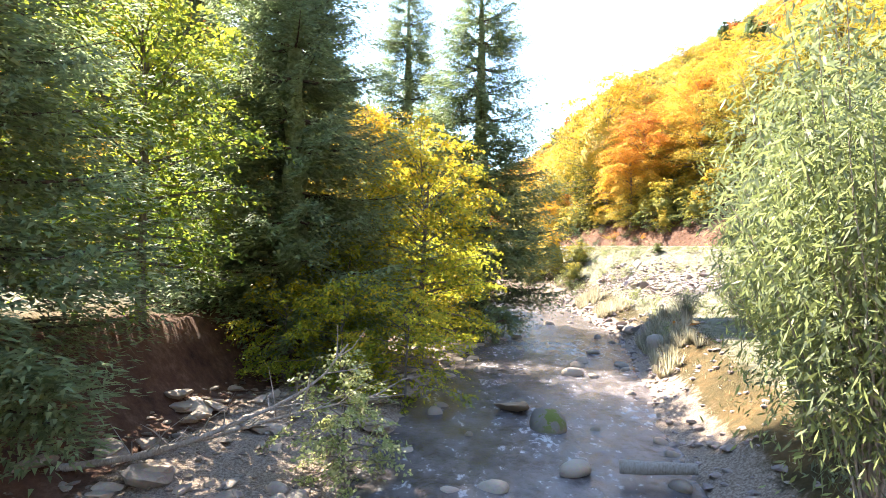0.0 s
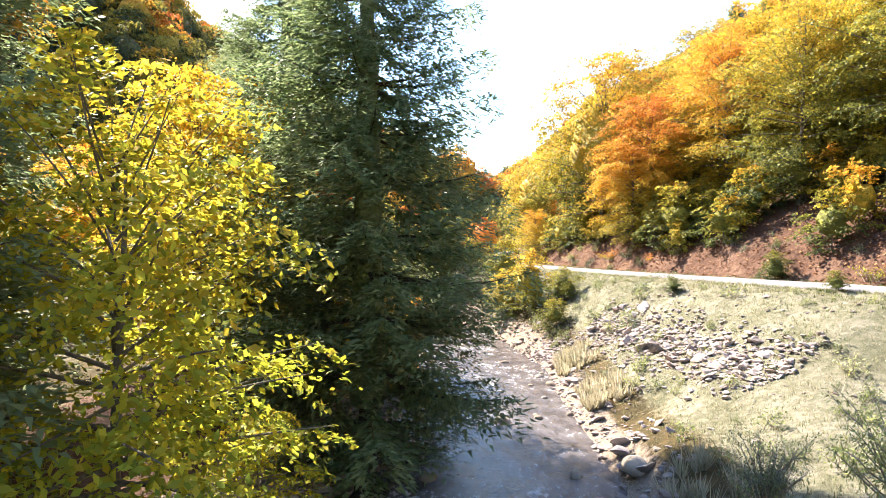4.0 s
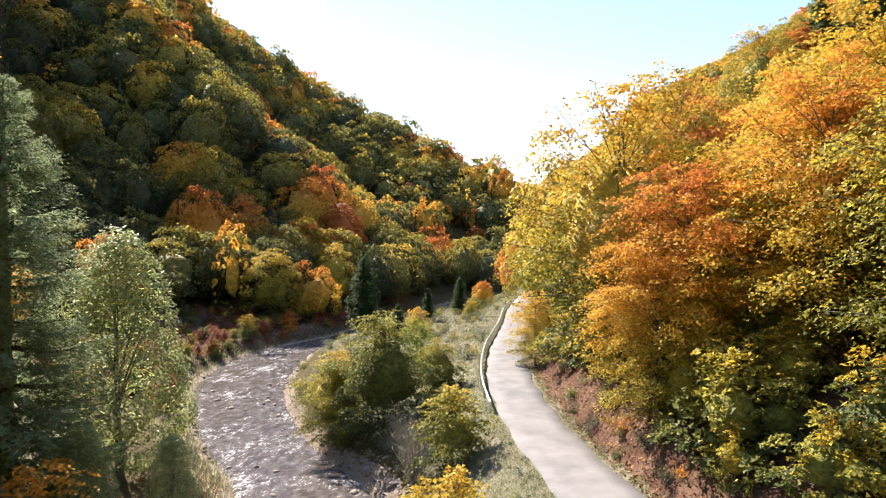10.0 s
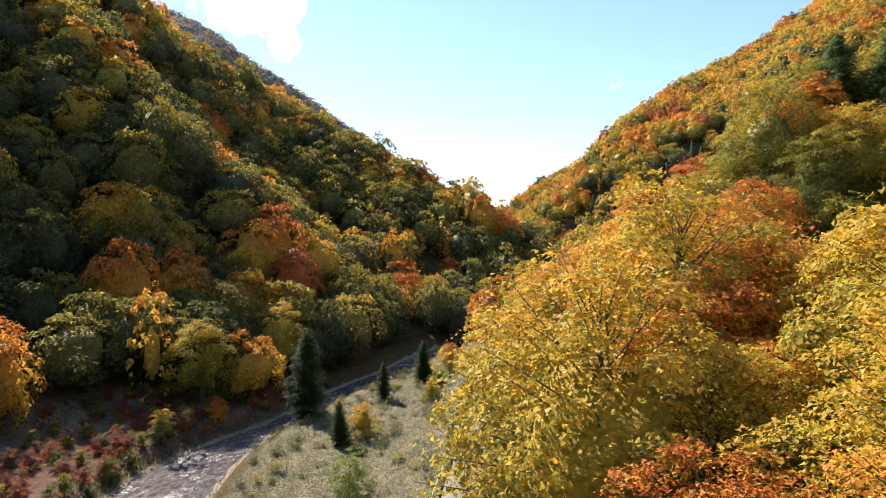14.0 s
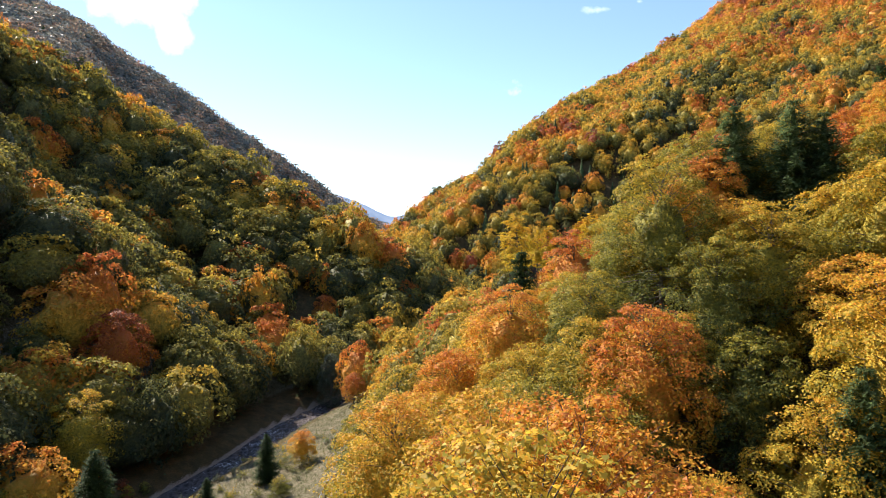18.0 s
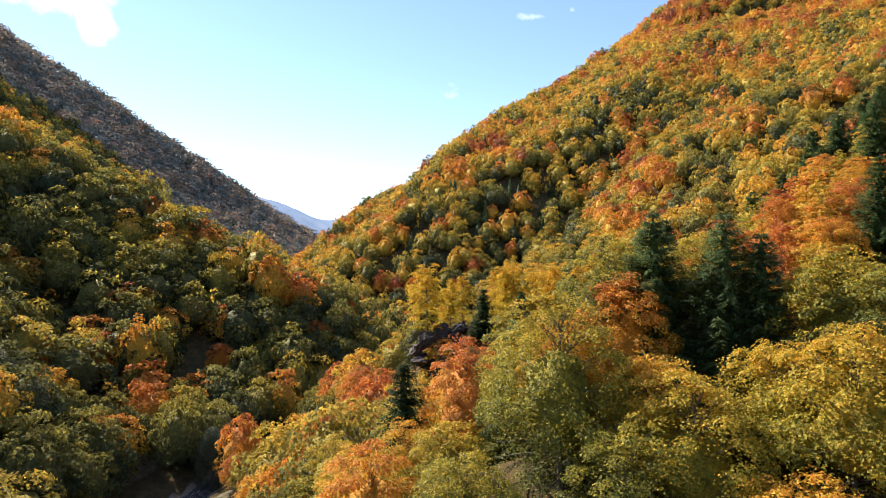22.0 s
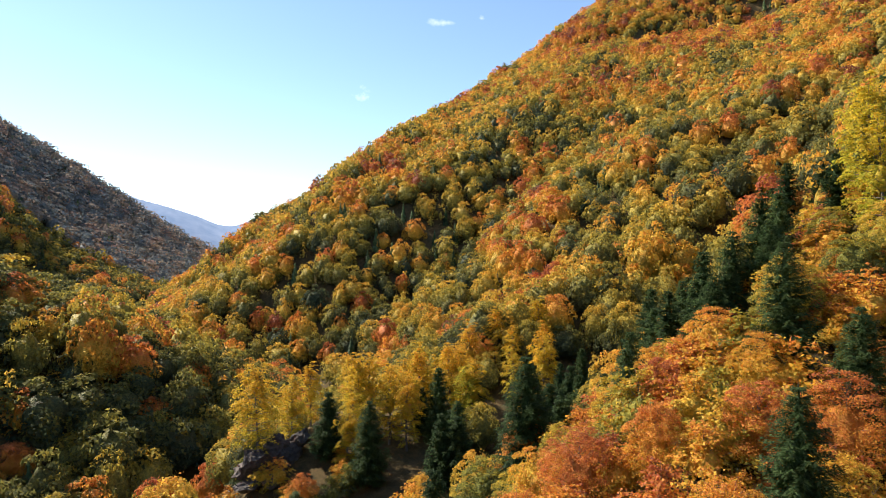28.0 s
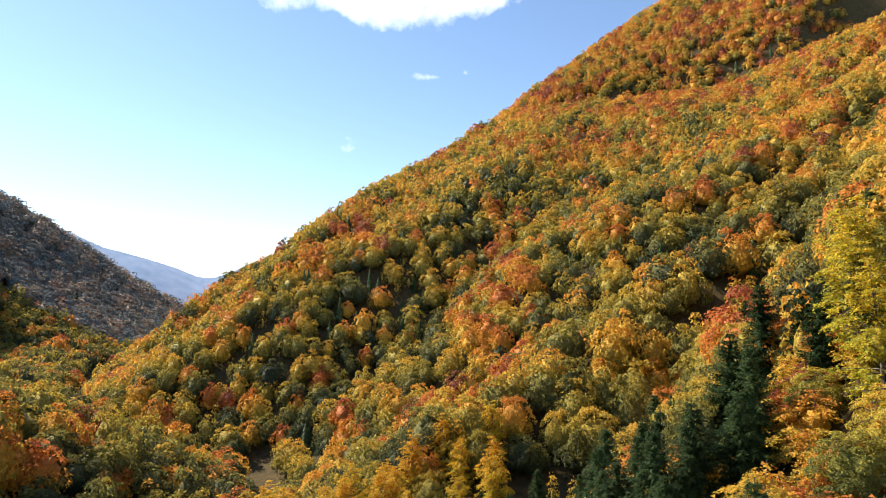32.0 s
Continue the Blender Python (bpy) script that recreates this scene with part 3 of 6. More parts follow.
def leaf_mass(r, cen, lr, shrink, nu, nv, rough=0.07):
    """The dense inside of a crown: one closed, lumpy skin round the lobes."""
    c0 = np.array([0, 0, cen[:, 2].min() * 0.6 + cen[:, 2].max() * 0.4])
    th = (np.arange(nu) + 0.5 * (np.arange(nv)[:, None] % 2)) * 2 * np.pi / nu
    el = np.linspace(-1.25, 1.5, nv)[:, None] + 0 * th
    d = np.stack([np.cos(el) * np.cos(th), np.cos(el) * np.sin(th), np.sin(el)], -1).reshape(-1, 3)
    best = np.full(len(d), 0.15 * lr.max())
    for c, q in zip(cen, lr):
        o = c0 - c
        bb = d @ o
        disc = bb * bb - (o @ o - q * q)
        best = np.maximum(best, np.where(disc > 0, -bb + np.sqrt(np.maximum(disc, 0)), 0))
    v = c0 + d * (best * shrink * (1 + rough * r.normal(size=len(d))))[:, None]
    ii = np.arange(nu * nv).reshape(nv, nu)
    f = np.stack([ii[:-1], np.roll(ii[:-1], -1, 1), np.roll(ii[1:], -1, 1), ii[1:]], -1).reshape(-1, 4)
    return v, f


def broad_crown(r, height, radius, leaves, size, base=0.28, lobes=16, flatness=0.9, aspect=0.5, layer=0.35):
    """A broadleaf crown as many leaf sprays on overlapping lobes, layered as beech boughs are. Returns verts, faces, the lobes' centres and radii."""
    cen, lr, z0 = lobes_of(r, height, radius, base, lobes)
    share = lr ** 2 / (lr ** 2).sum()
    which = r.choice(lobes, leaves, p=share)
    d = unit(r.normal(size=(leaves, 3)) + np.array([0, 0, 0.35]))
    outw = cen[which] - np.array([0, 0, z0 + 0.35 * (height - z0)])
    flip = (d * unit(outw)).sum(1) < -0.35
    d[flip] *= -1
    rad = lr[which] * (0.80 + 0.34 * r.random(leaves) ** 1.5)
    p = cen[which] + d * rad[:, None] * np.array([1, 1, flatness])
    step = 0.16 * lr[which] + 0.25
    ph = which * 0.37 + 0.5 * np.sin(p[:, 0] * 0.9 + which) * np.sin(p[:, 1] * 0.8)
    p[:, 2] += layer * ((np.round(p[:, 2] / step + ph) - ph) * step - p[:, 2])
    nrm = d * 0.8 + np.array([0, 0, 0.65]) + r.normal(size=(leaves, 3)) * 0.40
    s = size * r.uniform(0.6, 1.35, leaves)
    v, f = blades(p, nrm, s, r, aspect)
    return v, f, cen, lr


def trunk_parts(r, height, girth, cen, limbs, sides=7):
    n = 14
    t = np.linspace(0, 1, n)
    sway = np.cumsum(r.normal(size=(n, 2)) * 0.035 * height / n * 2.5, axis=0)
    line = np.c_[sway * t[:, None], t * height * 0.86 - 0.35]
    rad = girth * (1.0 - 0.86 * t) * (1 + 0.45 * np.exp(-t * 16))
    ps = [tube(line, rad, sides)]
    for c in cen[r.permutation(len(cen))[:limbs]]:
        k = np.clip(c[2] / height * 0.62, 0.12, 0.75)
        st = np.array([np.interp(k, t, line[:, 0]), np.interp(k, t, line[:, 1]), np.interp(k, t, line[:, 2])])
        u = np.linspace(0, 1, 4)[:, None]
        ln = st * (1 - u) + c * u + np.array([0, 0, 0.06 * height]) * (u * (1 - u)) * 2
        ps.append(tube(ln, girth * 0.42 * (1 - k) * (1 - 0.8 * u[:, 0]) + 0.015, 5))
    return grown(ps[0], ps[1:])


def broad_proto(name, seed, height, radius, leaves, size, **kw):
    r = np.random.default_rng(seed)
    limbs, girth, mat = kw.pop("limbs", 10), kw.pop("girth", height * 0.017), kw.pop("mat", M_LEAF)
    bark, fill, grid = kw.pop("bark", M_BARK), kw.pop("fill", 0.80), kw.pop("grid", (22, 13))
    v, f, cen, lr = broad_crown(r, height, radius, leaves, size, **kw)
    mats, fm = [mat], np.zeros(len(f), int)
    if fill:
        cv_, cf_ = leaf_mass(r, cen, lr, fill, *grid)
        fm = np.r_[fm, np.ones(len(cf_), int)]
        v, f = merged([(v, f), (cv_, cf_)])
        mats = [mat, M_LEAF_MASS]
    tv, tf = trunk_parts(r, height, girth, cen, limbs)
    return mesh_of(name + "_trunk", tv, tf, [bark], flat=False), mesh_of(name + "_crown", v, f, mats, face_mat=fm)


def spruce_mass(r, height, radius, bare, nu, nv):
    """The dense inside of a spruce: a ragged, tiered cone."""
    q = np.linspace(0, 1, nv)[:, None]
    th = (np.arange(nu) + 0.5 * (np.arange(nv)[:, None] % 2)) * 2 * np.pi / nu
    rad = radius * (1 - q) ** 0.9 * (0.72 + 0.5 * (np.arange(nv)[:, None] % 2)) * (1 + 0.16 * r.normal(size=th.shape)) + 0.01 * height * (1 - q)
    v = np.stack([np.cos(th) * rad, np.sin(th) * rad, height * (bare + (1 - bare) * q) - 0.25 * rad + 0 * th], -1).reshape(-1, 3)
    ii = np.arange(nu * nv).reshape(nv, nu)
    return v, np.stack([ii[:-1], np.roll(ii[:-1], -1, 1), np.roll(ii[1:], -1, 1), ii[1:]], -1).reshape(-1, 4)


def spruce_proto(name, seed, height, radius, whorls, per, tufts, width, droop=0.35, bare=0.08, sides=7, fill=0.3, fine=1.0):
    """A spruce: whorls of drooping boughs, each a flat frond of side sprays with twigs hanging from it."""
    r = np.random.default_rng(seed)
    bends = r.normal(size=(6, 2)) * 0.04
    tz = np.linspace(0, 5, 2 * whorls)
    line = np.c_[np.interp(tz, range(6), bends[:, 0]), np.interp(tz, range(6), bends[:, 1]), -0.3 + tz / 5 * (height + 0.3)]
    trunk = [tube(line, np.linspace(height * 0.0155, 0.02, len(line)), sides)]
    C, N, S, A = [], [], [], []
    down = np.array([0, 0, -1.0])
    for k in range(whorls):
        q = ((k + r.uniform(0, 0.6)) / whorls) ** 0.95
        z = height * (bare + (1 - bare) * q)
        reach = radius * (1 - q) ** 0.62 * (0.66 + 0.34 * min(1, q * 4 + 0.2)) + 0.06
        for j in range(per):
            a = j * 2 * np.pi / per + k * 1.9 + r.normal() * 0.3
            ln = reach * r.uniform(0.66, 1.12)
            ax = np.array([np.cos(a), np.sin(a), 0])
            side = np.array([-ax[1], ax[0], 0])
            m = max(3, int(tufts * (0.45 + 0.55 * ln / radius)))
            u = np.clip(np.linspace(0.18, 1, m) ** 0.8 + r.normal(size=m) * 0.02, 0.05, 1.02)
            cz = z + ln * (-(droop * (1 - 1.3 * q)) * u + (0.30 - 0.1 * q) * u ** 2.2)
            spine = ax[None] * (ln * u)[:, None] + np.c_[np.zeros(m), np.zeros(m), cz]
            if k % 2 == 0 and ln > 0.5 and sides > 4:
                g = np.linspace(0, m - 1, 4).astype(int)
                trunk.append(tube(np.vstack([[0, 0, z], spine[g]]), np.linspace(0.02 + 0.012 * ln, 0.006, 5), 4))
            long_ = ((0.135 * ln + 0.18) * (1.15 - 0.55 * u) * r.uniform(0.7, 1.3, m) + 0.06) * fine
            for sg, step in ((-1, 0.9), (1, 0.9)) if fine == 1.0 else [(sg_, st_) for sg_ in (-1, 1) for st_ in ((0.15, 0.5, 0.85, 1.2, 1.55) if fine > 0.4 else (0.1, 0.27, 0.44, 0.61, 0.78, 0.95, 1.12, 1.29, 1.46, 1.63))]:
                d = unit(ax[None] * 0.75 + sg * side[None] * 0.85 + down * (0.30 if fine == 1.0 else 0.1 + 0.4 * step) + r.normal(size=(m, 3)) * (0.16 if fine == 1.0 else 0.26))
                C.append(spine + d * (long_ * step / fine * r.uniform(0.85, 1.15, m))[:, None] - np.array([0, 0, 0.12 * (step - 0.45)]))
                A.append(d)
                N.append(np.array([0, 0, 1.0]) + ax[None] * 0.2 + r.normal(size=(m, 3)) * 0.3)
                S.append(long_)
            d = unit(down + ax[None] * 0.45 + r.normal(size=(m, 3)) * 0.3)
            hl = long_ * 0.8 * (1 - 0.5 * q)
            C.append(spine + d * hl[:, None] * 0.8 + side[None] * (r.normal(size=m) * 0.6 * long_)[:, None])
            A.append(d)
            N.append(r.normal(size=(m, 3)) * np.array([1, 1, 0.2]) + ax[None] * 0.6)
            S.append(hl)
    v, f = blades(np.vstack(C), np.vstack(N), np.concatenate(S), r, width, fine < 1.0, np.vstack(A))
    fm = np.zeros(len(f), int)
    if fill:
        cv_, cf_ = spruce_mass(r, height, radius * fill, bare + 0.04, 12, 18)
        if fine < 1.0:
            cf_ = np.vstack([cf_[:, [0, 1, 2]], cf_[:, [0, 2, 3]]])
        fm = np.r_[fm, np.ones(len(cf_), int)]
        v, f = merged([(v, f), (cv_, cf_)])
    tv, tf = grown(trunk[0], trunk[1:])
    return mesh_of(name + "_trunk", tv, tf, [M_SPRUCE_BARK], flat=False), mesh_of(name + "_crown", v, f, [M_NEEDLE, M_NEEDLE_MASS], face_mat=fm)


def bough_crown(r, height, radius, base, boughs, leaves, size, aspect=0.55, tris=True, lift=70.0, reach=(0.74, 1.10)):
    """A broadleaf crown as it grows: boughs that leave the trunk all the way up, nearly level below and steep above, each
    carrying flat, slightly drooping sprays of leaves with open gaps between one bough and the next. Returns vertices, faces, boughs."""
    z0 = height * base
    zc = z0 + 0.38 * (height - z0)
    lines, cen, cr, cn, fw, owner = [], [], [], [], [], []
    for i in range(boughs):
        q = (i + r.uniform(0.1, 0.9)) / boughs
        a = i * 2.39996 + r.normal() * 0.3
        st = np.array([0, 0, z0 + (0.80 * height - z0) * q ** 0.95])
        el = radians(-6 + lift * q ** 1.35 + r.normal() * 7)
        d = np.array([np.cos(a) * np.cos(el), np.sin(a) * np.cos(el), np.sin(el)])
        hz = (height - zc) if d[2] * 2 + st[2] > zc else (zc - z0 + 0.12 * height)
        w = np.array([1 / radius, 1 / radius, 1 / hz])
        o = (st - np.array([0, 0, zc])) * w
        dd = d * w
        A, B, C = dd @ dd, o @ dd, min(o @ o - 1, -0.02)
        ln = (-B + np.sqrt(B * B - A * C)) / A * r.uniform(*reach)
        u = np.linspace(0, 1, 5)[:, None]
        bend = r.normal() * 0.10
        side = np.array([-np.sin(a), np.cos(a), 0])
        line = st + d * ln * u + side * (bend * ln) * u ** 2 - np.array([0, 0, (0.10 + 0.05 * r.random()) * ln * (1 - q)]) * u ** 2
        lines.append(line)
        nc = max(4, int(3 + 1.9 * ln * (7.0 / radius) ** 0.35))
        uu = r.uniform(0.16, 1.0, nc) ** 0.75
        lat = r.uniform(-1, 1, nc) * (0.10 + 0.42 * np.sin(np.pi * np.clip(uu, 0, 0.97)) ** 0.7) * ln * 0.55
        c = np.stack([np.interp(uu, u[:, 0], line[:, k]) for k in range(3)], 1) + side * lat[:, None]
        c[:, 2] += r.normal(size=nc) * 0.035 * radius - 0.25 * np.abs(lat)
        out = unit((c - np.array([0, 0, zc])) * w)
        cen.append(c)
        cr.append((0.085 * ln + 0.065 * radius) * r.uniform(0.6, 1.4, nc))
        cn.append(unit(out * (0.20 + 0.5 * q) + np.array([0, 0, 0.8]) + r.normal(size=(nc, 3)) * 0.16))
        fw.append(unit(d[None] + side[None] * (lat / (0.4 * ln + 0.1))[:, None]))
    cen, cr, cn, fw = np.vstack(cen), np.concatenate(cr), np.vstack(cn), np.vstack(fw)
    fw = unit(fw - cn * (fw * cn).sum(1, keepdims=True))
    sd = np.cross(cn, fw)
    w = r.choice(len(cr), leaves, p=cr ** 2 / (cr ** 2).sum())
    rho, a = r.random(leaves) ** 0.55, r.uniform(0, 2 * np.pi, leaves)
    rho = rho * (1 + 0.3 * np.sin(3 * a + w) + 0.2 * np.sin(5 * a + 2.3 * w))
    p = cen[w] + (fw[w] * (1.35 * np.cos(a))[:, None] + sd[w] * (0.8 * np.sin(a))[:, None]) * (rho * cr[w])[:, None] + cn[w] * (r.normal(size=leaves) * 0.075 * cr[w])[:, None]
    p[:, 2] -= 0.25 * rho ** 2 * cr[w]
    nr = cn[w] + r.normal(size=p.shape) * 0.5
    v, f = blades(p, nr, size * r.uniform(0.6, 1.4, leaves), r, aspect, tris)
    return v, f, lines


def clump_crown(r, height, radius, base, lobes, leaves, size, aspect=0.55, tris=True):
    """The outer leaves of a full round crown: rounded clumps, one over the other like tiles, all over its dome."""
    z0 = height * base
    zc = z0 + 0.38 * (height - z0)
    i = np.arange(lobes) + 0.5
    sz = np.clip(1 - 1.42 * i / lobes + r.normal(size=lobes) * 0.05, -0.45, 1)
    a = i * 2.39996 + r.normal(size=lobes) * 0.25
    d = np.c_[np.cos(a) * np.sqrt(1 - sz ** 2), np.sin(a) * np.sqrt(1 - sz ** 2), sz]
    half = np.where(d[:, 2] > 0, height - zc, zc - z0 + 0.05 * height)
    lr = radius * 1.55 / np.sqrt(lobes) * r.uniform(0.8, 1.2, lobes)
    c = np.array([0, 0, zc]) + d * np.c_[np.full(lobes, radius), np.full(lobes, radius), half] * r.uniform(0.70, 0.86, lobes)[:, None]
    w = r.choice(lobes, leaves, p=lr ** 2 / (lr ** 2).sum())
    u = unit(unit(r.normal(size=(leaves, 3))) + d[w] * 0.75 + np.array([0, 0, 0.45]))
    p = c[w] + u * np.array([1, 1, 0.78]) * (lr[w] * r.uniform(0.72, 1.08, leaves))[:, None]
    return blades(p, u + np.array([0, 0, 0.25]) + r.normal(size=p.shape) * 0.45, size * r.uniform(0.6, 1.4, leaves), r, aspect, tris)


def dome_proto(name, seed, height, radius, base, grid, leaves, size, boughs=40, core=0.4, mat=None, tris=True, lift=70.0, shell=0.0):
    """A broadleaf tree or shrub: trunk and limbs, and a crown of leaf sprays on boughs round a dense core."""
    r = np.random.default_rng(seed)
    v, f, lines = bough_crown(r, height, radius, base, boughs, int(leaves * (1 - shell)), size, 0.55, tris, lift)
    if shell:
        v, f = merged([(v, f), clump_crown(r, height, radius, base, boughs, int(leaves * shell), size, 0.55, tris)])
    fm = np.zeros(len(f), int)
    if core:
        nu, nv = grid
        z0 = height * base
        zc = z0 + 0.38 * (height - z0)
        th = (np.arange(nu) + 0.5 * (np.arange(nv)[:, None] % 2)) * 2 * np.pi / nu
        el = np.linspace(-1.5, 1.565, nv)[:, None] + 0 * th
        d = np.stack([np.cos(el) * np.cos(th), np.cos(el) * np.sin(th), np.sin(el)], -1).reshape(-1, 3)
        ext = 1 / np.sqrt((d[:, 0] ** 2 + d[:, 1] ** 2) / radius ** 2 + (d[:, 2] / np.where(d[:, 2] > 0, height - zc, zc - z0 + 0.01)) ** 2)
        cv_ = np.array([0, 0, zc]) + d * (ext * core * (1 + 0.12 * r.normal(size=len(d))))[:, None]
        ii = np.arange(nu * nv).reshape(nv, nu)
        cf_ = np.stack([ii[:-1], np.roll(ii[:-1], -1, 1), np.roll(ii[1:], -1, 1), ii[1:]], -1).reshape(-1, 4)
        if tris:
            cf_ = np.vstack([cf_[:, [0, 1, 2]], cf_[:, [0, 2, 3]]])
        fm = np.r_[fm, np.ones(len(cf_), int)]
        v, f = merged([(v, f), (cv_, cf_)])
    t = np.linspace(0, 1, 14)
    girth = height * 0.0155
    top = 0.84 * height
    stem = tube(np.c_[0.02 * height * np.sin(t * 4 + seed) * t, 0.02 * height * np.sin(t * 3.1 + 2 * seed) * t, t * top - 0.35], girth * (1.0 - 0.86 * t) * (1 + 0.45 * np.exp(-t * 16)), 7)
    limbs = [tube(ln, girth * (0.36 - 0.22 * k / len(lines)) * np.array([1.0, 0.75, 0.5, 0.3, 0.12]) + 0.004, 4) for k, ln in enumerate(lines)]
    tv, tf = grown(stem, limbs)
    return mesh_of(name + "_trunk", tv, tf, [M_BARK], flat=False), mesh_of(name + "_crown", v, f, [mat or M_LEAF, M_LEAF_MASS], face_mat=fm)


# a far tree's crown, as bare arrays for the joined woods: the leaf mass, and sprays that roughen its outline
def far_crown(seed, grid, sprays, size, kind, inner=0.36):
    r = np.random.default_rng(seed)
    if kind == "spruce":
        v, f = spruce_mass(r, 1.0, 0.20, 0.03, grid[0], grid[1])
        f = np.vstack([f[:, [0, 1, 2]], f[:, [0, 2, 3]]])
        q = r.random(sprays) ** 0.8
        a = r.uniform(0, 6.28, sprays)
        rad = 0.23 * (1 - q) ** 0.8 + 0.01
        p = np.c_[np.cos(a) * rad, np.sin(a) * rad, 0.03 + 0.95 * q]
        bv, bf = blades(p, np.c_[np.cos(a), np.sin(a), np.full(sprays, 0.9)] + r.normal(size=(sprays, 3)) * 0.2, size * (1.25 - q), r, 0.4, True, np.c_[np.cos(a), np.sin(a), np.full(sprays, -0.6)])
        return (*merged([(v, f), (bv, bf)]), len(f))
    wide = 0.58 if kind == "broad" else 0.22
    boughs = 30 if grid[0] > 9 else 20 if grid[0] > 6 else 12
    bv, bf, _ = bough_crown(r, 1.0, wide, 0.02, boughs, int(sprays * 0.25), size, 0.6, True, 72.0, (0.86, 1.04))
    bv, bf = merged([(bv, bf), clump_crown(r, 1.0, wide, 0.02, boughs, int(sprays * 0.75), size, 0.6)])
    nu, nv = grid
    th = (np.arange(nu) + 0.5 * (np.arange(nv)[:, None] % 2)) * 2 * np.pi / nu
    el = np.linspace(-1.5, 1.56, nv)[:, None] + 0 * th
    d = np.stack([np.cos(el) * np.cos(th), np.cos(el) * np.sin(th), np.sin(el)], -1).reshape(-1, 3)
    ext = 1 / np.sqrt((d[:, 0] ** 2 + d[:, 1] ** 2) / wide ** 2 + (d[:, 2] / np.where(d[:, 2] > 0, 0.61, 0.36)) ** 2)
    v = np.array([0, 0, 0.39]) + d * (ext * inner * (1 + 0.10 * r.normal(size=len(d))))[:, None]
    ii = np.arange(nu * nv).reshape(nv, nu)
    f = np.stack([ii[:-1], np.roll(ii[:-1], -1, 1), np.roll(ii[1:], -1, 1), ii[1:]], -1).reshape(-1, 4)
    f = np.vstack([f[:, [0, 1, 2]], f[:, [0, 2, 3]]])
    return (*merged([(v, f), (bv, bf)]), len(f))


# ---- ground, river, road ----
xs, ys = gx.ravel(), gy.ravel()
nx_, ny_ = len(GX), len(GY)
idx = np.arange(nx_ * ny_).reshape(ny_, nx_)
quads = np.stack([idx[:-1, :-1], idx[:-1, 1:], idx[1:, 1:], idx[1:, :-1]], -1).reshape(-1, 4)
ground_me = mesh_of("ground", np.c_[xs, ys, GZ.ravel()], quads, [M_GROUND], flat=False)
xc, hw = river_at(ys)
xr, _ = road_at(ys)
e, off = xs - xr, xs - xc
here = smooth(330, 250, ys)
dl, dr_ = -off - hw, off - hw
bare = here * np.maximum(smooth(2.6, 3.2, e) * smooth(13, 8, e) * 0.9, smooth(3.5, 5.5, dl) * smooth(9.5, 7.5, dl) * smooth(60, 40, ys))
bare = np.maximum(bare, here * smooth(0, 3, dl) * smooth(40, 20, dl) * smooth(100, 118, ys) * smooth(190, 165, ys) * 0.75)
green = here * np.maximum(smooth(1.5, 4, dr_) * smooth(3.2, 2.4, e) * np.where(np.abs(e) < 2.3, 0.6, 1.0) * (1 - 0.5 * smooth(94, 110, ys)), smooth(9, 14, dl) * smooth(60, 40, dl) * 0.55)
stony = here * np.maximum(smooth(1.8, 0.5, dr_) * (off > 0), np.maximum(smooth(5.5, 3.5, dl) * (off < 0) * smooth(75, 50, ys), smooth(1.5, 0.4, dl) * (off < 0)))
cv = ground_me.color_attributes.new("cover", 'FLOAT_COLOR', 'POINT')
cv.data.foreach_set("color", np.c_[bare, green, stony, np.ones(len(bare))].astype(np.float32).ravel())
ground = tagged(new("ground", ground_me), "wooded valley ground of soil, leaf litter and dry grass", "ground", kind="structure")

rv = RIVER[(RIVER[:, 1] > -50) & (RIVER[:, 1] < 470)]
rv = spline(rv[::2, :], 0.45)
cols = np.linspace(-1.06, 1.06, 31)
wx = rv[:, None, 0] + cols[None] * rv[:, None, 2]
wy = np.repeat(rv[:, 1:2], 31, 1)
wz = water_z(wy) + (0.035 * wobble(wx, wy, 0.55, 2.0) + 0.03 * wobble(wx * 1.6, wy, 0.27, 4.0) + 0.03 * wobble(wx, wy, 1.9, 6.0)) * (1 - np.abs(cols[None]) ** 6)
ii = np.arange(wx.size).reshape(wx.shape)
river = new("river_water", mesh_of("river_water", np.c_[wx.ravel(), wy.ravel(), wz.ravel()], np.stack([ii[:-1, :-1], ii[:-1, 1:], ii[1:, 1:], ii[1:, :-1]], -1).reshape(-1, 4), [M_WATER], flat=False))
tagged(river, "shallow rippling mountain stream with white flecks of foam", "water", kind="structure")

rd = spline(ROAD[::3], 1.2)
tang = unit(np.gradient(rd[:, :2], axis=0))
side = np.c_[tang[:, 1], -tang[:, 0]]
edge_n = 0.12 * np.sin(rd[:, 1] * 0.9) + 0.07 * np.sin(rd[:, 1] * 2.3)
prof = [(-2.0, -0.14), (-1.95, 0.0), (-1.0, 0.035), (0, 0.05), (1.0, 0.035), (1.95, 0.0), (2.0, -0.14)]
rows_ = []
for o, dz in prof:
    rows_.append(np.c_[rd[:, :2] + side * (o + (edge_n if abs(o) > 1.9 else 0 * edge_n) * np.sign(o))[:, None], rd[:, 2] + dz])
rvv = np.stack(rows_, 1)
ii = np.arange(rvv.shape[0] * len(prof)).reshape(rvv.shape[0], len(prof))
road = new("road", mesh_of("road", rvv.reshape(-1, 3), np.stack([ii[:-1, :-1], ii[:-1, 1:], ii[1:, 1:], ii[1:, :-1]], -1).reshape(-1, 4), [M_ROAD], flat=False))
tagged(road, "narrow pale asphalt valley road with worn edges", "road", kind="structure")

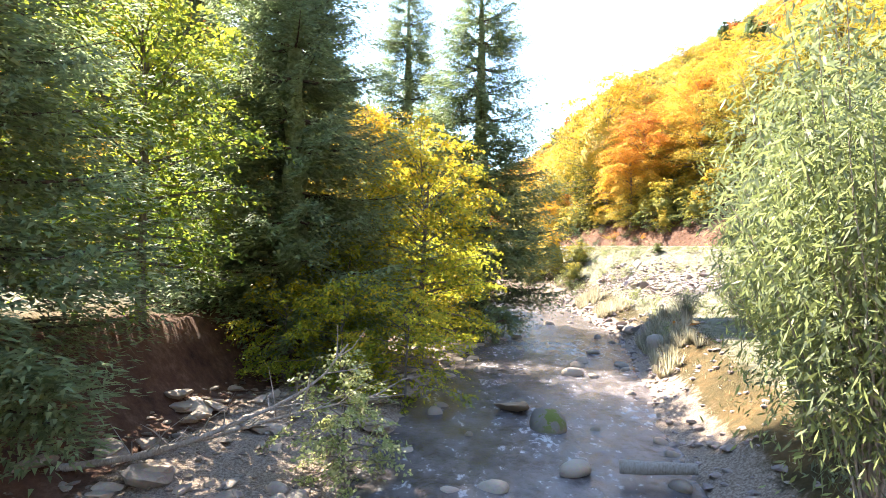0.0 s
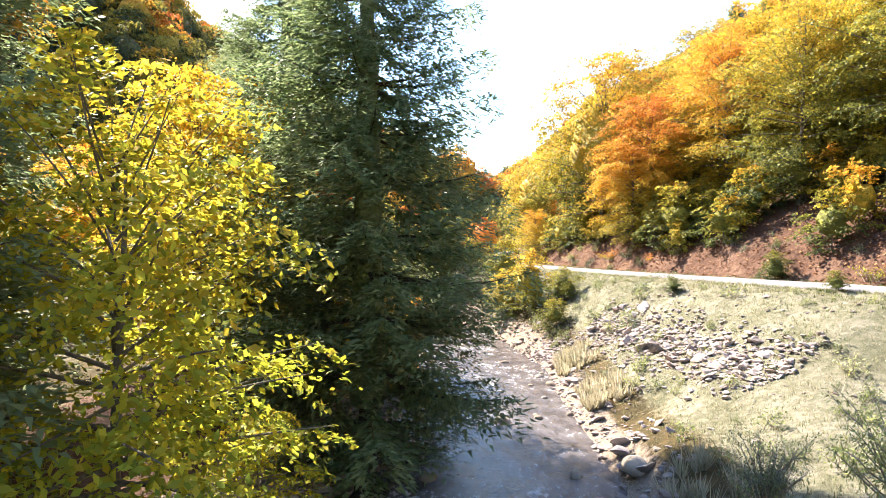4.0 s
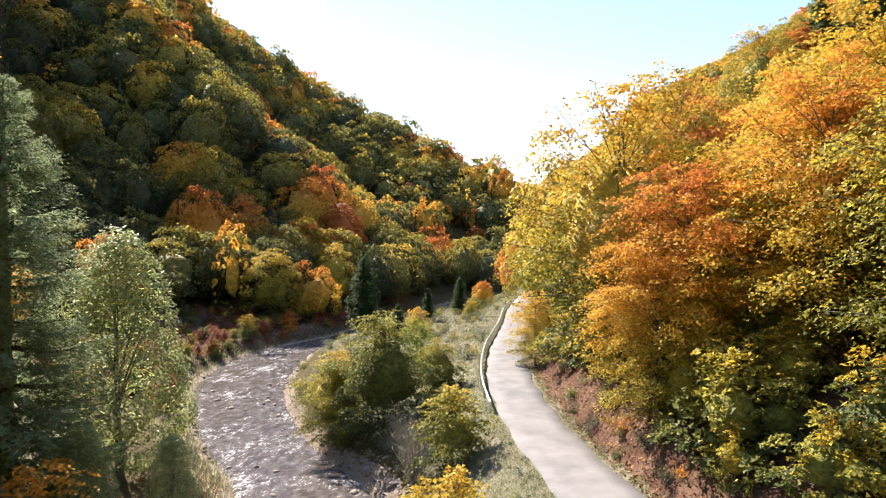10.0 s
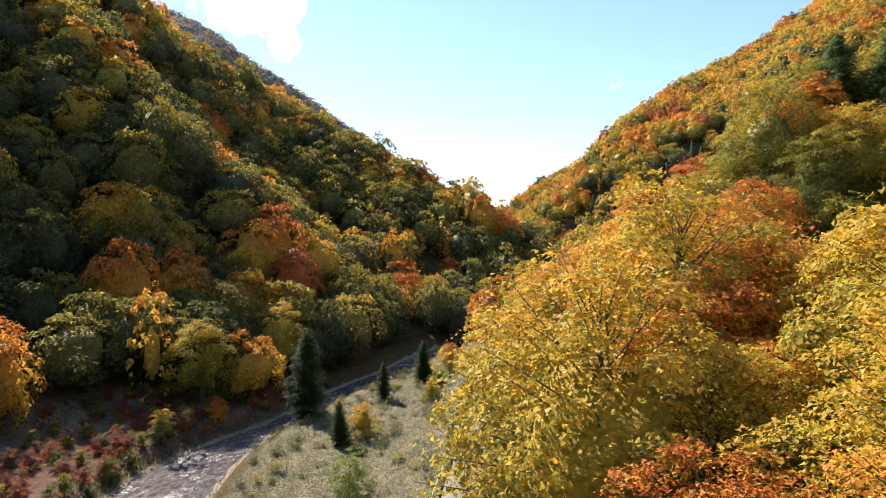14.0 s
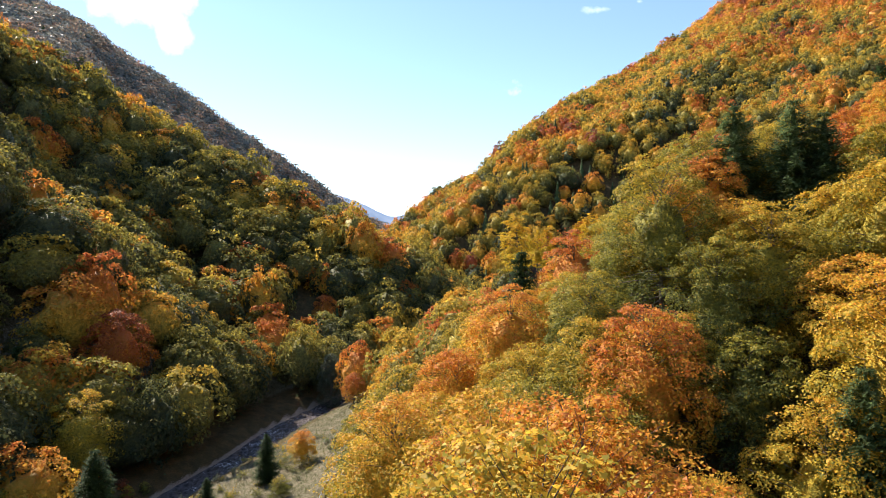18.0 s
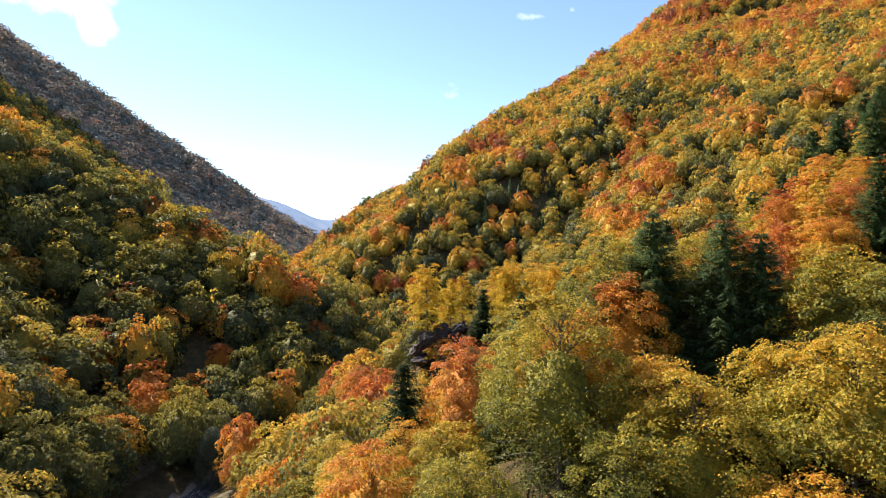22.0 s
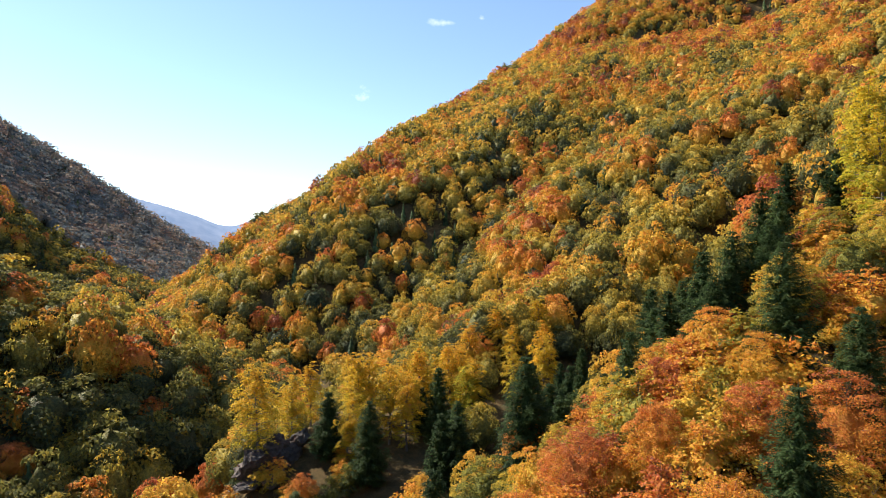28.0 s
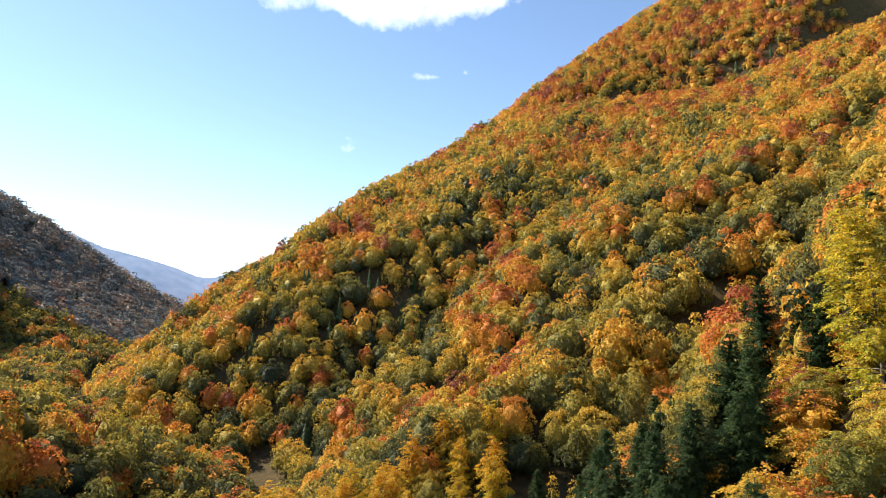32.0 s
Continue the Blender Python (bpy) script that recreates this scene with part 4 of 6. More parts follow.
# guard rail along the river side of the road
rail = tagged(new("guard_rail"), "grey galvanised steel guard rail along the road", "guard rail")
gr = [(p, s, t) for p, s, t in zip(rd, side, tang) if 86 < p[1] < 172]
pv, beam = [], []
wprof = [(0.00, 0.42), (-0.05, 0.46), (-0.05, 0.51), (0.0, 0.55), (0.0, 0.59), (-0.05, 0.63), (-0.05, 0.68), (0.0, 0.72), (0.02, 0.72), (0.02, 0.42)]
for p, s, t in gr:
    for o, z in wprof:
        beam.append((p[0] - s[0] * (2.55 - o), p[1] - s[1] * (2.55 - o), p[2] - 0.05 + z))
k = len(wprof)
bf = [(i * k + j, i * k + (j + 1) % k, (i + 1) * k + (j + 1) % k, (i + 1) * k + j) for i in range(len(gr) - 1) for j in range(k)]
part("beam", mesh_of("guard_beam", beam, bf, [M_STEEL]), rail)
bm = bmesh.new()
bmesh.ops.create_cube(bm, size=1.0, matrix=Matrix.Diagonal((0.07, 0.12, 1.1, 1)))
bmesh.ops.bevel(bm, geom=bm.edges[:], offset=0.01, segments=1)
post_me = bpy.data.meshes.new("guard_post")
bm.to_mesh(post_me)
bm.free()
post_me.materials.append(M_STEEL)
for p, s, t in gr[::3]:
    po = part("post", post_me, rail)
    po.location = (p[0] - s[0] * 2.66, p[1] - s[1] * 2.66, p[2] + 0.13)
    po.rotation_euler = (0, 0, math.atan2(t[1], t[0]))

# ---- the woods ----
FLY = np.array([row[1:4] for row in FLIGHT])
protos_hi = [dome_proto("beech_close", 11 + i, 11.5 + 1.2 * i, 4.8 + 0.35 * i, 0.09, (14, 9), 23000, 0.104, 62, 0.42, shell=0.45) for i in range(4)]
protos_near = [dome_proto("beech_near", 21 + i, 11.5 + 1.2 * i, 4.8 + 0.3 * i, 0.10, (14, 9), 46000, 0.070, 72, 0) for i in range(2)]
protos_mid = [dome_proto("beech", 31 + i, 11.5 + 0.9 * i, 4.7 + 0.35 * (i % 3), 0.06, (12, 8), 12000, 0.125, 46, 0.56, shell=0.65) for i in range(5)]
sp_hi = [spruce_proto("spruce_close", 51 + i, 17 + 2 * i, 4.9, 22, 9, 13, 0.20, fill=0.28, fine=0.62) for i in range(2)]
sp_mid = [spruce_proto("spruce", 61 + i, 17 + 2 * i, 4.6, 19, 8, 8, 0.26, sides=5, fill=0.35, fine=0.8) for i in range(2)]


def place_tree(name, proto, x, y, scale, tone, label, category, group, turn=None, z=None, lean=0.0):
    t = new(name)
    z = float(ground_z(x, y)) if z is None else z
    t.matrix_basis = pose(x, y, z - 0.1, lean, 0, random.uniform(0, 360) if turn is None else turn) @ Matrix.Diagonal((scale, scale, scale * random.uniform(0.94, 1.06), 1))
    tagged(t, label, category, group)
    part("trunk", proto[0], t)
    c = part("crown", proto[1], t)
    c.color = (tone, tone, tone, 1)
    return t


def tone_label(tone):
    return "dark green" if tone < 0.14 else "green" if tone < 0.27 else "olive-green" if tone < 0.4 else "yellow-green" if tone < 0.5 else "golden yellow" if tone < 0.62 else "orange" if tone < 0.78 else "rust-red"


def wood_tone(x, y, r):
    """The autumn tone of a tree that stands there."""
    v = 0.5 + 0.5 * wobble(x, y, 30.0, 2.0)
    if x < river_at(y)[0]:                                   # the shaded left slope
        # tones lowered, most below y 175, to put the slope's shade into leaf colour
        return float(np.clip(r.choice([r.normal(0.22, 0.05), r.normal(0.33, 0.05), r.normal(0.62, 0.08)], p=[0.38, 0.38, 0.24]) - (0.07 if y < 175 else 0.02), 0.03, 0.95))
    if 74 < x < 112 and 140 < y < 168:                       # the orange shoulder of the spur
        return float(np.clip(r.normal(0.55, 0.11), 0.32, 0.8))
    if 86 < y < 122 and x < 60:                              # orange beeches over the bend of the road
        return float(np.clip(r.choice([r.normal(0.45, 0.05), r.normal(0.56, 0.06), r.normal(0.33, 0.05)], p=[0.42, 0.28, 0.30]), 0.25, 0.85))
    if y < 122 and x < 75:                                   # the beech bank over the road
        return float(np.clip(r.normal(0.36 + 0.08 * v, 0.06) if r.random() < 0.72 else r.choice([r.normal(0.33, 0.05), r.normal(0.64, 0.05)]), 0.2, 0.85))
    if y < 200:
        return float(np.clip(r.choice([r.normal(0.26, 0.04), r.normal(0.38, 0.04), r.normal(0.50, 0.05), r.normal(0.68, 0.05)], p=[0.18, 0.38, 0.26, 0.18]), 0.15, 0.9))
    # the great mountainside: drifts of olive, gold and orange, rustier towards the crest
    drift = 0.40 + 0.14 * wobble(x, y, 34.0, 5.0) + 0.08 * wobble(x, y, 13.0, 1.0) + 0.16 * float(smooth(150, 380, np.array(ground_z(x, y))))
    if r.random() < 0.16:
        drift += r.uniform(0.12, 0.34)
    return float(np.clip(drift + r.normal() * 0.13, 0.04, 0.95))


r = np.random.default_rng(5)
seen = []
SPECIMENS = [  # single trees that stand out: x, y, kind, scale, tone, label
    (29.5, 105.6, 'beech', 0.85, 0.78, "red-orange beech above the road"), (31.6, 89.3, 'beech', 0.9, 0.56, "orange beech above the road"), (24.6, 77.5, 'beech', 1.2, 0.64, "red-orange beech above the road"), (29.5, 72.0, 'beech', 1.15, 0.58, "golden beech above the road"),
    (23.3, 106.2, 'beech', 0.8, 0.72, "red-orange beech over the road"), (17.5, 103.9, 'beech', 0.62, 0.50, "golden beech leaning over the road"),
    (41.7, 122.6, 'beech', 0.9, 0.30, "olive-green beech on the spur"), (53.8, 129.3, 'beech', 0.9, 0.27, "green beech on the spur"), (44.5, 133.7, 'beech', 0.85, 0.38, "yellow-green beech on the spur"),
    (32.3, 146.0, 'beech', 1.1, 0.60, "orange domed beech at the spur's end"), (28.6, 152.0, 'beech', 0.85, 0.58, "orange domed beech at the spur's end"), (25.3, 134.6, 'beech', 1.2, 0.50, "golden beech at the spur's foot"), (40.4, 222.6, 'beech', 0.85, 0.70, "rust-orange beech over the bend"),
    (58.7, 134.6, 'beech', 1.0, 0.46, "yellow-green beech flecked with red"), (61.6, 122.8, 'beech', 0.95, 0.50, "golden yellow beech on the spur"), (77.0, 139.0, 'beech', 0.95, 0.49, "golden yellow beech on the spur"),
    (73.5, 133.6, 'beech', 1.15, 0.36, "yellow-green beech on the spur"), (66.0, 131.2, 'beech', 0.85, 0.42, "yellow-green beech on the spur"), (57.2, 138.2, 'beech', 0.86, 0.54, "golden orange beech on the spur"), (54.6, 141.4, 'beech', 0.82, 0.58, "orange beech on the spur"), (59.6, 141.6, 'beech', 0.98, 0.64, "orange beech on the spur"), (68.3, 143.0, 'beech', 0.9, 0.36, "yellow-green beech on the spur"), (49.2, 127.5, 'beech', 0.85, 0.36, "yellow-green beech on the spur"), (42.8, 156.2, 'beech', 0.8, 0.48, "tan-yellow beech on the spur"),
    (62.2, 221.1, 'beech', 0.7, 0.30, "green beech before the crag"), (77.9, 226.4, 'spruce', 0.85, 0.3, "dark green spruce below the crag"),
    (91.6, 150.7, 'beech', 0.95, 0.72, "orange-red beech on the shoulder"), (80.1, 157.8, 'beech', 0.85, 0.76, "orange-red beech on the shoulder"), (85.0, 154.4, 'beech', 0.85, 0.66, "orange beech on the shoulder"), (92.3, 145.0, 'beech', 0.9, 0.47, "yellow-green beech on the shoulder"),
    (126.8, 168.4, 'birch', 1.25, 0.46, "pale yellow aspen on the shoulder"), (131.0, 172.0, 'birch', 1.2, 0.44, "pale yellow aspen on the shoulder"), (122.0, 163.5, 'birch', 1.1, 0.45, "pale yellow aspen on the shoulder"), (99.5, 155.6, 'spruce', 0.7, 0.4, "dark green spruce on the shoulder"), (99.5, 148.5, 'spruce', 0.65, 0.4, "dark green spruce on the shoulder"), (87.6, 143.6, 'spruce', 0.72, 0.4, "green spruce on the shoulder"),
    (106.6, 151.5, 'beech', 0.8, 0.68, "orange beech on the shoulder"), (108.7, 178.9, 'beech', 0.75, 0.68, "orange domed beech in the hollow"), (103.7, 220.8, 'spruce', 0.75, 0.3, "dark green spruce in the side valley"), (93.2, 188.6, 'spruce', 0.7, 0.3, "dark green spruce in the side valley"),
    (113.5, 170.6, 'spruce', 0.7, 0.3, "dark green spruce in the hollow"), (110.3, 173.0, 'spruce', 0.75, 0.3, "dark green spruce in the hollow"), (104.6, 170.0, 'spruce', 0.65, 0.35, "dark green spruce in the hollow"), (115.8, 196.4, 'spruce', 0.8, 0.3, "dark green spruce in the hollow"),
    (92.6, 204.1, 'beech', 0.6, 0.58, "golden-orange beech in the side valley"), (83.9, 213.7, 'beech', 0.6, 0.48, "yellow beech in the side valley"), (65.5, 223.4, 'beech', 0.6, 0.66, "orange beech before the crag"),
    (102.4, 241.1, 'birch', 1.1, 0.38, "pale yellow-green aspen in the side valley"), (90.1, 240.5, 'birch', 1.0, 0.50, "golden birch in the side valley"), (76.9, 236.6, 'birch', 0.95, 0.48, "golden birch in the side valley"), (99.5, 253.7, 'birch', 1.0, 0.50, "golden birch in the side valley"),
    (-31.5, 257.6, 'beech', 0.95, 0.68, "orange domed beech on the shaded slope"), (-10.6, 270.8, 'beech', 0.95, 0.38, "olive domed beech on the shaded slope"), (4.5, 292.5, 'beech', 0.95, 0.72, "rust-brown domed beech on the shaded slope"), (-13.2, 236.0, 'beech', 0.95, 0.62, "tan-orange domed beech on the shaded slope")]
CLEAR = [(59, 237, 8), (52, 224, 5), (66, 245, 7), (42.5, 226, 7), (36, 215, 6), (28, 240, 7), (44.3, 135.6, 4.5), (31.7, 132.3, 4.5), (22.0, 76.0, 4.5), (-28.6, 207, 7), (-24, 182, 6), (-30.5, 161, 7), (110, 405, 4), (72, 252, 8), (80, 256, 8), (88, 262, 7)]
cell = 8.7
for x in np.arange(-330, 820, cell):
    for y in np.arange(-40, 1010, cell):
        seen.append((x + r.uniform(-3.8, 3.8), y + r.uniform(-3.8, 3.8)))
# the wood stands closer on the spur and the bank over the road
for x in np.arange(14, 125, 7.6):
    for y in np.arange(40, 200, 7.6):
        seen.append((x + r.uniform(-2.0, 2.0), y + r.uniform(-2.0, 2.0)))
seen = np.array(seen)
inner_ = (seen[:, 0] > 13) & (seen[:, 0] < 126) & (seen[:, 1] > 39) & (seen[:, 1] < 201)
seen = seen[~inner_ | (np.arange(len(seen)) >= len(seen) - 330)]
xc, hw = river_at(seen[:, 1])
xr, _ = road_at(seen[:, 1])
on_left = seen[:, 0] < xc
# in the camera's sight at some time: within the wedge of its views
az = np.degrees(np.arctan2(-(seen[:, 0] - 30), seen[:, 1] - 40))
ok = ((az < 52) & (az > -66)) | (np.hypot(seen[:, 0] - 25, seen[:, 1] - 60) < 125)
ok &= np.where(on_left, (xc - hw - seen[:, 0] > np.where(seen[:, 1] < 90, 46, np.where(seen[:, 1] < 118, 28, np.where(seen[:, 1] < 154, 24, 5)))), True)
ok &= np.where(~on_left & (seen[:, 1] < 450), seen[:, 0] - xr > np.where(seen[:, 1] < 62, 7.5, np.where(seen[:, 1] < 86, 6.2, np.where(seen[:, 1] < 150, 4.5, np.where(seen[:, 1] < 260, 5.0, 3.4)))), True)
ok |= ~on_left & (seen[:, 1] > 218) & (seen[:, 1] < 450) & (seen[:, 0] < xr - 5.0) & (seen[:, 0] > xc + hw + 3) & (az < 52) & (az > -66)
for cx_, cy_, cr_ in CLEAR + [(q_[0], q_[1], 3.0 if q_[2] == 'spruce' else 4.0) for q_ in SPECIMENS]:
    ok &= np.hypot(seen[:, 0] - cx_, seen[:, 1] - cy_) > cr_
ok &= ~((~on_left) & (seen[:, 1] >= 450) & (seen[:, 0] - xc < 8))
# the side valley behind the spur is left to its birches and spruces, the outcrop stands bare
dell = (seen[:, 0] > 46) & (seen[:, 0] < 132) & (seen[:, 1] > 182) & (seen[:, 1] < 262)
ok &= ~dell | (r.random(len(seen)) < 0.34)
ok &= np.hypot(seen[:, 0] - 58, seen[:, 1] - 234) > 14
# hidden ground behind the crests is left unplanted
zz = ground_z(seen[:, 0], seen[:, 1])
vis = np.zeros(len(seen), bool)
for ex, ey, ez in FLY[[10, 18, 26, 30, 36, 44, 50, 55]]:
    blocked = np.zeros(len(seen), bool)
    for s in np.linspace(0.06, 0.97, 46):
        px_, py_ = ex + (seen[:, 0] - ex) * s, ey + (seen[:, 1] - ey) * s
        blocked |= ground_z(px_, py_) + 4.0 * (s > 0.25) > ez + (zz + 18 - ez) * s
    vis |= ~blocked
near_ = (np.hypot(seen[:, 0] - 40, seen[:, 1] - 110) < 120) | (np.hypot(seen[:, 0] - 25, seen[:, 1] - 60) < 125)
seen = seen[ok & (vis | near_)]
zz = ground_z(seen[:, 0], seen[:, 1])
dist = np.full(len(seen), 1e9)
for px_, py_, pz_ in FLY[8:]:
    dist = np.minimum(dist, np.sqrt((seen[:, 0] - px_) ** 2 + (seen[:, 1] - py_) ** 2 + (zz + 8 - pz_) ** 2))
order = np.argsort(dist)
fc = {("broad", 420): [far_crown(100 + i, (12, 8), 3000, 0.0225, "broad", 0.66) for i in range(5)], ("broad", 170): [far_crown(110 + i, (8, 6), 1000, 0.037, "broad", 0.68) for i in range(6)], ("broad", 90): [far_crown(120 + i, (6, 4), 270, 0.070, "broad", 0.70) for i in range(5)],
      ("slim", 420): [far_crown(144 + i, (10, 8), 300, 0.024, "slim") for i in range(2)], ("slim", 170): [far_crown(146 + i, (7, 6), 120, 0.034, "slim") for i in range(2)], ("slim", 90): [far_crown(148 + i, (5, 5), 50, 0.05, "slim") for i in range(2)],
      ("spruce", 420): [far_crown(130 + i, (9, 13), 220, 0.075, "spruce") for i in range(2)], ("spruce", 170): [far_crown(135 + i, (7, 9), 90, 0.10, "spruce") for i in range(3)], ("spruce", 90): [far_crown(140 + i, (6, 7), 40, 0.12, "spruce") for i in range(2)]}
bag = {}
counts = [0, 0, 0]
for k in order:
    x, y = seen[k]
    tone = wood_tone(x, y, r)
    conifer = r.random() < (0.0 if y < 125 else 0.025 + 0.09 * (wobble(x, y, 45.0, 9.0) > 0.3))
    if x < river_at(y)[0]:
        conifer = r.random() < 0.05
    d = dist[k]
    ahead = y > 38 or x < 20
    if d < 58 and counts[0] < 95 and ahead:
        counts[0] += 1
        if conifer:
            place_tree("spruce_tree", sp_hi[counts[0] % 2], x, y, r.uniform(0.62, 0.9), r.uniform(0.3, 0.8), "dark green spruce on the wooded slope", "tree", "spruces on the slopes")
        else:
            place_tree("beech_tree", protos_near[counts[0] % 2] if d < 24 else protos_hi[counts[0] % 4], x, y, r.uniform(1.1, 1.4) if y < 118 and x - road_at(y)[0] < 22 else r.uniform(0.5, 0.72) if 72 < x < 128 and 134 < y < 180 else r.uniform(0.82, 1.1), tone, tone_label(tone) + " beech in autumn leaf above the road", "tree", "beeches above the road")
    elif d < 135 and (counts[1] < 150 or conifer) and ahead:
        counts[1] += 1
        if conifer:
            place_tree("spruce_tree", sp_mid[counts[1] % 2], x, y, r.uniform(0.65, 1.0), r.uniform(0.2, 0.8), "dark green spruce on the wooded slope", "tree", "spruces on the slopes")
        else:
            place_tree("beech_tree", protos_mid[counts[1] % 5], x, y, r.uniform(1.1, 1.4) if y < 118 and 0 < x - road_at(y)[0] < 22 else r.uniform(0.5, 0.75) if 72 < x < 128 and 134 < y < 180 else r.uniform(0.75, 1.15), tone, tone_label(tone) + " broadleaf tree in the hillside wood", "tree", "broadleaf trees of the hillside wood")
    else:
        tier = 420 if d < 170 else 170 if d < 430 else 90
        kind = "spruce" if conifer else "slim" if 0.45 < tone < 0.62 and r.random() < 0.3 else "broad"
        v, f, inner = fc[(kind, tier)][r.integers(len(fc[(kind, tier)]))]
        h = r.uniform(11.5, 17.5) if not conifer else r.uniform(11, 17)
        w_ = h * (r.uniform(0.76, 0.98) if x < river_at(y)[0] else r.uniform(0.62, 0.84))
        if 46 < x < 150 and 182 < y < 262:
            h, w_ = 0.7 * h, 0.7 * w_
        if x < river_at(y)[0] and not conifer and r.random() < 0.14:
            h *= 1.4
        a = r.uniform(0, 6.28)
        c_, s_ = np.cos(a), np.sin(a)
        vv = np.c_[(v[:, 0] * c_ - v[:, 1] * s_) * w_ + x, (v[:, 0] * s_ + v[:, 1] * c_) * w_ + y, v[:, 2] * h + zz[k] - 0.5]
        side_ = "left" if x < river_at(y)[0] else "right"
        kind = "spruce" if conifer else "broad"
        # tone climbs with height: tops further turned, feet darkened as painted shade
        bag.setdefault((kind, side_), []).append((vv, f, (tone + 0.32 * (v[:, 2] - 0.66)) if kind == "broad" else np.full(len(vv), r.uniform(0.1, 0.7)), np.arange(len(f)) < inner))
        counts[2] += 1
birch = [dome_proto("birch", 261 + i, 14.0, 2.9 + 0.5 * i, 0.12, (8, 6), 7000, 0.13, 44, 0.25, M_LEAF_FINE, lift=80.0) for i in range(2)]
for i, (x, y, kind, scale, tone, label) in enumerate(SPECIMENS):
    if kind == 'spruce':
        place_tree("spruce_tree", sp_hi[i % 2], x, y, scale, tone, label, "tree", "spruces on the slopes")
    elif kind == 'birch':
        place_tree("birch_tree", birch[i % 2], x, y, scale, tone, label, "tree", "golden birches")
    else:
        if 72 < x < 128 and 134 < y < 180:
            scale *= 0.68
        place_tree("beech_tree", protos_near[i % 2] if 0 < y < 112 else protos_hi[i % 4], x, y, scale, tone, label, "tree", "beeches above the road" if x > 0 else "beeches of the far bank")
for (kind, side_), lst in bag.items():
    v, f = merged([q_[:2] for q_ in lst])
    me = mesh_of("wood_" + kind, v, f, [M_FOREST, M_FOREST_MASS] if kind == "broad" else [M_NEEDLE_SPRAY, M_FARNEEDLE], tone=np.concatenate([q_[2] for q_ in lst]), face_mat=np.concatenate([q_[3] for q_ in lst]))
    nm = "broadleaf_wood" if kind == "broad" else "spruce_wood"
    tagged(new(nm, me), ("mixed autumn beech wood in green, gold and rust" if kind == "broad" else "scattered dark spruces in the wood") + (" on the shaded slope" if side_ == "left" else " on the sunlit mountainside"), "forest", kind="stuff")

# the far ridge across the valley: small trees, too many to count
r = np.random.default_rng(9)
fx, fy = r.uniform(-1000, 60, 9000), r.uniform(760, 1330, 9000)
fz = ground_z(fx, fy)
keep = np.ones(len(fx), bool)
for ex, ey, ez in FLY[[34, 50]]:
    blocked = np.zeros(len(fx), bool)
    for s in np.linspace(0.05, 0.985, 60):
        blocked |= ground_z(ex + (fx - ex) * s, ey + (fy - ey) * s) + 6 * (s < 0.9) > ez + (fz + 14 - ez) * s
    keep &= blocked
keep = ~keep & ~((fx > -330) & (fy < 1005))
fx, fy, fz = fx[keep], fy[keep], fz[keep]
far_lists = {"broad": [], "spruce": []}
tiny = {"broad": [far_crown(150 + i, (6, 4), 90, 0.085, "broad", 0.74) for i in range(4)], "spruce": [far_crown(160 + i, (5, 6), 14, 0.13, "spruce") for i in range(3)]}
for x, y, z in zip(fx, fy, fz):
    kind = "spruce" if r.random() < 0.14 else "broad"
    v, f, inner = tiny[kind][r.integers(len(tiny[kind]))]
    h = r.uniform(13, 21)
    w_ = h * 1.05
    far_lists[kind].append((np.c_[v[:, 0] * w_ + x, v[:, 1] * w_ + y, v[:, 2] * h + z - 0.5], f, np.arange(len(f)) < inner, np.full(len(v), np.clip(r.choice([r.normal(0.15, 0.06), r.normal(0.55, 0.08), r.normal(0.85, 0.06)], p=[0.55, 0.28, 0.17]), 0.03, 0.95))))
for kind, lst in far_lists.items():
    v, f = merged([q_[:2] for q_ in lst])
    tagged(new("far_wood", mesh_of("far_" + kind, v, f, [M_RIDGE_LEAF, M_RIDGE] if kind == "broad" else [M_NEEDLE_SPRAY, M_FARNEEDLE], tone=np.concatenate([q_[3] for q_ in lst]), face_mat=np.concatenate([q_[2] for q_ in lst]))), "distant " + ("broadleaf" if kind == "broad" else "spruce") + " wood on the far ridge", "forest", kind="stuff")

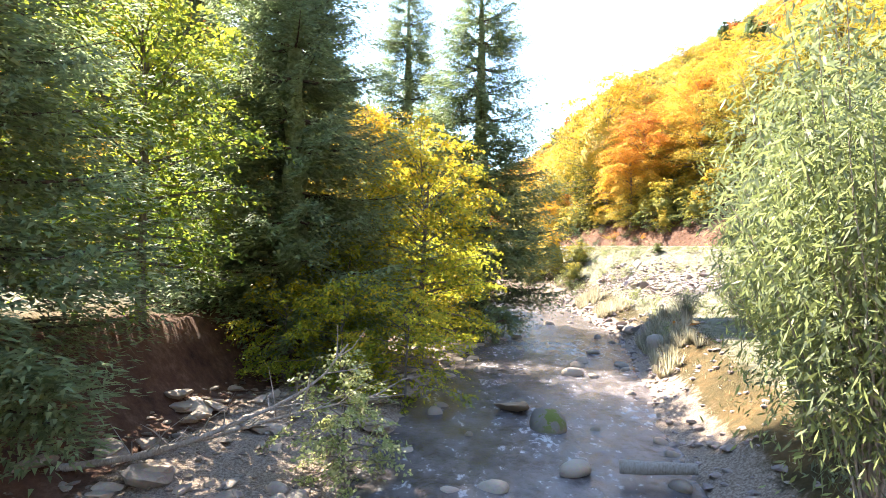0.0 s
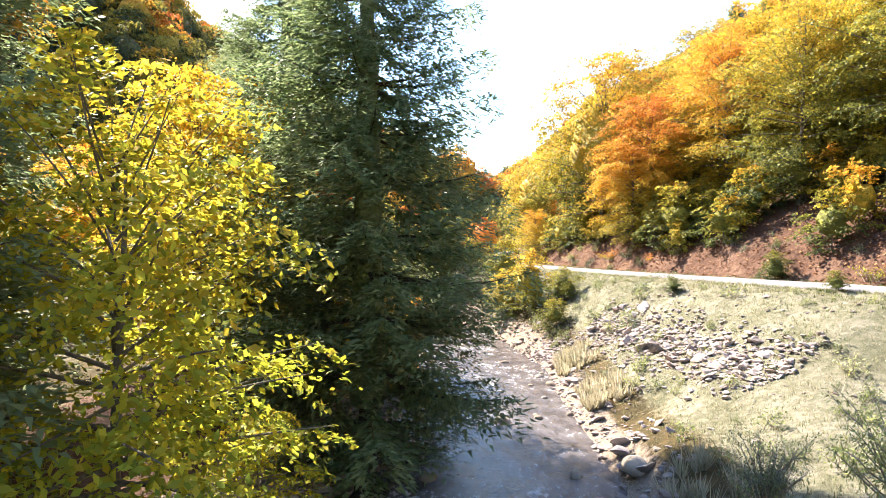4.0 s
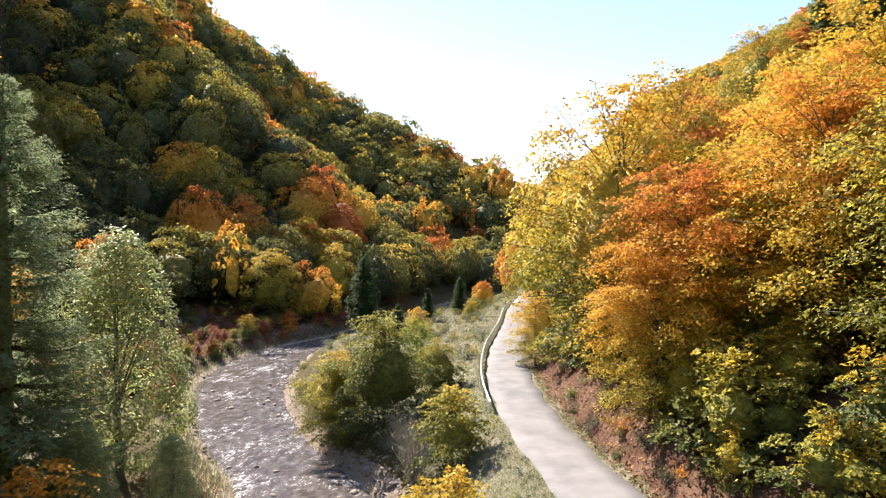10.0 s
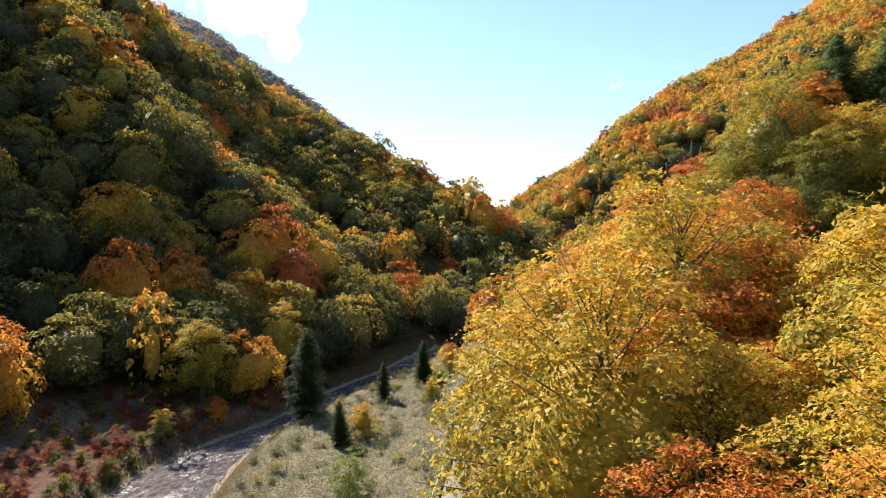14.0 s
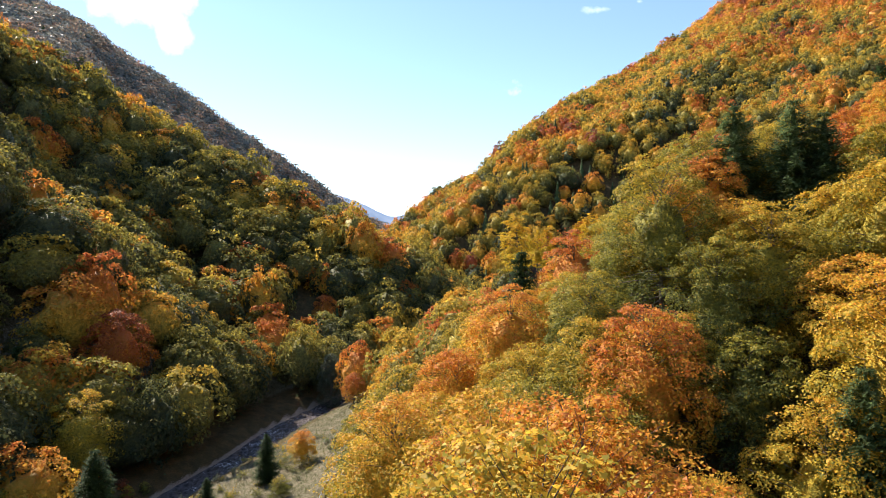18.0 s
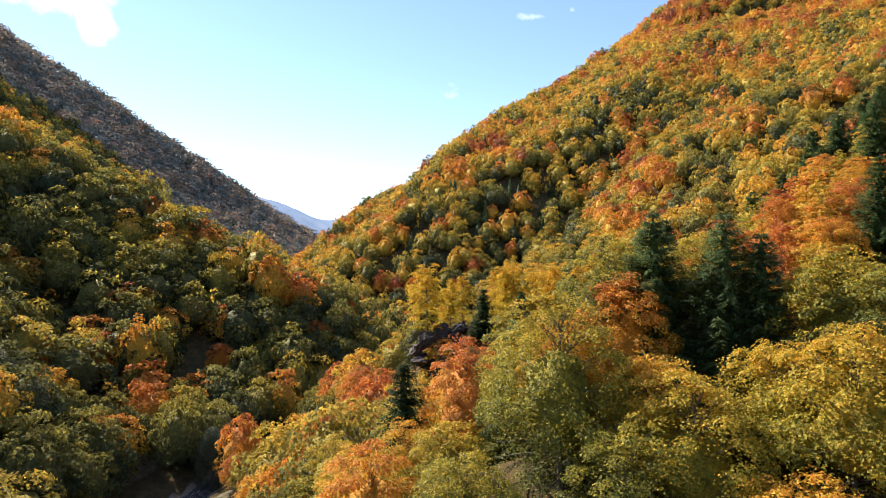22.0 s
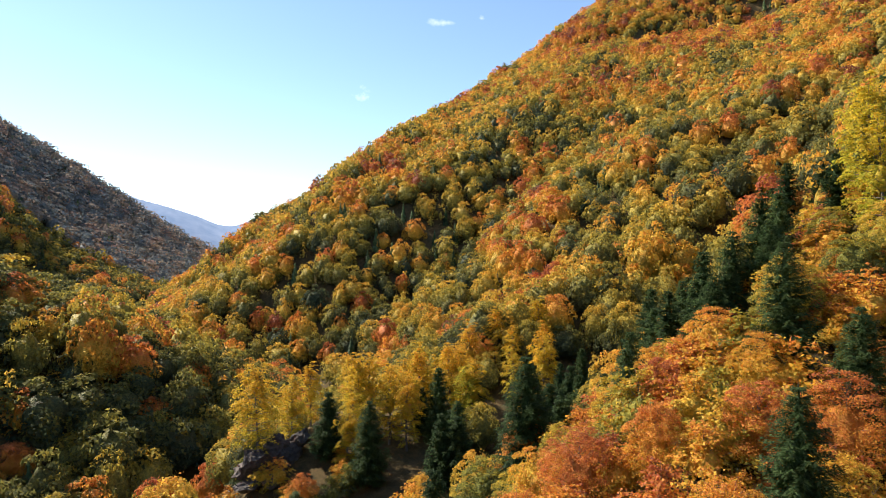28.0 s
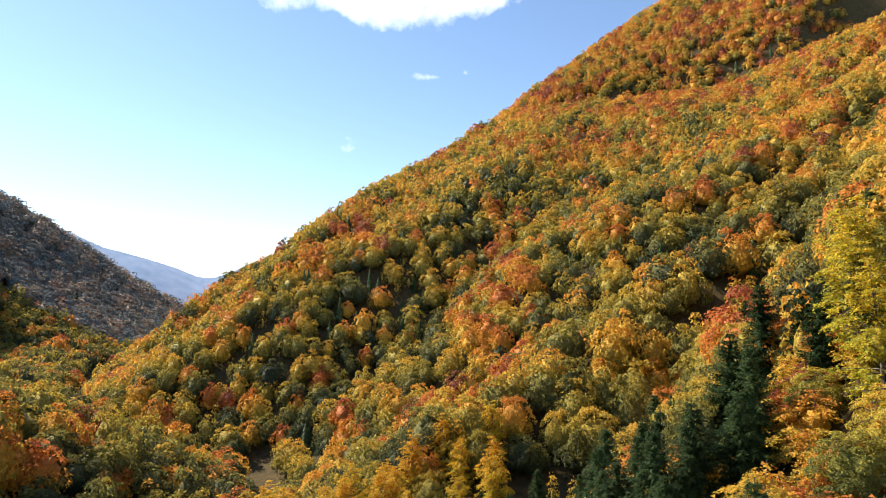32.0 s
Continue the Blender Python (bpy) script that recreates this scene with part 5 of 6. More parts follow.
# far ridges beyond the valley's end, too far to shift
# haze painted in: blue base colour, lifted by a glow of its own
m, n, l, b = material("hazed_ridge", 1.0, 0.0)
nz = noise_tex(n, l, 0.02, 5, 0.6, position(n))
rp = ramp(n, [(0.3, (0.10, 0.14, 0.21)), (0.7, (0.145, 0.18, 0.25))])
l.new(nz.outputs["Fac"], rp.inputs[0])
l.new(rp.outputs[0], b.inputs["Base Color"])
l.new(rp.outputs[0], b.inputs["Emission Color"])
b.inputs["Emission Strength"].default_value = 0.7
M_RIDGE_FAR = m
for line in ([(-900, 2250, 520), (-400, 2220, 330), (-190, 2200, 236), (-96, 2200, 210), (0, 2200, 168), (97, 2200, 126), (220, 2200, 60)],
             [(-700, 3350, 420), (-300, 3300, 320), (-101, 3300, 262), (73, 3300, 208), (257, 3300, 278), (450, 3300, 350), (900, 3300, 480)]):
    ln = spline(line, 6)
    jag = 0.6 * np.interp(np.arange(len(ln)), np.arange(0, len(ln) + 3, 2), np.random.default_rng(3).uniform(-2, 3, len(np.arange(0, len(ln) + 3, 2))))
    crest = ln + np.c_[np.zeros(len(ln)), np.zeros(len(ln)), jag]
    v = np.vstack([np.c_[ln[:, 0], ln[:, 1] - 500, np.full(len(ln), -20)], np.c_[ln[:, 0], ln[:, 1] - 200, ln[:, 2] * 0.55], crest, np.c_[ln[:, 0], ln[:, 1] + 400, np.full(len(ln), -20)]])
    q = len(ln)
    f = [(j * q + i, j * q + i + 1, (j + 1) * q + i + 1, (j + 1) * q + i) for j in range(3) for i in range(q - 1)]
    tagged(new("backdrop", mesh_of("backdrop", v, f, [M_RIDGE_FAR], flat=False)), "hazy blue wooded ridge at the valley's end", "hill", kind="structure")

# ---- trees and shrubs of the valley floor, one by one ----
hero_b = [dome_proto("bank_beech", 201 + i, 11.0, 4.1, 0.12, (8, 5), 19000, 0.088, 56, 0, M_LEAF_FINE, False) for i in range(2)]
hero_s = [spruce_proto("bank_spruce", 211 + i, 22.0, 5.8 - 0.2 * i, 29, 8, 32, 0.23, droop=0.42, bare=0.05, fill=0.07, fine=0.24) for i in range(2)]
hero_s.append(spruce_proto("near_spruce", 213, 20.0, 5.2, 29, 8, 32, 0.22, droop=0.42, bare=0.04, fill=0.07, fine=0.22))
sapling = [dome_proto("sapling", 221 + i, 4.5, 2.3, 0.08, (8, 5), 5600, 0.07, 30, 0, M_LEAF_FINE, False, 60.0) for i in range(2)]
shrub = [dome_proto("shrub", 231 + i, 4.0, 2.2, 0.0, (10, 7), 6500, 0.07, 40, 0.42, lift=78.0) for i in range(3)]
shrub_low = [dome_proto("shrub_low", 236 + i, 4.0, 2.2, 0.0, (8, 6), 2600, 0.095, 26, 0.4, lift=78.0) for i in range(3)]
alder = [dome_proto("alder", 241 + i, 9.0, 4.6, 0.0, (14, 9), 24000, 0.088, 60, 0.5) for i in range(2)]
leafy_willow = dome_proto("leafy_willow", 275, 3.3, 1.55, 0.0, (8, 5), 4600, 0.05, 30, 0, M_WILLOW, False, 62.0)
silver = [broad_proto("silver_willow", 251, 16.0, 4.2, 20000, 0.17, base=0.04, lobes=30, limbs=12, aspect=0.35, layer=0.0, mat=M_WILLOW, flatness=1.0, fill=0)]
great_birch = dome_proto("great_birch", 265, 17.0, 5.0, 0.16, (10, 7), 11000, 0.15, 38, 0, M_LEAF_FINE, lift=80.0)


def weed_proto(name, seed, stems, leaves, mat):
    """A loose, ragged weed or dwarf shrub: thin arching stems with small leaves, about a metre across."""
    r = np.random.default_rng(seed)
    ps, C = [], []
    for k in range(stems):
        a, o, h = r.uniform(0, 6.28), r.uniform(0.1, 0.75), r.uniform(0.25, 0.85)
        u = np.linspace(0, 1, 4)[:, None]
        ln = np.array([np.cos(a) * o, np.sin(a) * o, 0]) * u ** 1.3 + np.array([r.normal() * 0.15, r.normal() * 0.15, 0]) + np.array([0, 0, h]) * u ** 0.8
        ps.append(tube(ln, [0.012, 0.009, 0.006, 0.003], 3))
        t = r.uniform(0.25, 1.0, leaves)
        C.append(np.stack([np.interp(t, u[:, 0], ln[:, j]) for j in range(3)], 1) + r.normal(size=(leaves, 3)) * 0.07)
    c = np.vstack(C)
    c[:, 2] = np.maximum(c[:, 2], 0.03)
    v, f = blades(c, r.normal(size=c.shape) * 0.7 + np.array([0, 0, 0.6]), r.uniform(0.03, 0.085, len(c)), r, 0.4)
    return mesh_of(name + "_stems", *grown(ps[0], ps[1:]), [M_TWIG], flat=False), mesh_of(name + "_leaves", v, f, [mat])


weed = [weed_proto("weed", 291 + i, 12 + 3 * i, 12, M_WILLOW if i < 2 else M_LEAF) for i in range(4)]


def willow_proto(name, seed, height, radius, leaves, size, cut=-9.0):
    """A willow shrub: many thin rising stems with long hanging leaves."""
    r = np.random.default_rng(seed)
    ps, C, A = [], [], []
    stems = 34
    for k in range(stems):
        a, o = r.uniform(0, 6.28), radius * r.uniform(0.25, 1.0) ** 0.7
        hh = height * r.uniform(0.6, 1.0) * (1 - 0.2 * (o / radius) ** 2)
        u = np.linspace(0, 1, 7)[:, None]
        bow = np.array([max(np.cos(a) * o, cut + 0.35), np.sin(a) * o, 0])
        ln = bow * (u ** 1.3) + np.array([0, 0, hh]) * u ** 0.85 + np.cumsum(r.normal(size=(7, 3)) * 0.05, axis=0)
        ps.append(tube(ln, np.linspace(0.035, 0.006, 7), 4))
        n_ = leaves // stems
        q = r.uniform(0.12, 1.02, n_) ** 0.8
        p = np.stack([np.interp(q, u[:, 0], ln[:, j]) for j in range(3)], 1)
        spread_ = r.normal(size=(n_, 3)) * (0.055 * height * (1.15 - 0.4 * q))[:, None]
        C.append(p + spread_)
        A.append(np.c_[r.normal(size=(n_, 2)) * 0.55, np.full(n_, -0.8)] + unit(spread_) * 0.6)
    c, al = np.vstack(C), np.vstack(A)
    al = al[c[:, 0] > cut]
    c = c[c[:, 0] > cut]
    nr = r.normal(size=c.shape) + np.array([0, 0, 0.6])
    v, f = blades(c, nr, size * r.uniform(0.6, 1.35, len(c)), r, 0.20, False, al)
    tv, tf = grown(ps[0], ps[1:])
    return mesh_of(name + "_stems", tv, tf, [M_TWIG], flat=False), mesh_of(name + "_leaves", v, f, [M_WILLOW])


willow = [willow_proto("bank_willow", 271, 10.5, 3.0, 24000, 0.105, -2.1), willow_proto("bank_willow", 272, 6.5, 2.5, 11000, 0.085), willow_proto("low_willow", 273, 3.2, 1.5, 5200, 0.06)]


def twiggy_proto(name, seed, height, radius, twigs, mat):
    """A nearly bare shrub of fine twigs."""
    r = np.random.default_rng(seed)
    ps = []
    for k in range(twigs):
        a, o = r.uniform(0, 6.28), radius * r.uniform(0.1, 1.0)
        u = np.linspace(0, 1, 5)[:, None]
        ln = np.array([np.cos(a) * o, np.sin(a) * o, 0]) * u ** 1.2 + np.array([0, 0, height * r.uniform(0.5, 1.0)]) * u ** 0.9 + np.cumsum(r.normal(size=(5, 3)) * 0.06, axis=0) * u
        ps.append(tube(ln, np.linspace(0.03, 0.005, 5), 3))
        for j in range(3):
            st = ln[r.integers(1, 4)]
            ps.append(tube(np.vstack([st, st + r.normal(size=3) * 0.3 + [0, 0, 0.35], st + r.normal(size=3) * 0.5 + [0, 0, 0.75]]), [0.012, 0.008, 0.003], 3))
    v, f = grown(ps[0], ps[1:])
    c = v[r.integers(0, len(v), 420)] + r.normal(size=(420, 3)) * 0.06
    lv, lf = blades(c, r.normal(size=c.shape), 0.05, r, 0.5)
    return mesh_of(name + "_stems", v, f, [mat], flat=False), mesh_of(name + "_leaves", lv, lf, [M_WILLOW])


twiggy = [twiggy_proto("bare_shrub", 281 + i, 4.0, 2.0, 46, M_TWIG) for i in range(2)]
random.seed(4)
BANK = [
    # name, prototypes, x, y, scale, tone, label, group
    ("spruce_tree", hero_s[2], -9.3, 11.4, 0.92, 1.0, "grey-green spruce with hanging boughs on the bank", "spruces by the stream"),
    ("spruce_tree", hero_s[1], -7.8, 31.0, 1.0, 0.92, "tall dark spruce with bare lower trunk by the stream", "spruces by the stream"),
    ("spruce_tree", hero_s[0], -6.0, 25.6, 0.98, 0.98, "dark green spruce with dense boughs over the saplings", "spruces by the stream"),
    ("spruce_tree", hero_s[1], 2.3, 39.0, 1.08, 0.88, "slender spruce leaning over the water's edge", "spruces by the stream"),
    ("spruce_tree", hero_s[0], -13.5, 34.5, 1.0, 0.9, "dark green spruce in the streamside wood", "spruces by the stream"),
    ("spruce_tree", hero_s[0], -2.7, 48.0, 1.1, 0.92, "broad dark spruce with drooping boughs on the bank", "spruces by the stream"),
    ("spruce_tree", hero_s[1], -9.5, 61.0, 0.98, 1.0, "tall dark spruce on the bank", "spruces by the stream"),
    ("spruce_tree", hero_s[0], -12.0, 71.3, 1.06, 1.0, "tall grey-green spruce beside a silver willow", "spruces by the stream"),
    ("beech_tree", hero_b[0], -9.2, 19.3, 0.98, 0.26, "yellow-green young beech on the eroded bank", "young beeches by the stream"),
    ("beech_tree", hero_b[1], -12.5, 17.0, 1.05, 0.24, "green young beech in the streamside wood", "young beeches by the stream"),
    ("beech_tree", hero_b[1], -0.9, 28.2, 0.98, 0.40, "yellow beech turning orange at its top", "young beeches by the stream"),
    ("beech_tree", hero_b[0], -5.0, 42.5, 1.1, 0.50, "golden beech between dark spruces", "young beeches by the stream"),
    ("beech_tree", hero_b[0], -9.0, 50.0, 1.0, 0.48, "golden beech behind the streamside spruces", "young beeches by the stream"),
    ("beech_tree", hero_b[1], -15.5, 55.0, 1.1, 0.62, "orange beech behind the streamside spruces", "young beeches by the stream"),
    ("beech_tree", hero_b[0], -15.5, 64.0, 0.9, 0.66, "orange young beech beside a spruce", "young beeches by the stream"),
    ("sapling", sapling[0], -1.2, 21.2, 1.0, 0.40, "yellow beech sapling over the stony shore", "saplings on the bank"),
    ("sapling", sapling[1], -3.4, 21.8, 0.95, 0.34, "yellow-green beech sapling on the bank", "saplings on the bank"),
    ("sapling", sapling[0], -5.6, 22.6, 0.9, 0.36, "yellow-green beech sapling on the bank", "saplings on the bank"),
    ("sapling", sapling[1], -3.8, 25.5, 1.2, 0.28, "green beech sapling on the bank", "saplings on the bank"),
    ("sapling", sapling[0], 0.4, 32.6, 0.75, 0.40, "yellow-green beech sapling at the water's edge", "saplings on the bank"),
    ("sapling", sapling[1], 1.4, 50.6, 1.25, 0.66, "orange beech sapling under a spruce", "saplings on the bank"),
    ("sapling", sapling[0], -0.6, 46.0, 1.1, 0.60, "orange-yellow sapling under a spruce", "saplings on the bank"),
    ("sapling", sapling[1], -2.2, 56.5, 1.2, 0.60, "orange-yellow sapling on the bank", "saplings on the bank"),
    ("sapling", sapling[1], -6.5, 66.0, 1.5, 0.68, "orange sapling beside a spruce", "saplings on the bank"),
    ("silver_willow", silver[0], -11.5, 80.7, 1.0, 0.72, "silvery grey-green willow tree on the river bank", "silver willows"),
    ("silver_willow", silver[0], 10.7, 238.0, 0.82, 0.10, "grey-leaved willow in the valley bottom", "silver willows"),
    ("silver_willow", silver[0], -4.5, 74.5, 0.34, 0.75, "low silvery willow on the shore", "silver willows"),
    ("silver_willow", silver[0], -7.5, 71.0, 0.40, 0.70, "low silvery willow on the shore", "silver willows"),
    ("willow_bush", willow[0], 6.7, 9.8, 1.0, 0.50, "pale green willow bush with long narrow leaves", "willow bushes"),
    ("willow_bush", willow[0], 7.9, 13.6, 0.9, 0.55, "pale green willow bush beside the stream", "willow bushes"),
    ("willow_bush", willow[1], 10.9, 19.3, 1.0, 0.72, "pale yellow-green willow bush on the bank", "willow bushes"),
    ("willow_bush", willow[2], 12.2, 24.5, 1.2, 0.75, "low pale willow bush on the bank", "willow bushes"),
    ("willow_bush", willow[2], 13.6, 28.5, 1.0, 0.70, "low pale willow bush on the bank", "willow bushes"),
    ("willow_bush", willow[2], 11.6, 30.2, 0.7, 0.35, "low green willow bush at the water's edge", "willow bushes"),
    ("willow_bush", leafy_willow, -2.2, 14.1, 1.0, 0.80, "pale leafy willow bush with trailing dead branches", "willow bushes"),
    ("willow_bush", willow[1], 2.0, 54.0, 1.15, 0.55, "pale half-bare willow on the bank", "willow bushes"),
    ("bare_shrub", twiggy[0], 2.6, 55.5, 1.45, 0.4, "grey half-bare shrub on the bank", "bare shrubs"),
    ("bare_shrub", twiggy[1], 8.4, 80.5, 1.15, 0.4, "grey bare shrub beside an alder", "bare shrubs"),
    ("bare_shrub", twiggy[0], 7.0, 84.5, 1.1, 0.4, "grey bare shrub beside an alder", "bare shrubs"),
    ("alder_tree", alder[0], 4.6, 91.0, 1.02, 0.24, "dense dark green alder overhanging the stream", "alders by the stream"),
    ("alder_tree", alder[1], 0.2, 92.5, 0.78, 0.36, "yellow-green alder overhanging the stream", "alders by the stream"),
    ("alder_tree", alder[1], 8.4, 97.0, 0.62, 0.30, "olive-green alder on the meadow", "alders by the stream"),
    ("yellow_shrub", shrub[0], 11.9, 68.5, 1.25, 0.41, "bright yellow shrub on the embankment", "shrubs on the embankment"),
    ("yellow_shrub", shrub[1], 10.0, 71.5, 1.0, 0.39, "yellow shrub at the water's edge", "shrubs on the embankment"),
    ("green_shrub", shrub[2], 11.0, 79.5, 1.25, 0.33, "green shrub turning orange on the embankment", "shrubs on the embankment"),
    ("green_shrub", shrub[0], 14.0, 64.8, 0.75, 0.30, "grey-green shrub on the embankment", "shrubs on the embankment"),
    ("green_shrub", shrub[1], 12.6, 61.5, 0.6, 0.30, "low olive shrub on the embankment", "shrubs on the embankment"),
    ("green_shrub", shrub[0], 25.3, 56.0, 0.5, 0.20, "green shrub in the dry grass below the road", "shrubs on the embankment"),
    ("green_shrub", shrub[2], 17.9, 52.8, 0.26, 0.16, "small green bush among the rubble", "shrubs on the embankment"),
    ("green_shrub", shrub[1], 23.2, 46.5, 0.3, 0.24, "low green bush in the dry grass", "shrubs on the embankment"),
    ("green_shrub", shrub[1], 10.2, 86.5, 0.8, 0.33, "olive shrub beside the guard rail", "shrubs on the embankment"),
    ("yellow_shrub", shrub[0], -3.0, 108.0, 1.0, 0.50, "yellow shrub on the river meadow", "shrubs on the meadow"),
    ("green_shrub", shrub[2], -1.5, 104.5, 0.9, 0.33, "olive shrub on the river meadow", "shrubs on the meadow"),
    ("young_tree", sapling[0], 3.2, 121.7, 1.3, 0.22, "light green young tree on the meadow", "shrubs on the meadow"),
    ("yellow_shrub", shrub[0], 0.3, 144.3, 1.30, 0.47, "round yellow-green bush on the meadow", "shrubs on the meadow"),
    ("yellow_shrub", shrub[1], 8.5, 160.0, 0.95, 0.42, "yellow-green bush by the road", "shrubs on the meadow"),
    ("green_shrub", shrub[2], 9.0, 171.0, 0.9, 0.30, "green bush by the road", "shrubs on the meadow"),
    ("spruce_tree", sp_hi[0], -2.3, 141.0, 0.34, 0.2, "small dark spruce on the meadow", "young spruces"),
    ("spruce_tree", sp_hi[1], -0.2, 165.7, 0.36, 0.2, "small dark spruce on the meadow", "young spruces"),
    ("spruce_tree", sp_hi[0], 5.2, 180.5, 0.48, 0.25, "young dark spruce beside the road", "young spruces"),
    ("spruce_tree", sp_hi[1], -11.4, 157.5, 0.78, 0.25, "dark spruce on the far bank", "young spruces"),
    ("beech_tree", protos_hi[1], 10.0, 187.0, 0.52, 0.58, "pale brown-yellow tree by the road", "young trees by the road"),
    ("beech_tree", protos_hi[2], 17.0, 226.0, 0.55, 0.72, "rust-orange tree by the road", "young trees by the road"),
    ("beech_tree", protos_mid[1], -28.6, 207.0, 1.42, 0.80, "rust-red domed beech on the shaded slope", "beeches of the far bank"),
    ("beech_tree", protos_mid[2], -24.0, 182.0, 1.2, 0.40, "yellow-green beech on the shaded slope", "beeches of the far bank"),
    ("beech_tree", protos_hi[0], -30.5, 161.0, 1.35, 0.38, "large yellow-green beech above the far bank", "beeches of the far bank"),
    ("yellow_shrub", shrub[1], -29.0, 145.3, 1.05, 0.44, "yellow-green bush on the far bank", "shrubs on the far bank"),
    ("orange_shrub", shrub[2], -24.5, 153.5, 0.9, 0.72, "orange shrub on the far bank", "shrubs on the far bank"),
    ("beech_tree", protos_hi[3], 42.5, 226.0, 0.95, 0.70, "orange domed beech over the road", "beeches over the bend"),
    ("beech_tree", protos_hi[1], 36.0, 215.0, 0.8, 0.66, "orange beech over the road", "beeches over the bend"),
    ("spruce_tree", sp_hi[0], 62.8, 142.3, 0.94, 0.62, "dark green spruce among beeches on the spur", "spruces on the spur"),
    ("spruce_tree", sp_hi[1], 66.8, 138.0, 0.92, 0.62, "dark green spruce among beeches on the spur", "spruces on the spur"),
    ("spruce_tree", sp_hi[0], 69.0, 136.4, 0.86, 0.62, "dark green spruce among beeches on the spur", "spruces on the spur"),
    ("spruce_tree", sp_hi[0], 56.8, 163.0, 0.87, 0.62, "dark green spruce behind the spur", "spruces on the spur"),
    ("spruce_tree", sp_hi[1], 55.0, 113.5, 0.87, 0.62, "dark green spruce among beeches on the spur", "spruces on the spur"),
    ("spruce_tree", sp_hi[0], 123.0, 181.0, 0.85, 0.25, "dark green spruce on the mountainside", "spruces on the spur"),
    ("spruce_tree", sp_hi[1], 88.5, 184.0, 1.0, 0.25, "dark green spruce behind the spur", "spruces on the spur"),
    ("beech_tree", protos_near[1], 22.5, 76.0, 0.80, 0.54, "golden yellow beech above the road", "beeches above the road"),
    ("beech_tree", protos_hi[2], 44.3, 135.6, 0.85, 0.31, "lime-yellow beech on the spur", "beeches above the road"),
    ("beech_tree", protos_hi[0], 31.7, 132.3, 0.85, 0.42, "yellow-green beech at the spur's foot", "beeches above the road"),
]
BANK += [("beech_tree", protos_mid[i % 5], x, y, sc_, tn_, tone_label(tn_) + " beech in the streamside wood", "beeches behind the stream") for i, (x, y, sc_, tn_) in enumerate(
    [(-36, 27, 0.85, 0.30), (-17, 38.5, 0.85, 0.42), (-28, 41, 1.0, 0.40), (-18.5, 45, 0.9, 0.50), (-31, 31, 1.0, 0.33), (-38, 18, 0.9, 0.30), (-26, 52, 1.0, 0.55), (-20, 60, 0.9, 0.48)])]
for name, proto, x, y, scale, tone, label, group in BANK:
    place_tree(name, proto, x, y, scale, tone, label, "shrub" if "shrub" in name or "bush" in name else "tree", group, 0 if proto is willow[0] else None)
place_tree("birch_tree", great_birch, 58.8, 238.5, 1.05, 0.53, "tall golden birch on a rocky outcrop", "tree", "golden birches", z=30.5)
r = np.random.default_rng(12)
for k in range(26):
    x, y = 66 + 2.6 * k + r.normal() * 4, 243 + 0.9 * k + r.normal() * 9
    tone = float(np.clip(r.normal(0.53, 0.035), 0.44, 0.60))
    place_tree("birch_tree", birch[k % 2], x, y, r.uniform(0.85, 1.3), tone, ("golden" if tone > 0.5 else "yellow-green") + " birch in the side valley", "tree", "golden birches")

for k in range(48):
    x, y = r.uniform(90, 156), r.uniform(170, 246)
    place_tree("spruce_tree", sp_mid[k % 2], x, y, r.uniform(0.55, 0.9), r.uniform(0.1, 0.5), "dark green spruce in the side valley", "tree", "spruces on the slopes")
for k in range(22):
    x, y = r.uniform(48, 76), r.uniform(220, 246)
    tone = float(np.clip(r.normal(0.46, 0.14), 0.2, 0.8))
    place_tree("bank_shrub", shrub_low[k % 3], x, y, r.uniform(0.8, 1.6), tone, tone_label(tone) + " shrub below the rocky outcrop", "shrub", "shrubs below the crag")

for k in range(75):
    x, y = r.uniform(30, 112), r.uniform(106, 176)
    tone = float(np.clip(r.normal(0.66 if x > 74 and y > 138 else 0.44, 0.11), 0.2, 0.85))
    place_tree("young_beech", shrub_low[k % 3], x, y, r.uniform(1.0, 1.9), tone, tone_label(tone) + " young beech in the wood's undergrowth", "tree", "undergrowth of the spur")

for k in range(95):
    x, y = r.uniform(86, 138), r.uniform(138, 190)
    tone = float(np.clip(r.normal(0.55, 0.14), 0.2, 0.85))
    place_tree("young_beech", shrub_low[k % 3], x, y, r.uniform(1.1, 2.1), tone, tone_label(tone) + " young beech in the wood's undergrowth", "tree", "undergrowth of the spur")

for k in range(70):
    x, y = r.uniform(72, 102), r.uniform(136, 172)
    tone = float(np.clip(r.normal(0.6, 0.12), 0.2, 0.85))
    place_tree("young_beech", shrub_low[k % 3], x, y, r.uniform(0.9, 1.7), tone, tone_label(tone) + " young beech in the wood's undergrowth", "tree", "undergrowth of the spur")

for k in range(44):
    x, y = r.uniform(104, 122), r.uniform(154, 176)
    tone = float(np.clip(r.normal(0.62, 0.1), 0.3, 0.85))
    place_tree("beech_sapling", shrub_low[k % 3], x, y, r.uniform(0.8, 1.5), tone, tone_label(tone) + " beech sapling on the shoulder", "tree", "saplings of the shoulder")

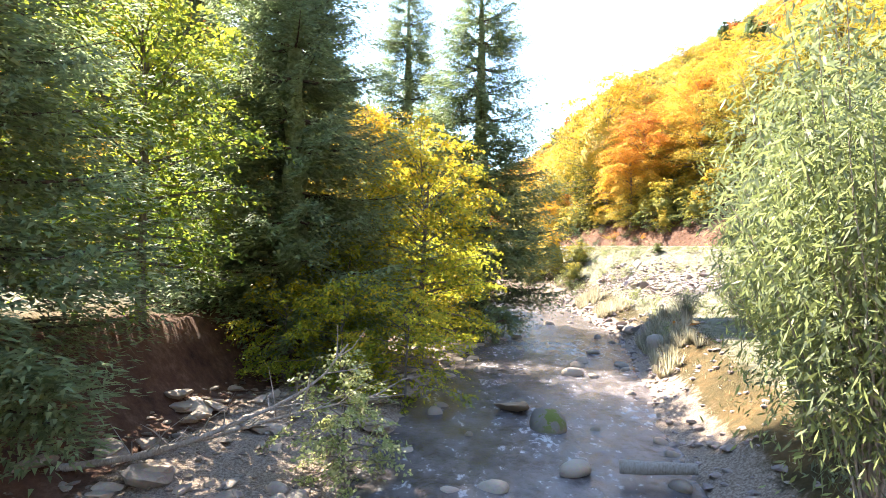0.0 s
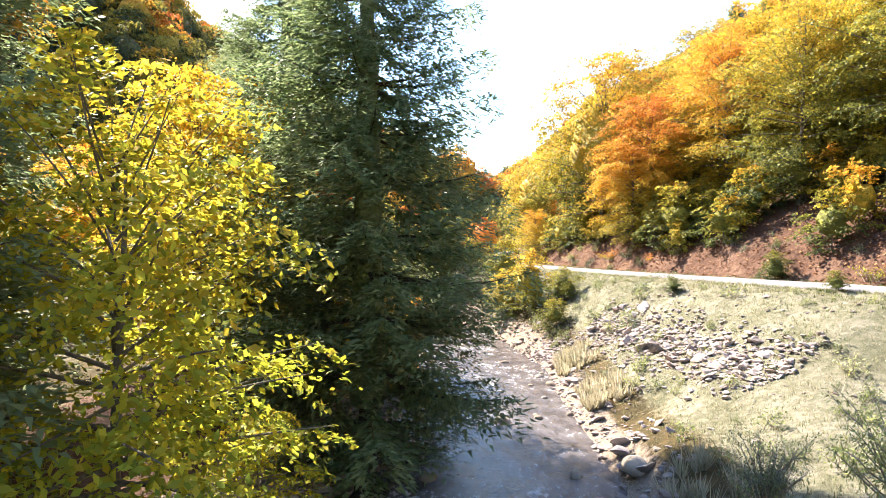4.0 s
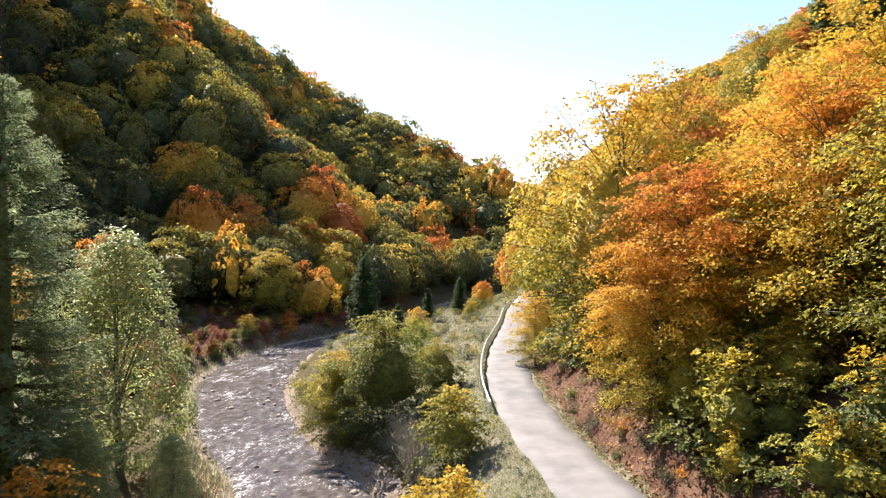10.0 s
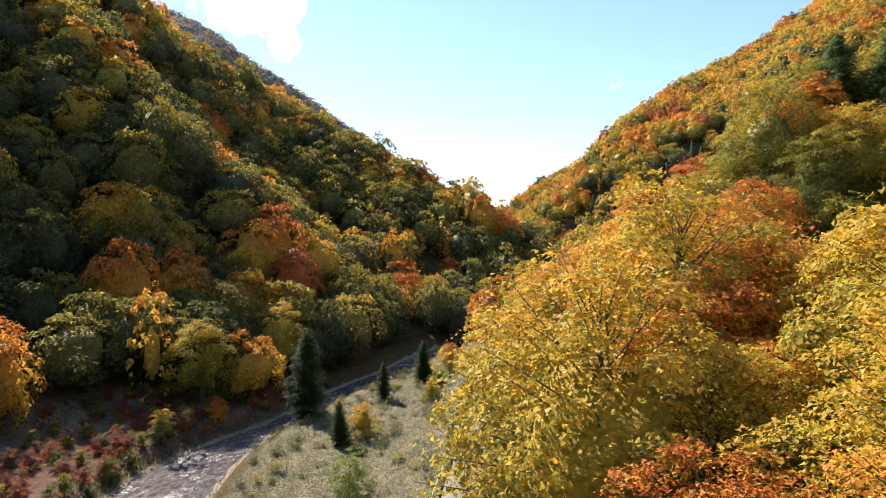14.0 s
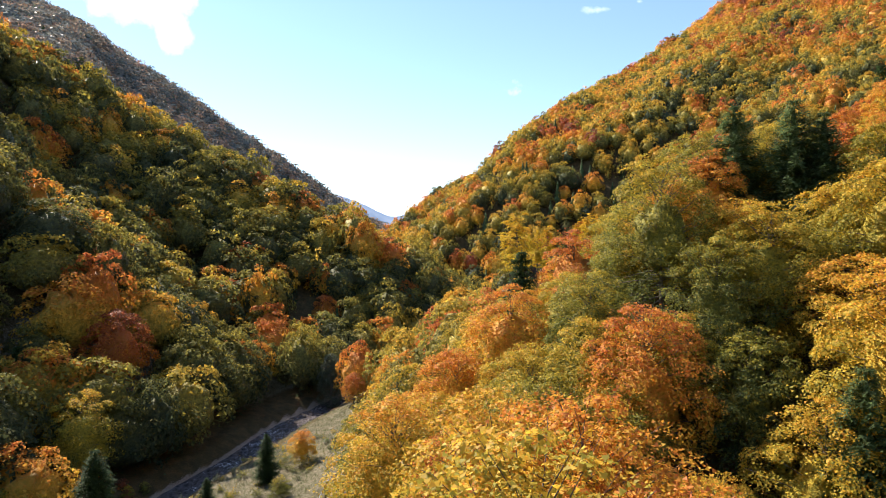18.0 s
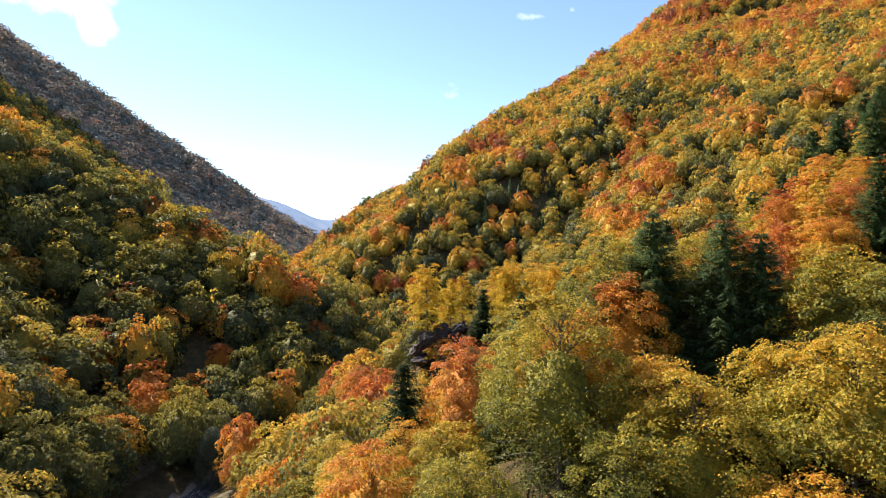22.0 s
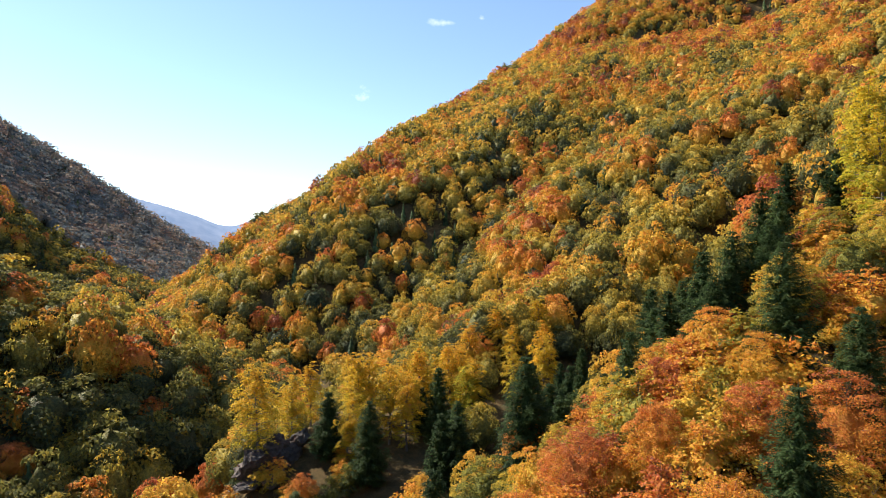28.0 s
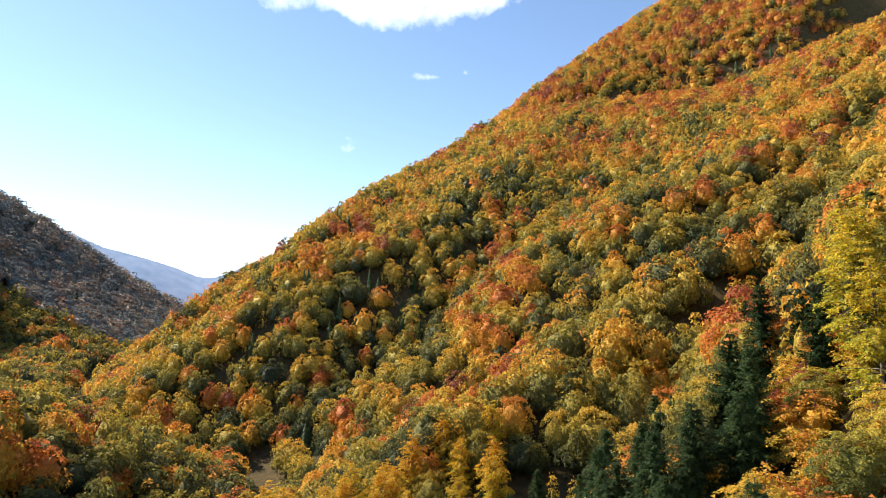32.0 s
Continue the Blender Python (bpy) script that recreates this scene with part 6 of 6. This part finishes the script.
# undergrowth at the wood's edge above the road
for k in range(90):
    y = r.uniform(38, 150)
    x = road_at(y)[0] + r.uniform(4.6, 10.5)
    tone = float(np.clip(r.normal(0.36, 0.10), 0.15, 0.7))
    s_ = r.uniform(0.6, 1.4)
    place_tree("bank_shrub", shrub_low[k % 3], float(x), y, s_, tone, tone_label(tone) + " shrub at the wood's edge above the road", "shrub", "shrubs at the wood's edge")
for k in range(290):
    y = r.uniform(96, 185)
    x = river_at(y)[0] - river_at(y)[1] - r.uniform(2.0, 26)
    tone = float(np.clip(r.choice([r.normal(0.24, 0.07), r.normal(0.97, 0.03)], p=[0.45, 0.55]), 0.1, 1.0))
    place_tree("scrub_bush", shrub_low[k % 3], float(x), y, r.uniform(0.28, 0.7), tone, tone_label(tone) + " shrub on the far bank", "shrub", "shrubs on the far bank")

# low growth on the cut bank and the embankment
for k in range(120):
    y = r.uniform(34, 140)
    x = road_at(y)[0] + 3.0 + abs(r.normal(0, 2.6))
    tone = float(np.clip(r.choice([r.normal(0.24, 0.06), r.normal(0.45, 0.06), r.normal(0.8, 0.06)], p=[0.55, 0.3, 0.15]), 0.1, 0.9))
    place_tree("bank_plant", weed[k % 4], float(x), y, r.uniform(0.6, 1.5), tone, tone_label(tone) + " low plant on the red earth bank", "plant", "plants on the cut bank")
for k in range(190):
    y = r.uniform(24, 96)
    x = river_at(y)[0] + river_at(y)[1] + 1.0 + (road_at(y)[0] - 3.2 - river_at(y)[0] - river_at(y)[1]) * r.random() * 0.9
    tone = float(np.clip(r.normal(0.6, 0.15), 0.3, 0.9))
    place_tree("weed_clump", weed[k % 2], float(x), y, r.uniform(0.4, 1.2), tone, "grey-green weed clump on the dry embankment", "plant", "weeds of the embankment")
for k in range(240):
    y = r.uniform(96, 205)
    x = r.uniform(river_at(y)[0] + river_at(y)[1] + 0.8, road_at(y)[0] - 3.4)
    tone = float(np.clip(r.choice([r.normal(0.22, 0.05), r.normal(0.40, 0.06)]), 0.1, 0.6))
    place_tree("meadow_shrub", weed[k % 4], float(x), y, r.uniform(0.8, 2.2), tone, tone_label(tone) + " low shrub on the river meadow", "shrub", "low shrubs of the meadow")

# ---- stones ----


def stone(seed, angular, detail=2):
    rs = np.random.default_rng(seed)
    bm = bmesh.new()
    bmesh.ops.create_icosphere(bm, subdivisions=detail, radius=1.0)
    sc = rs.uniform(0.55, 1.25, 3) * np.array([1.15, 0.9, 0.42 if angular else 0.62])
    cuts = [(unit(rs.normal(size=3)), rs.uniform(0.35, 0.7) if angular else rs.uniform(0.45, 0.8)) for _ in range(12 if angular else 4)]
    for vt in bm.verts:
        p = np.array(vt.co)
        for nr, h in cuts:
            ov = p @ nr - h
            if ov > 0:
                p = p - nr * ov * (0.97 if angular else 0.6)
        p = p * (1 + 0.09 * noise.noise(Vector(p * 2.3 + seed)))
        vt.co = Vector(p * sc)
    me = bpy.data.meshes.new("stone")
    bm.to_mesh(me)
    bm.free()
    me.polygons.foreach_set("use_smooth", np.full(len(me.polygons), not angular))
    return me


river_st = [stone(300 + i, False) for i in range(6)]
rubble_st = [stone(320 + i, True) for i in range(6)]
shore_st = [stone(360 + i, True) for i in range(6)]
for me in shore_st:
    me.materials.append(M_ROCK)
for me in river_st:
    me.materials.append(M_ROCK)
for me in rubble_st:
    me.materials.append(M_RIPRAP)


def set_stone(name, me, x, y, size, label, group, sink=0.25, z=None, mat=None, tilt=18):
    ob = new(name, me)
    z = float(ground_z(x, y)) if z is None else z
    ob.matrix_basis = pose(x, y, z + size * (0.45 - sink), random.uniform(-tilt, tilt), random.uniform(-tilt, tilt), random.uniform(0, 360)) @ Matrix.Diagonal((size, size, size, 1))
    tagged(ob, label, "stone", group)
    return ob


random.seed(8)
moss_me = stone(341, False)
moss_me.materials.append(M_MOSSY)
brown_me = stone(342, True)
brown_me.materials.append(M_BROWN)
for x, y, s_, me, lb in [(2.4, 20.5, 1.0, brown_me, "wet brown boulder in the stream"), (3.15, 18.8, 0.75, moss_me, "moss-topped boulder in the stream"), (3.2, 15.0, 0.48, river_st[0], "round grey boulder in the shallows"),
                         (5.5, 26.6, 0.5, river_st[1], "low stone in the stream"), (-5.0, 17.0, 0.72, shore_st[2], "pale slab on the stony shore"), (-7.4, 14.0, 0.55, shore_st[3], "pale flat stone on the shore"),
                         (-8.0, 12.6, 0.75, shore_st[4], "pale slab on the shore"), (-6.0, 13.0, 0.55, shore_st[5], "grey stone on the shore"), (-3.4, 13.2, 0.35, river_st[1], "grey stone on the shore"),
                         (-7.5, 18.0, 0.5, shore_st[0], "pale stone under the earth bank"), (10.0, 29.5, 0.7, river_st[3], "grey boulder at the water's edge"), (0.6, 31.4, 0.6, river_st[2], "flat wet stone on the shore"),
                         (11.0, 37.0, 0.6, river_st[4], "stone at the water's edge"), (6.0, 12.0, 0.5, river_st[2], "pale stone at the water's edge")]:
    set_stone("boulder", me, x, y, s_, lb, "boulders", z=max(float(ground_z(x, y)), -1.35))
r = np.random.default_rng(21)
for k in range(240):                      # cobbles of the left shore
    y = r.uniform(10, 36)
    xc_, hw_ = river_at(y)
    x = xc_ - hw_ - r.uniform(-0.6, 6.0) * (0.5 + 0.5 * smooth(36, 20, y))
    set_stone("cobble", shore_st[k % 6], float(x), y, r.uniform(0.14, 0.46) * (1 if r.random() < 0.85 else 1.5), "broken grey-brown stone on the stony shore", "cobbles of the shore")
for k in range(110):                      # stones that break the water
    y = r.uniform(10, 125)
    xc_, hw_ = river_at(y)
    e_ = r.uniform(-1, 1)
    x = xc_ + hw_ * np.sign(e_) * abs(e_) ** 0.6 * 0.98
    set_stone("river_stone", river_st[k % 6], float(x), y, r.uniform(0.14, 0.36), "wet stone breaking the stream's surface", "stones in the stream", z=-1.36)
for k in range(280):                      # broken stone along the right bank
    y = r.uniform(40, 57) if k < 190 else r.uniform(30, 88)
    xc_, hw_ = river_at(y)
    x = 14.3 + 0.17 * (57 - y) + r.normal() * 0.75 if k < 190 else xc_ + hw_ + 0.1 + abs(r.normal(0, 1.0))
    set_stone("rubble_stone", rubble_st[k % 6], float(x), y, r.uniform(0.17, 0.36) * (1.6 if r.random() < 0.16 else 1.0), "broken pale grey rubble on the embankment", "rubble of the embankment", tilt=40)


def stone_litter(name, n_, place, lo, hi, mat, label, angular):
    """Stones too many to count, joined."""
    rs = np.random.default_rng(len(name) + n_)
    src = []
    for i in range(5):
        me = stone(400 + i, angular, 1)
        v = np.empty(len(me.vertices) * 3)
        me.vertices.foreach_get("co", v)
        f = np.empty(len(me.polygons) * 3, np.int32)
        me.polygons.foreach_get("vertices", f)
        src.append((v.reshape(-1, 3), f.reshape(-1, 3)))
        bpy.data.meshes.remove(me)
    lst = []
    for _ in range(n_):
        x, y = place(rs)
        v, f = src[rs.integers(5)]
        s_ = lo + (hi - lo) * rs.random() ** 2.2
        a = rs.uniform(0, 6.28)
        c_, sn = np.cos(a), np.sin(a)
        lst.append((np.c_[(v[:, 0] * c_ - v[:, 1] * sn) * s_ + x, (v[:, 0] * sn + v[:, 1] * c_) * s_ + y, v[:, 2] * s_ + float(ground_z(x, y)) + s_ * 0.15], f))
    v, f = merged(lst)
    tagged(new(name, mesh_of(name, v, f, [mat], flat=angular)), label, "stones", kind="stuff")


def shore_left(rs):
    y = rs.uniform(8, 60)
    a, b_ = river_at(y)
    return a - b_ - rs.uniform(-0.8, 6.0) * (1 if y < 32 else 0.3), y


def shore_right(rs):
    y = rs.uniform(40, 60) if rs.random() < 0.62 else rs.uniform(8, 110)
    a, b_ = river_at(y)
    if 40 < y < 58 and rs.random() < 0.8:
        return 14.4 + 0.17 * (57 - y) + rs.normal() * 1.0, y
    return a + b_ + abs(rs.normal(0, 1.3 if y < 62 else 0.9)) - 0.3, y


def bank_top(rs):
    y = rs.uniform(36, 82)
    a, b_ = river_at(y)
    return rs.uniform(a + b_ + 0.5, road_at(y)[0] - 2.3), y


def far_shore(rs):
    y = rs.uniform(60, 165)
    a, b_ = river_at(y)
    return a + (b_ + rs.uniform(-0.9, 0.9)) * rs.choice([-1, 1]), y


stone_litter("shore_pebbles", 2600, shore_left, 0.05, 0.24, M_ROCK, "loose grey-brown stones of the stony shore", True)
stone_litter("bank_rubble", 4800, shore_right, 0.06, 0.34, M_RIPRAP, "loose broken stone along the water", True)
stone_litter("verge_rubble", 900, bank_top, 0.05, 0.22, M_RIPRAP, "scattered broken stones in the dry grass", True)
stone_litter("river_edge_stones", 900, far_shore, 0.07, 0.32, M_ROCK, "stones along the river's edges", False)

# the rocky outcrop under the golden birch
crag = tagged(new("rock_outcrop"), "dark craggy rock outcrop above the road", "rock")
for i, (x, y, s_) in enumerate([(60.0, 237.0, 4.2), (63.0, 239.5, 4.6), (57.0, 236.0, 3.0), (66.5, 242.0, 3.6), (62.0, 234.5, 3.0), (58.6, 239.5, 4.0)]):
    me = stone(430 + i, True, 4)
    me.materials.append(M_CLIFF)
    for vt in me.vertices:
        vt.co.z *= 1.5
        out = Vector(vt.co).normalized()
        vt.co += out * (0.30 * noise.noise(Vector(vt.co) * 2.2) + 0.20 * abs(noise.noise(Vector(vt.co) * 5.0)) + 0.09 * noise.noise(Vector(vt.co) * 12.0))
    ob = part("rock_face", me, crag)
    ob.matrix_basis = pose(x, y, float(ground_z(x, y)) + s_ * 0.75, 9 * i, 8, 70 * i) @ Matrix.Diagonal((s_ * 0.9, s_ * 0.9, s_ * 1.35, 1))

# ---- dead wood ----
r = np.random.default_rng(33)


def limb(name, pts, r0, r1, label, mat=M_TWIG, twigs=0):
    ln = spline(pts, 0.25)
    ln = ln + np.cumsum(r.normal(size=ln.shape) * 0.012, axis=0)
    ps = [tube(ln, np.linspace(r0, r1, len(ln)), 8)]
    ob = tagged(new(name), label, "dead wood")
    part("stem", mesh_of(name + "_stem", *ps[0], [mat], flat=False), ob)
    for _ in range(twigs):
        k = r.integers(len(ln) // 3, len(ln) - 1)
        d = unit(r.normal(size=3) * [0.6, 0.5, 0.4] + [0.5, 0.1, 0.35]) * r.uniform(0.5, 1.5)
        part("twig", mesh_of(name + "_twig", *tube(np.vstack([ln[k], ln[k] + d * 0.5 + r.normal(size=3) * 0.06, ln[k] + d + [0, 0, -0.08]]), [0.018, 0.012, 0.004], 4), [mat], flat=False), ob)


limb("fallen_branch", [(-8.4, 13.0, -0.72), (-6.6, 13.0, -0.4), (-4.8, 13.0, 0.15), (-2.9, 13.5, 0.95), (-2.1, 14.0, 1.8)], 0.095, 0.02, "bare fallen branch lying across the shore stones", twigs=26)
limb("fallen_branch", [(-6.6, 13.0, -0.42), (-4.6, 13.3, 0.1), (-2.6, 13.6, 0.6), (-1.3, 14.0, 0.8)], 0.055, 0.012, "thin bare fallen branch on the shore", twigs=16)
limb("drift_log", [(4.1, 14.5, -0.98), (4.8, 14.35, -0.95), (5.7, 14.1, -0.9)], 0.17, 0.13, "weathered driftwood log at the water's edge")
limb("leaning_stem", [(1.6, 35.8, -0.9), (2.2, 35.0, -0.4), (3.4, 34.6, 0.0)], 0.10, 0.04, "dead stem leaning over the water", M_SPRUCE_BARK, 8)

# ---- grass, weeds and fallen leaves ----


def tufts(name, n_, place, lo, hi, tone_of, mat, label, blades_n=5, category="grass"):
    rs = np.random.default_rng(n_)
    P_, T_ = np.array([place(rs) for _ in range(n_)]), None
    z = ground_z(P_[:, 0], P_[:, 1])
    base = np.repeat(np.c_[P_, z], blades_n, 0)
    m_ = len(base)
    h = rs.uniform(lo, hi, m_) * np.repeat(rs.uniform(0.6, 1.2, n_), blades_n)
    a = rs.uniform(0, 6.28, m_)
    lean_ = rs.uniform(0.15, 0.7, m_) * h
    w_ = 0.010 + 0.026 * h
    sd = np.c_[-np.sin(a), np.cos(a), np.zeros(m_)] * w_[:, None]
    base = base + np.c_[np.cos(a), np.sin(a), np.zeros(m_)] * 0.08
    tip = base + np.c_[np.cos(a) * lean_, np.sin(a) * lean_, h]
    v = np.stack([base - sd, base + sd, tip], 1).reshape(-1, 3)
    tn = np.repeat(np.array([tone_of(x, y, rs) for x, y in P_]), blades_n * 3)
    tagged(new(name, mesh_of(name, v, np.arange(m_ * 3).reshape(-1, 3), [mat], tone=tn)), label, category, kind="stuff")


def embankment(rs):
    y = rs.uniform(12, 100)
    a, b_ = river_at(y)
    return float(a + b_ + 1.2 + (road_at(y)[0] - 2.2 - a - b_ - 1.2) * rs.random() ** 0.8), y


def meadow(rs):
    y = rs.uniform(95, 225)
    a, b_ = river_at(y)
    return float(rs.uniform(a + b_ + 0.5, road_at(y)[0] - 2.3)), y


def left_edge(rs):
    y = rs.uniform(52, 170)
    a, b_ = river_at(y)
    return float(a - b_ - rs.uniform(0.0, 5.0)), y


def verge(rs):
    y = rs.uniform(38, 165)
    return float(road_at(y)[0] + rs.choice([-1, 1]) * rs.uniform(2.05, 3.0)), y


def cut_bank(rs):
    y = rs.uniform(30, 130)
    return float(road_at(y)[0] + 2.3 + abs(rs.normal(0, 4.0))), y


def dry(x, y, rs):
    return float(np.clip(0.52 + 0.3 * wobble(np.array(x), np.array(y), 4.0, 1.0) + rs.normal() * 0.2, 0, 1))


tufts("dry_grass", 22000, embankment, 0.04, 0.17, dry, M_GRASS, "short dry grass and weeds on the embankment")
tufts("meadow_grass", 9000, meadow, 0.15, 0.5, lambda x, y, rs: 0.45 * dry(x, y, rs), M_GRASS, "rough greenish grass on the river meadow")
tufts("shore_grass", 3200, left_edge, 0.25, 0.8, dry, M_GRASS, "tall dry grass along the far bank")
tufts("verge_grass", 2600, verge, 0.08, 0.25, lambda x, y, rs: float(np.clip(rs.normal(0.3, 0.2), 0, 1)), M_GRASS, "short grass on the road's verges")
tufts("tall_grass", 170, lambda rs: (lambda y: (float(river_at(y)[0] + river_at(y)[1] + rs.uniform(0.4, 2.4)), y))(rs.choice([rs.uniform(24, 34), rs.uniform(44, 48), rs.uniform(52, 56)])), 0.4, 0.85, lambda x, y, rs: rs.uniform(0.75, 1.0), M_GRASS, "straw-coloured tall grass clumps at the water", 44)

r = np.random.default_rng(41)
lp = np.array([cut_bank(r) for _ in range(15000)])
lz = ground_z(lp[:, 0], lp[:, 1]) + r.uniform(0.01, 0.06, len(lp))
v, f = blades(np.c_[lp, lz], np.c_[r.normal(size=(len(lp), 2)) * 0.5, np.ones(len(lp))], r.uniform(0.05, 0.13, len(lp)), r, 0.6)
tagged(new("leaf_litter", mesh_of("leaf_litter", v, f, [M_LITTER], tone=np.repeat(r.uniform(0.2, 0.9, len(lp)), 4))), "red-brown fallen beech leaves on the cut bank", "fallen leaves", kind="stuff")

# a pool of rust-coloured seepage on the stony shore
m, n, l, b = material("rusty_water", 0.08, 0.5)
rn = noise_tex(n, l, 4.0, 4, 0.6, position(n))
rp = ramp(n, [(0.35, (0.42, 0.12, 0.02)), (0.65, (0.62, 0.22, 0.04))])
l.new(rn.outputs["Fac"], rp.inputs[0])
l.new(rp.outputs[0], b.inputs["Base Color"])
a = np.linspace(0, 2 * np.pi, 32, endpoint=False)
px_, py_ = 11.4 + np.cos(a) * (0.55 + 0.12 * np.sin(3 * a)), 29.4 + np.sin(a) * (0.85 + 0.15 * np.cos(2 * a))
pz_ = float(np.max(ground_z(px_, py_))) + 0.02
rim = np.c_[px_, py_, np.full(32, pz_)]
low = np.c_[px_, py_, ground_z(px_, py_) - 0.05]
v = np.vstack([rim, low, [[11.4, 29.4, pz_]]])
k = np.arange(32)
f = np.vstack([np.c_[k, (k + 1) % 32, np.full(32, 64)], np.c_[k + 32, (k + 1) % 32 + 32, (k + 1) % 32], np.c_[k + 32, (k + 1) % 32, k]])
tagged(new("seepage_pool", mesh_of("seepage_pool", v, f, [m])), "small orange pool of rusty seepage on the shore", "pool")
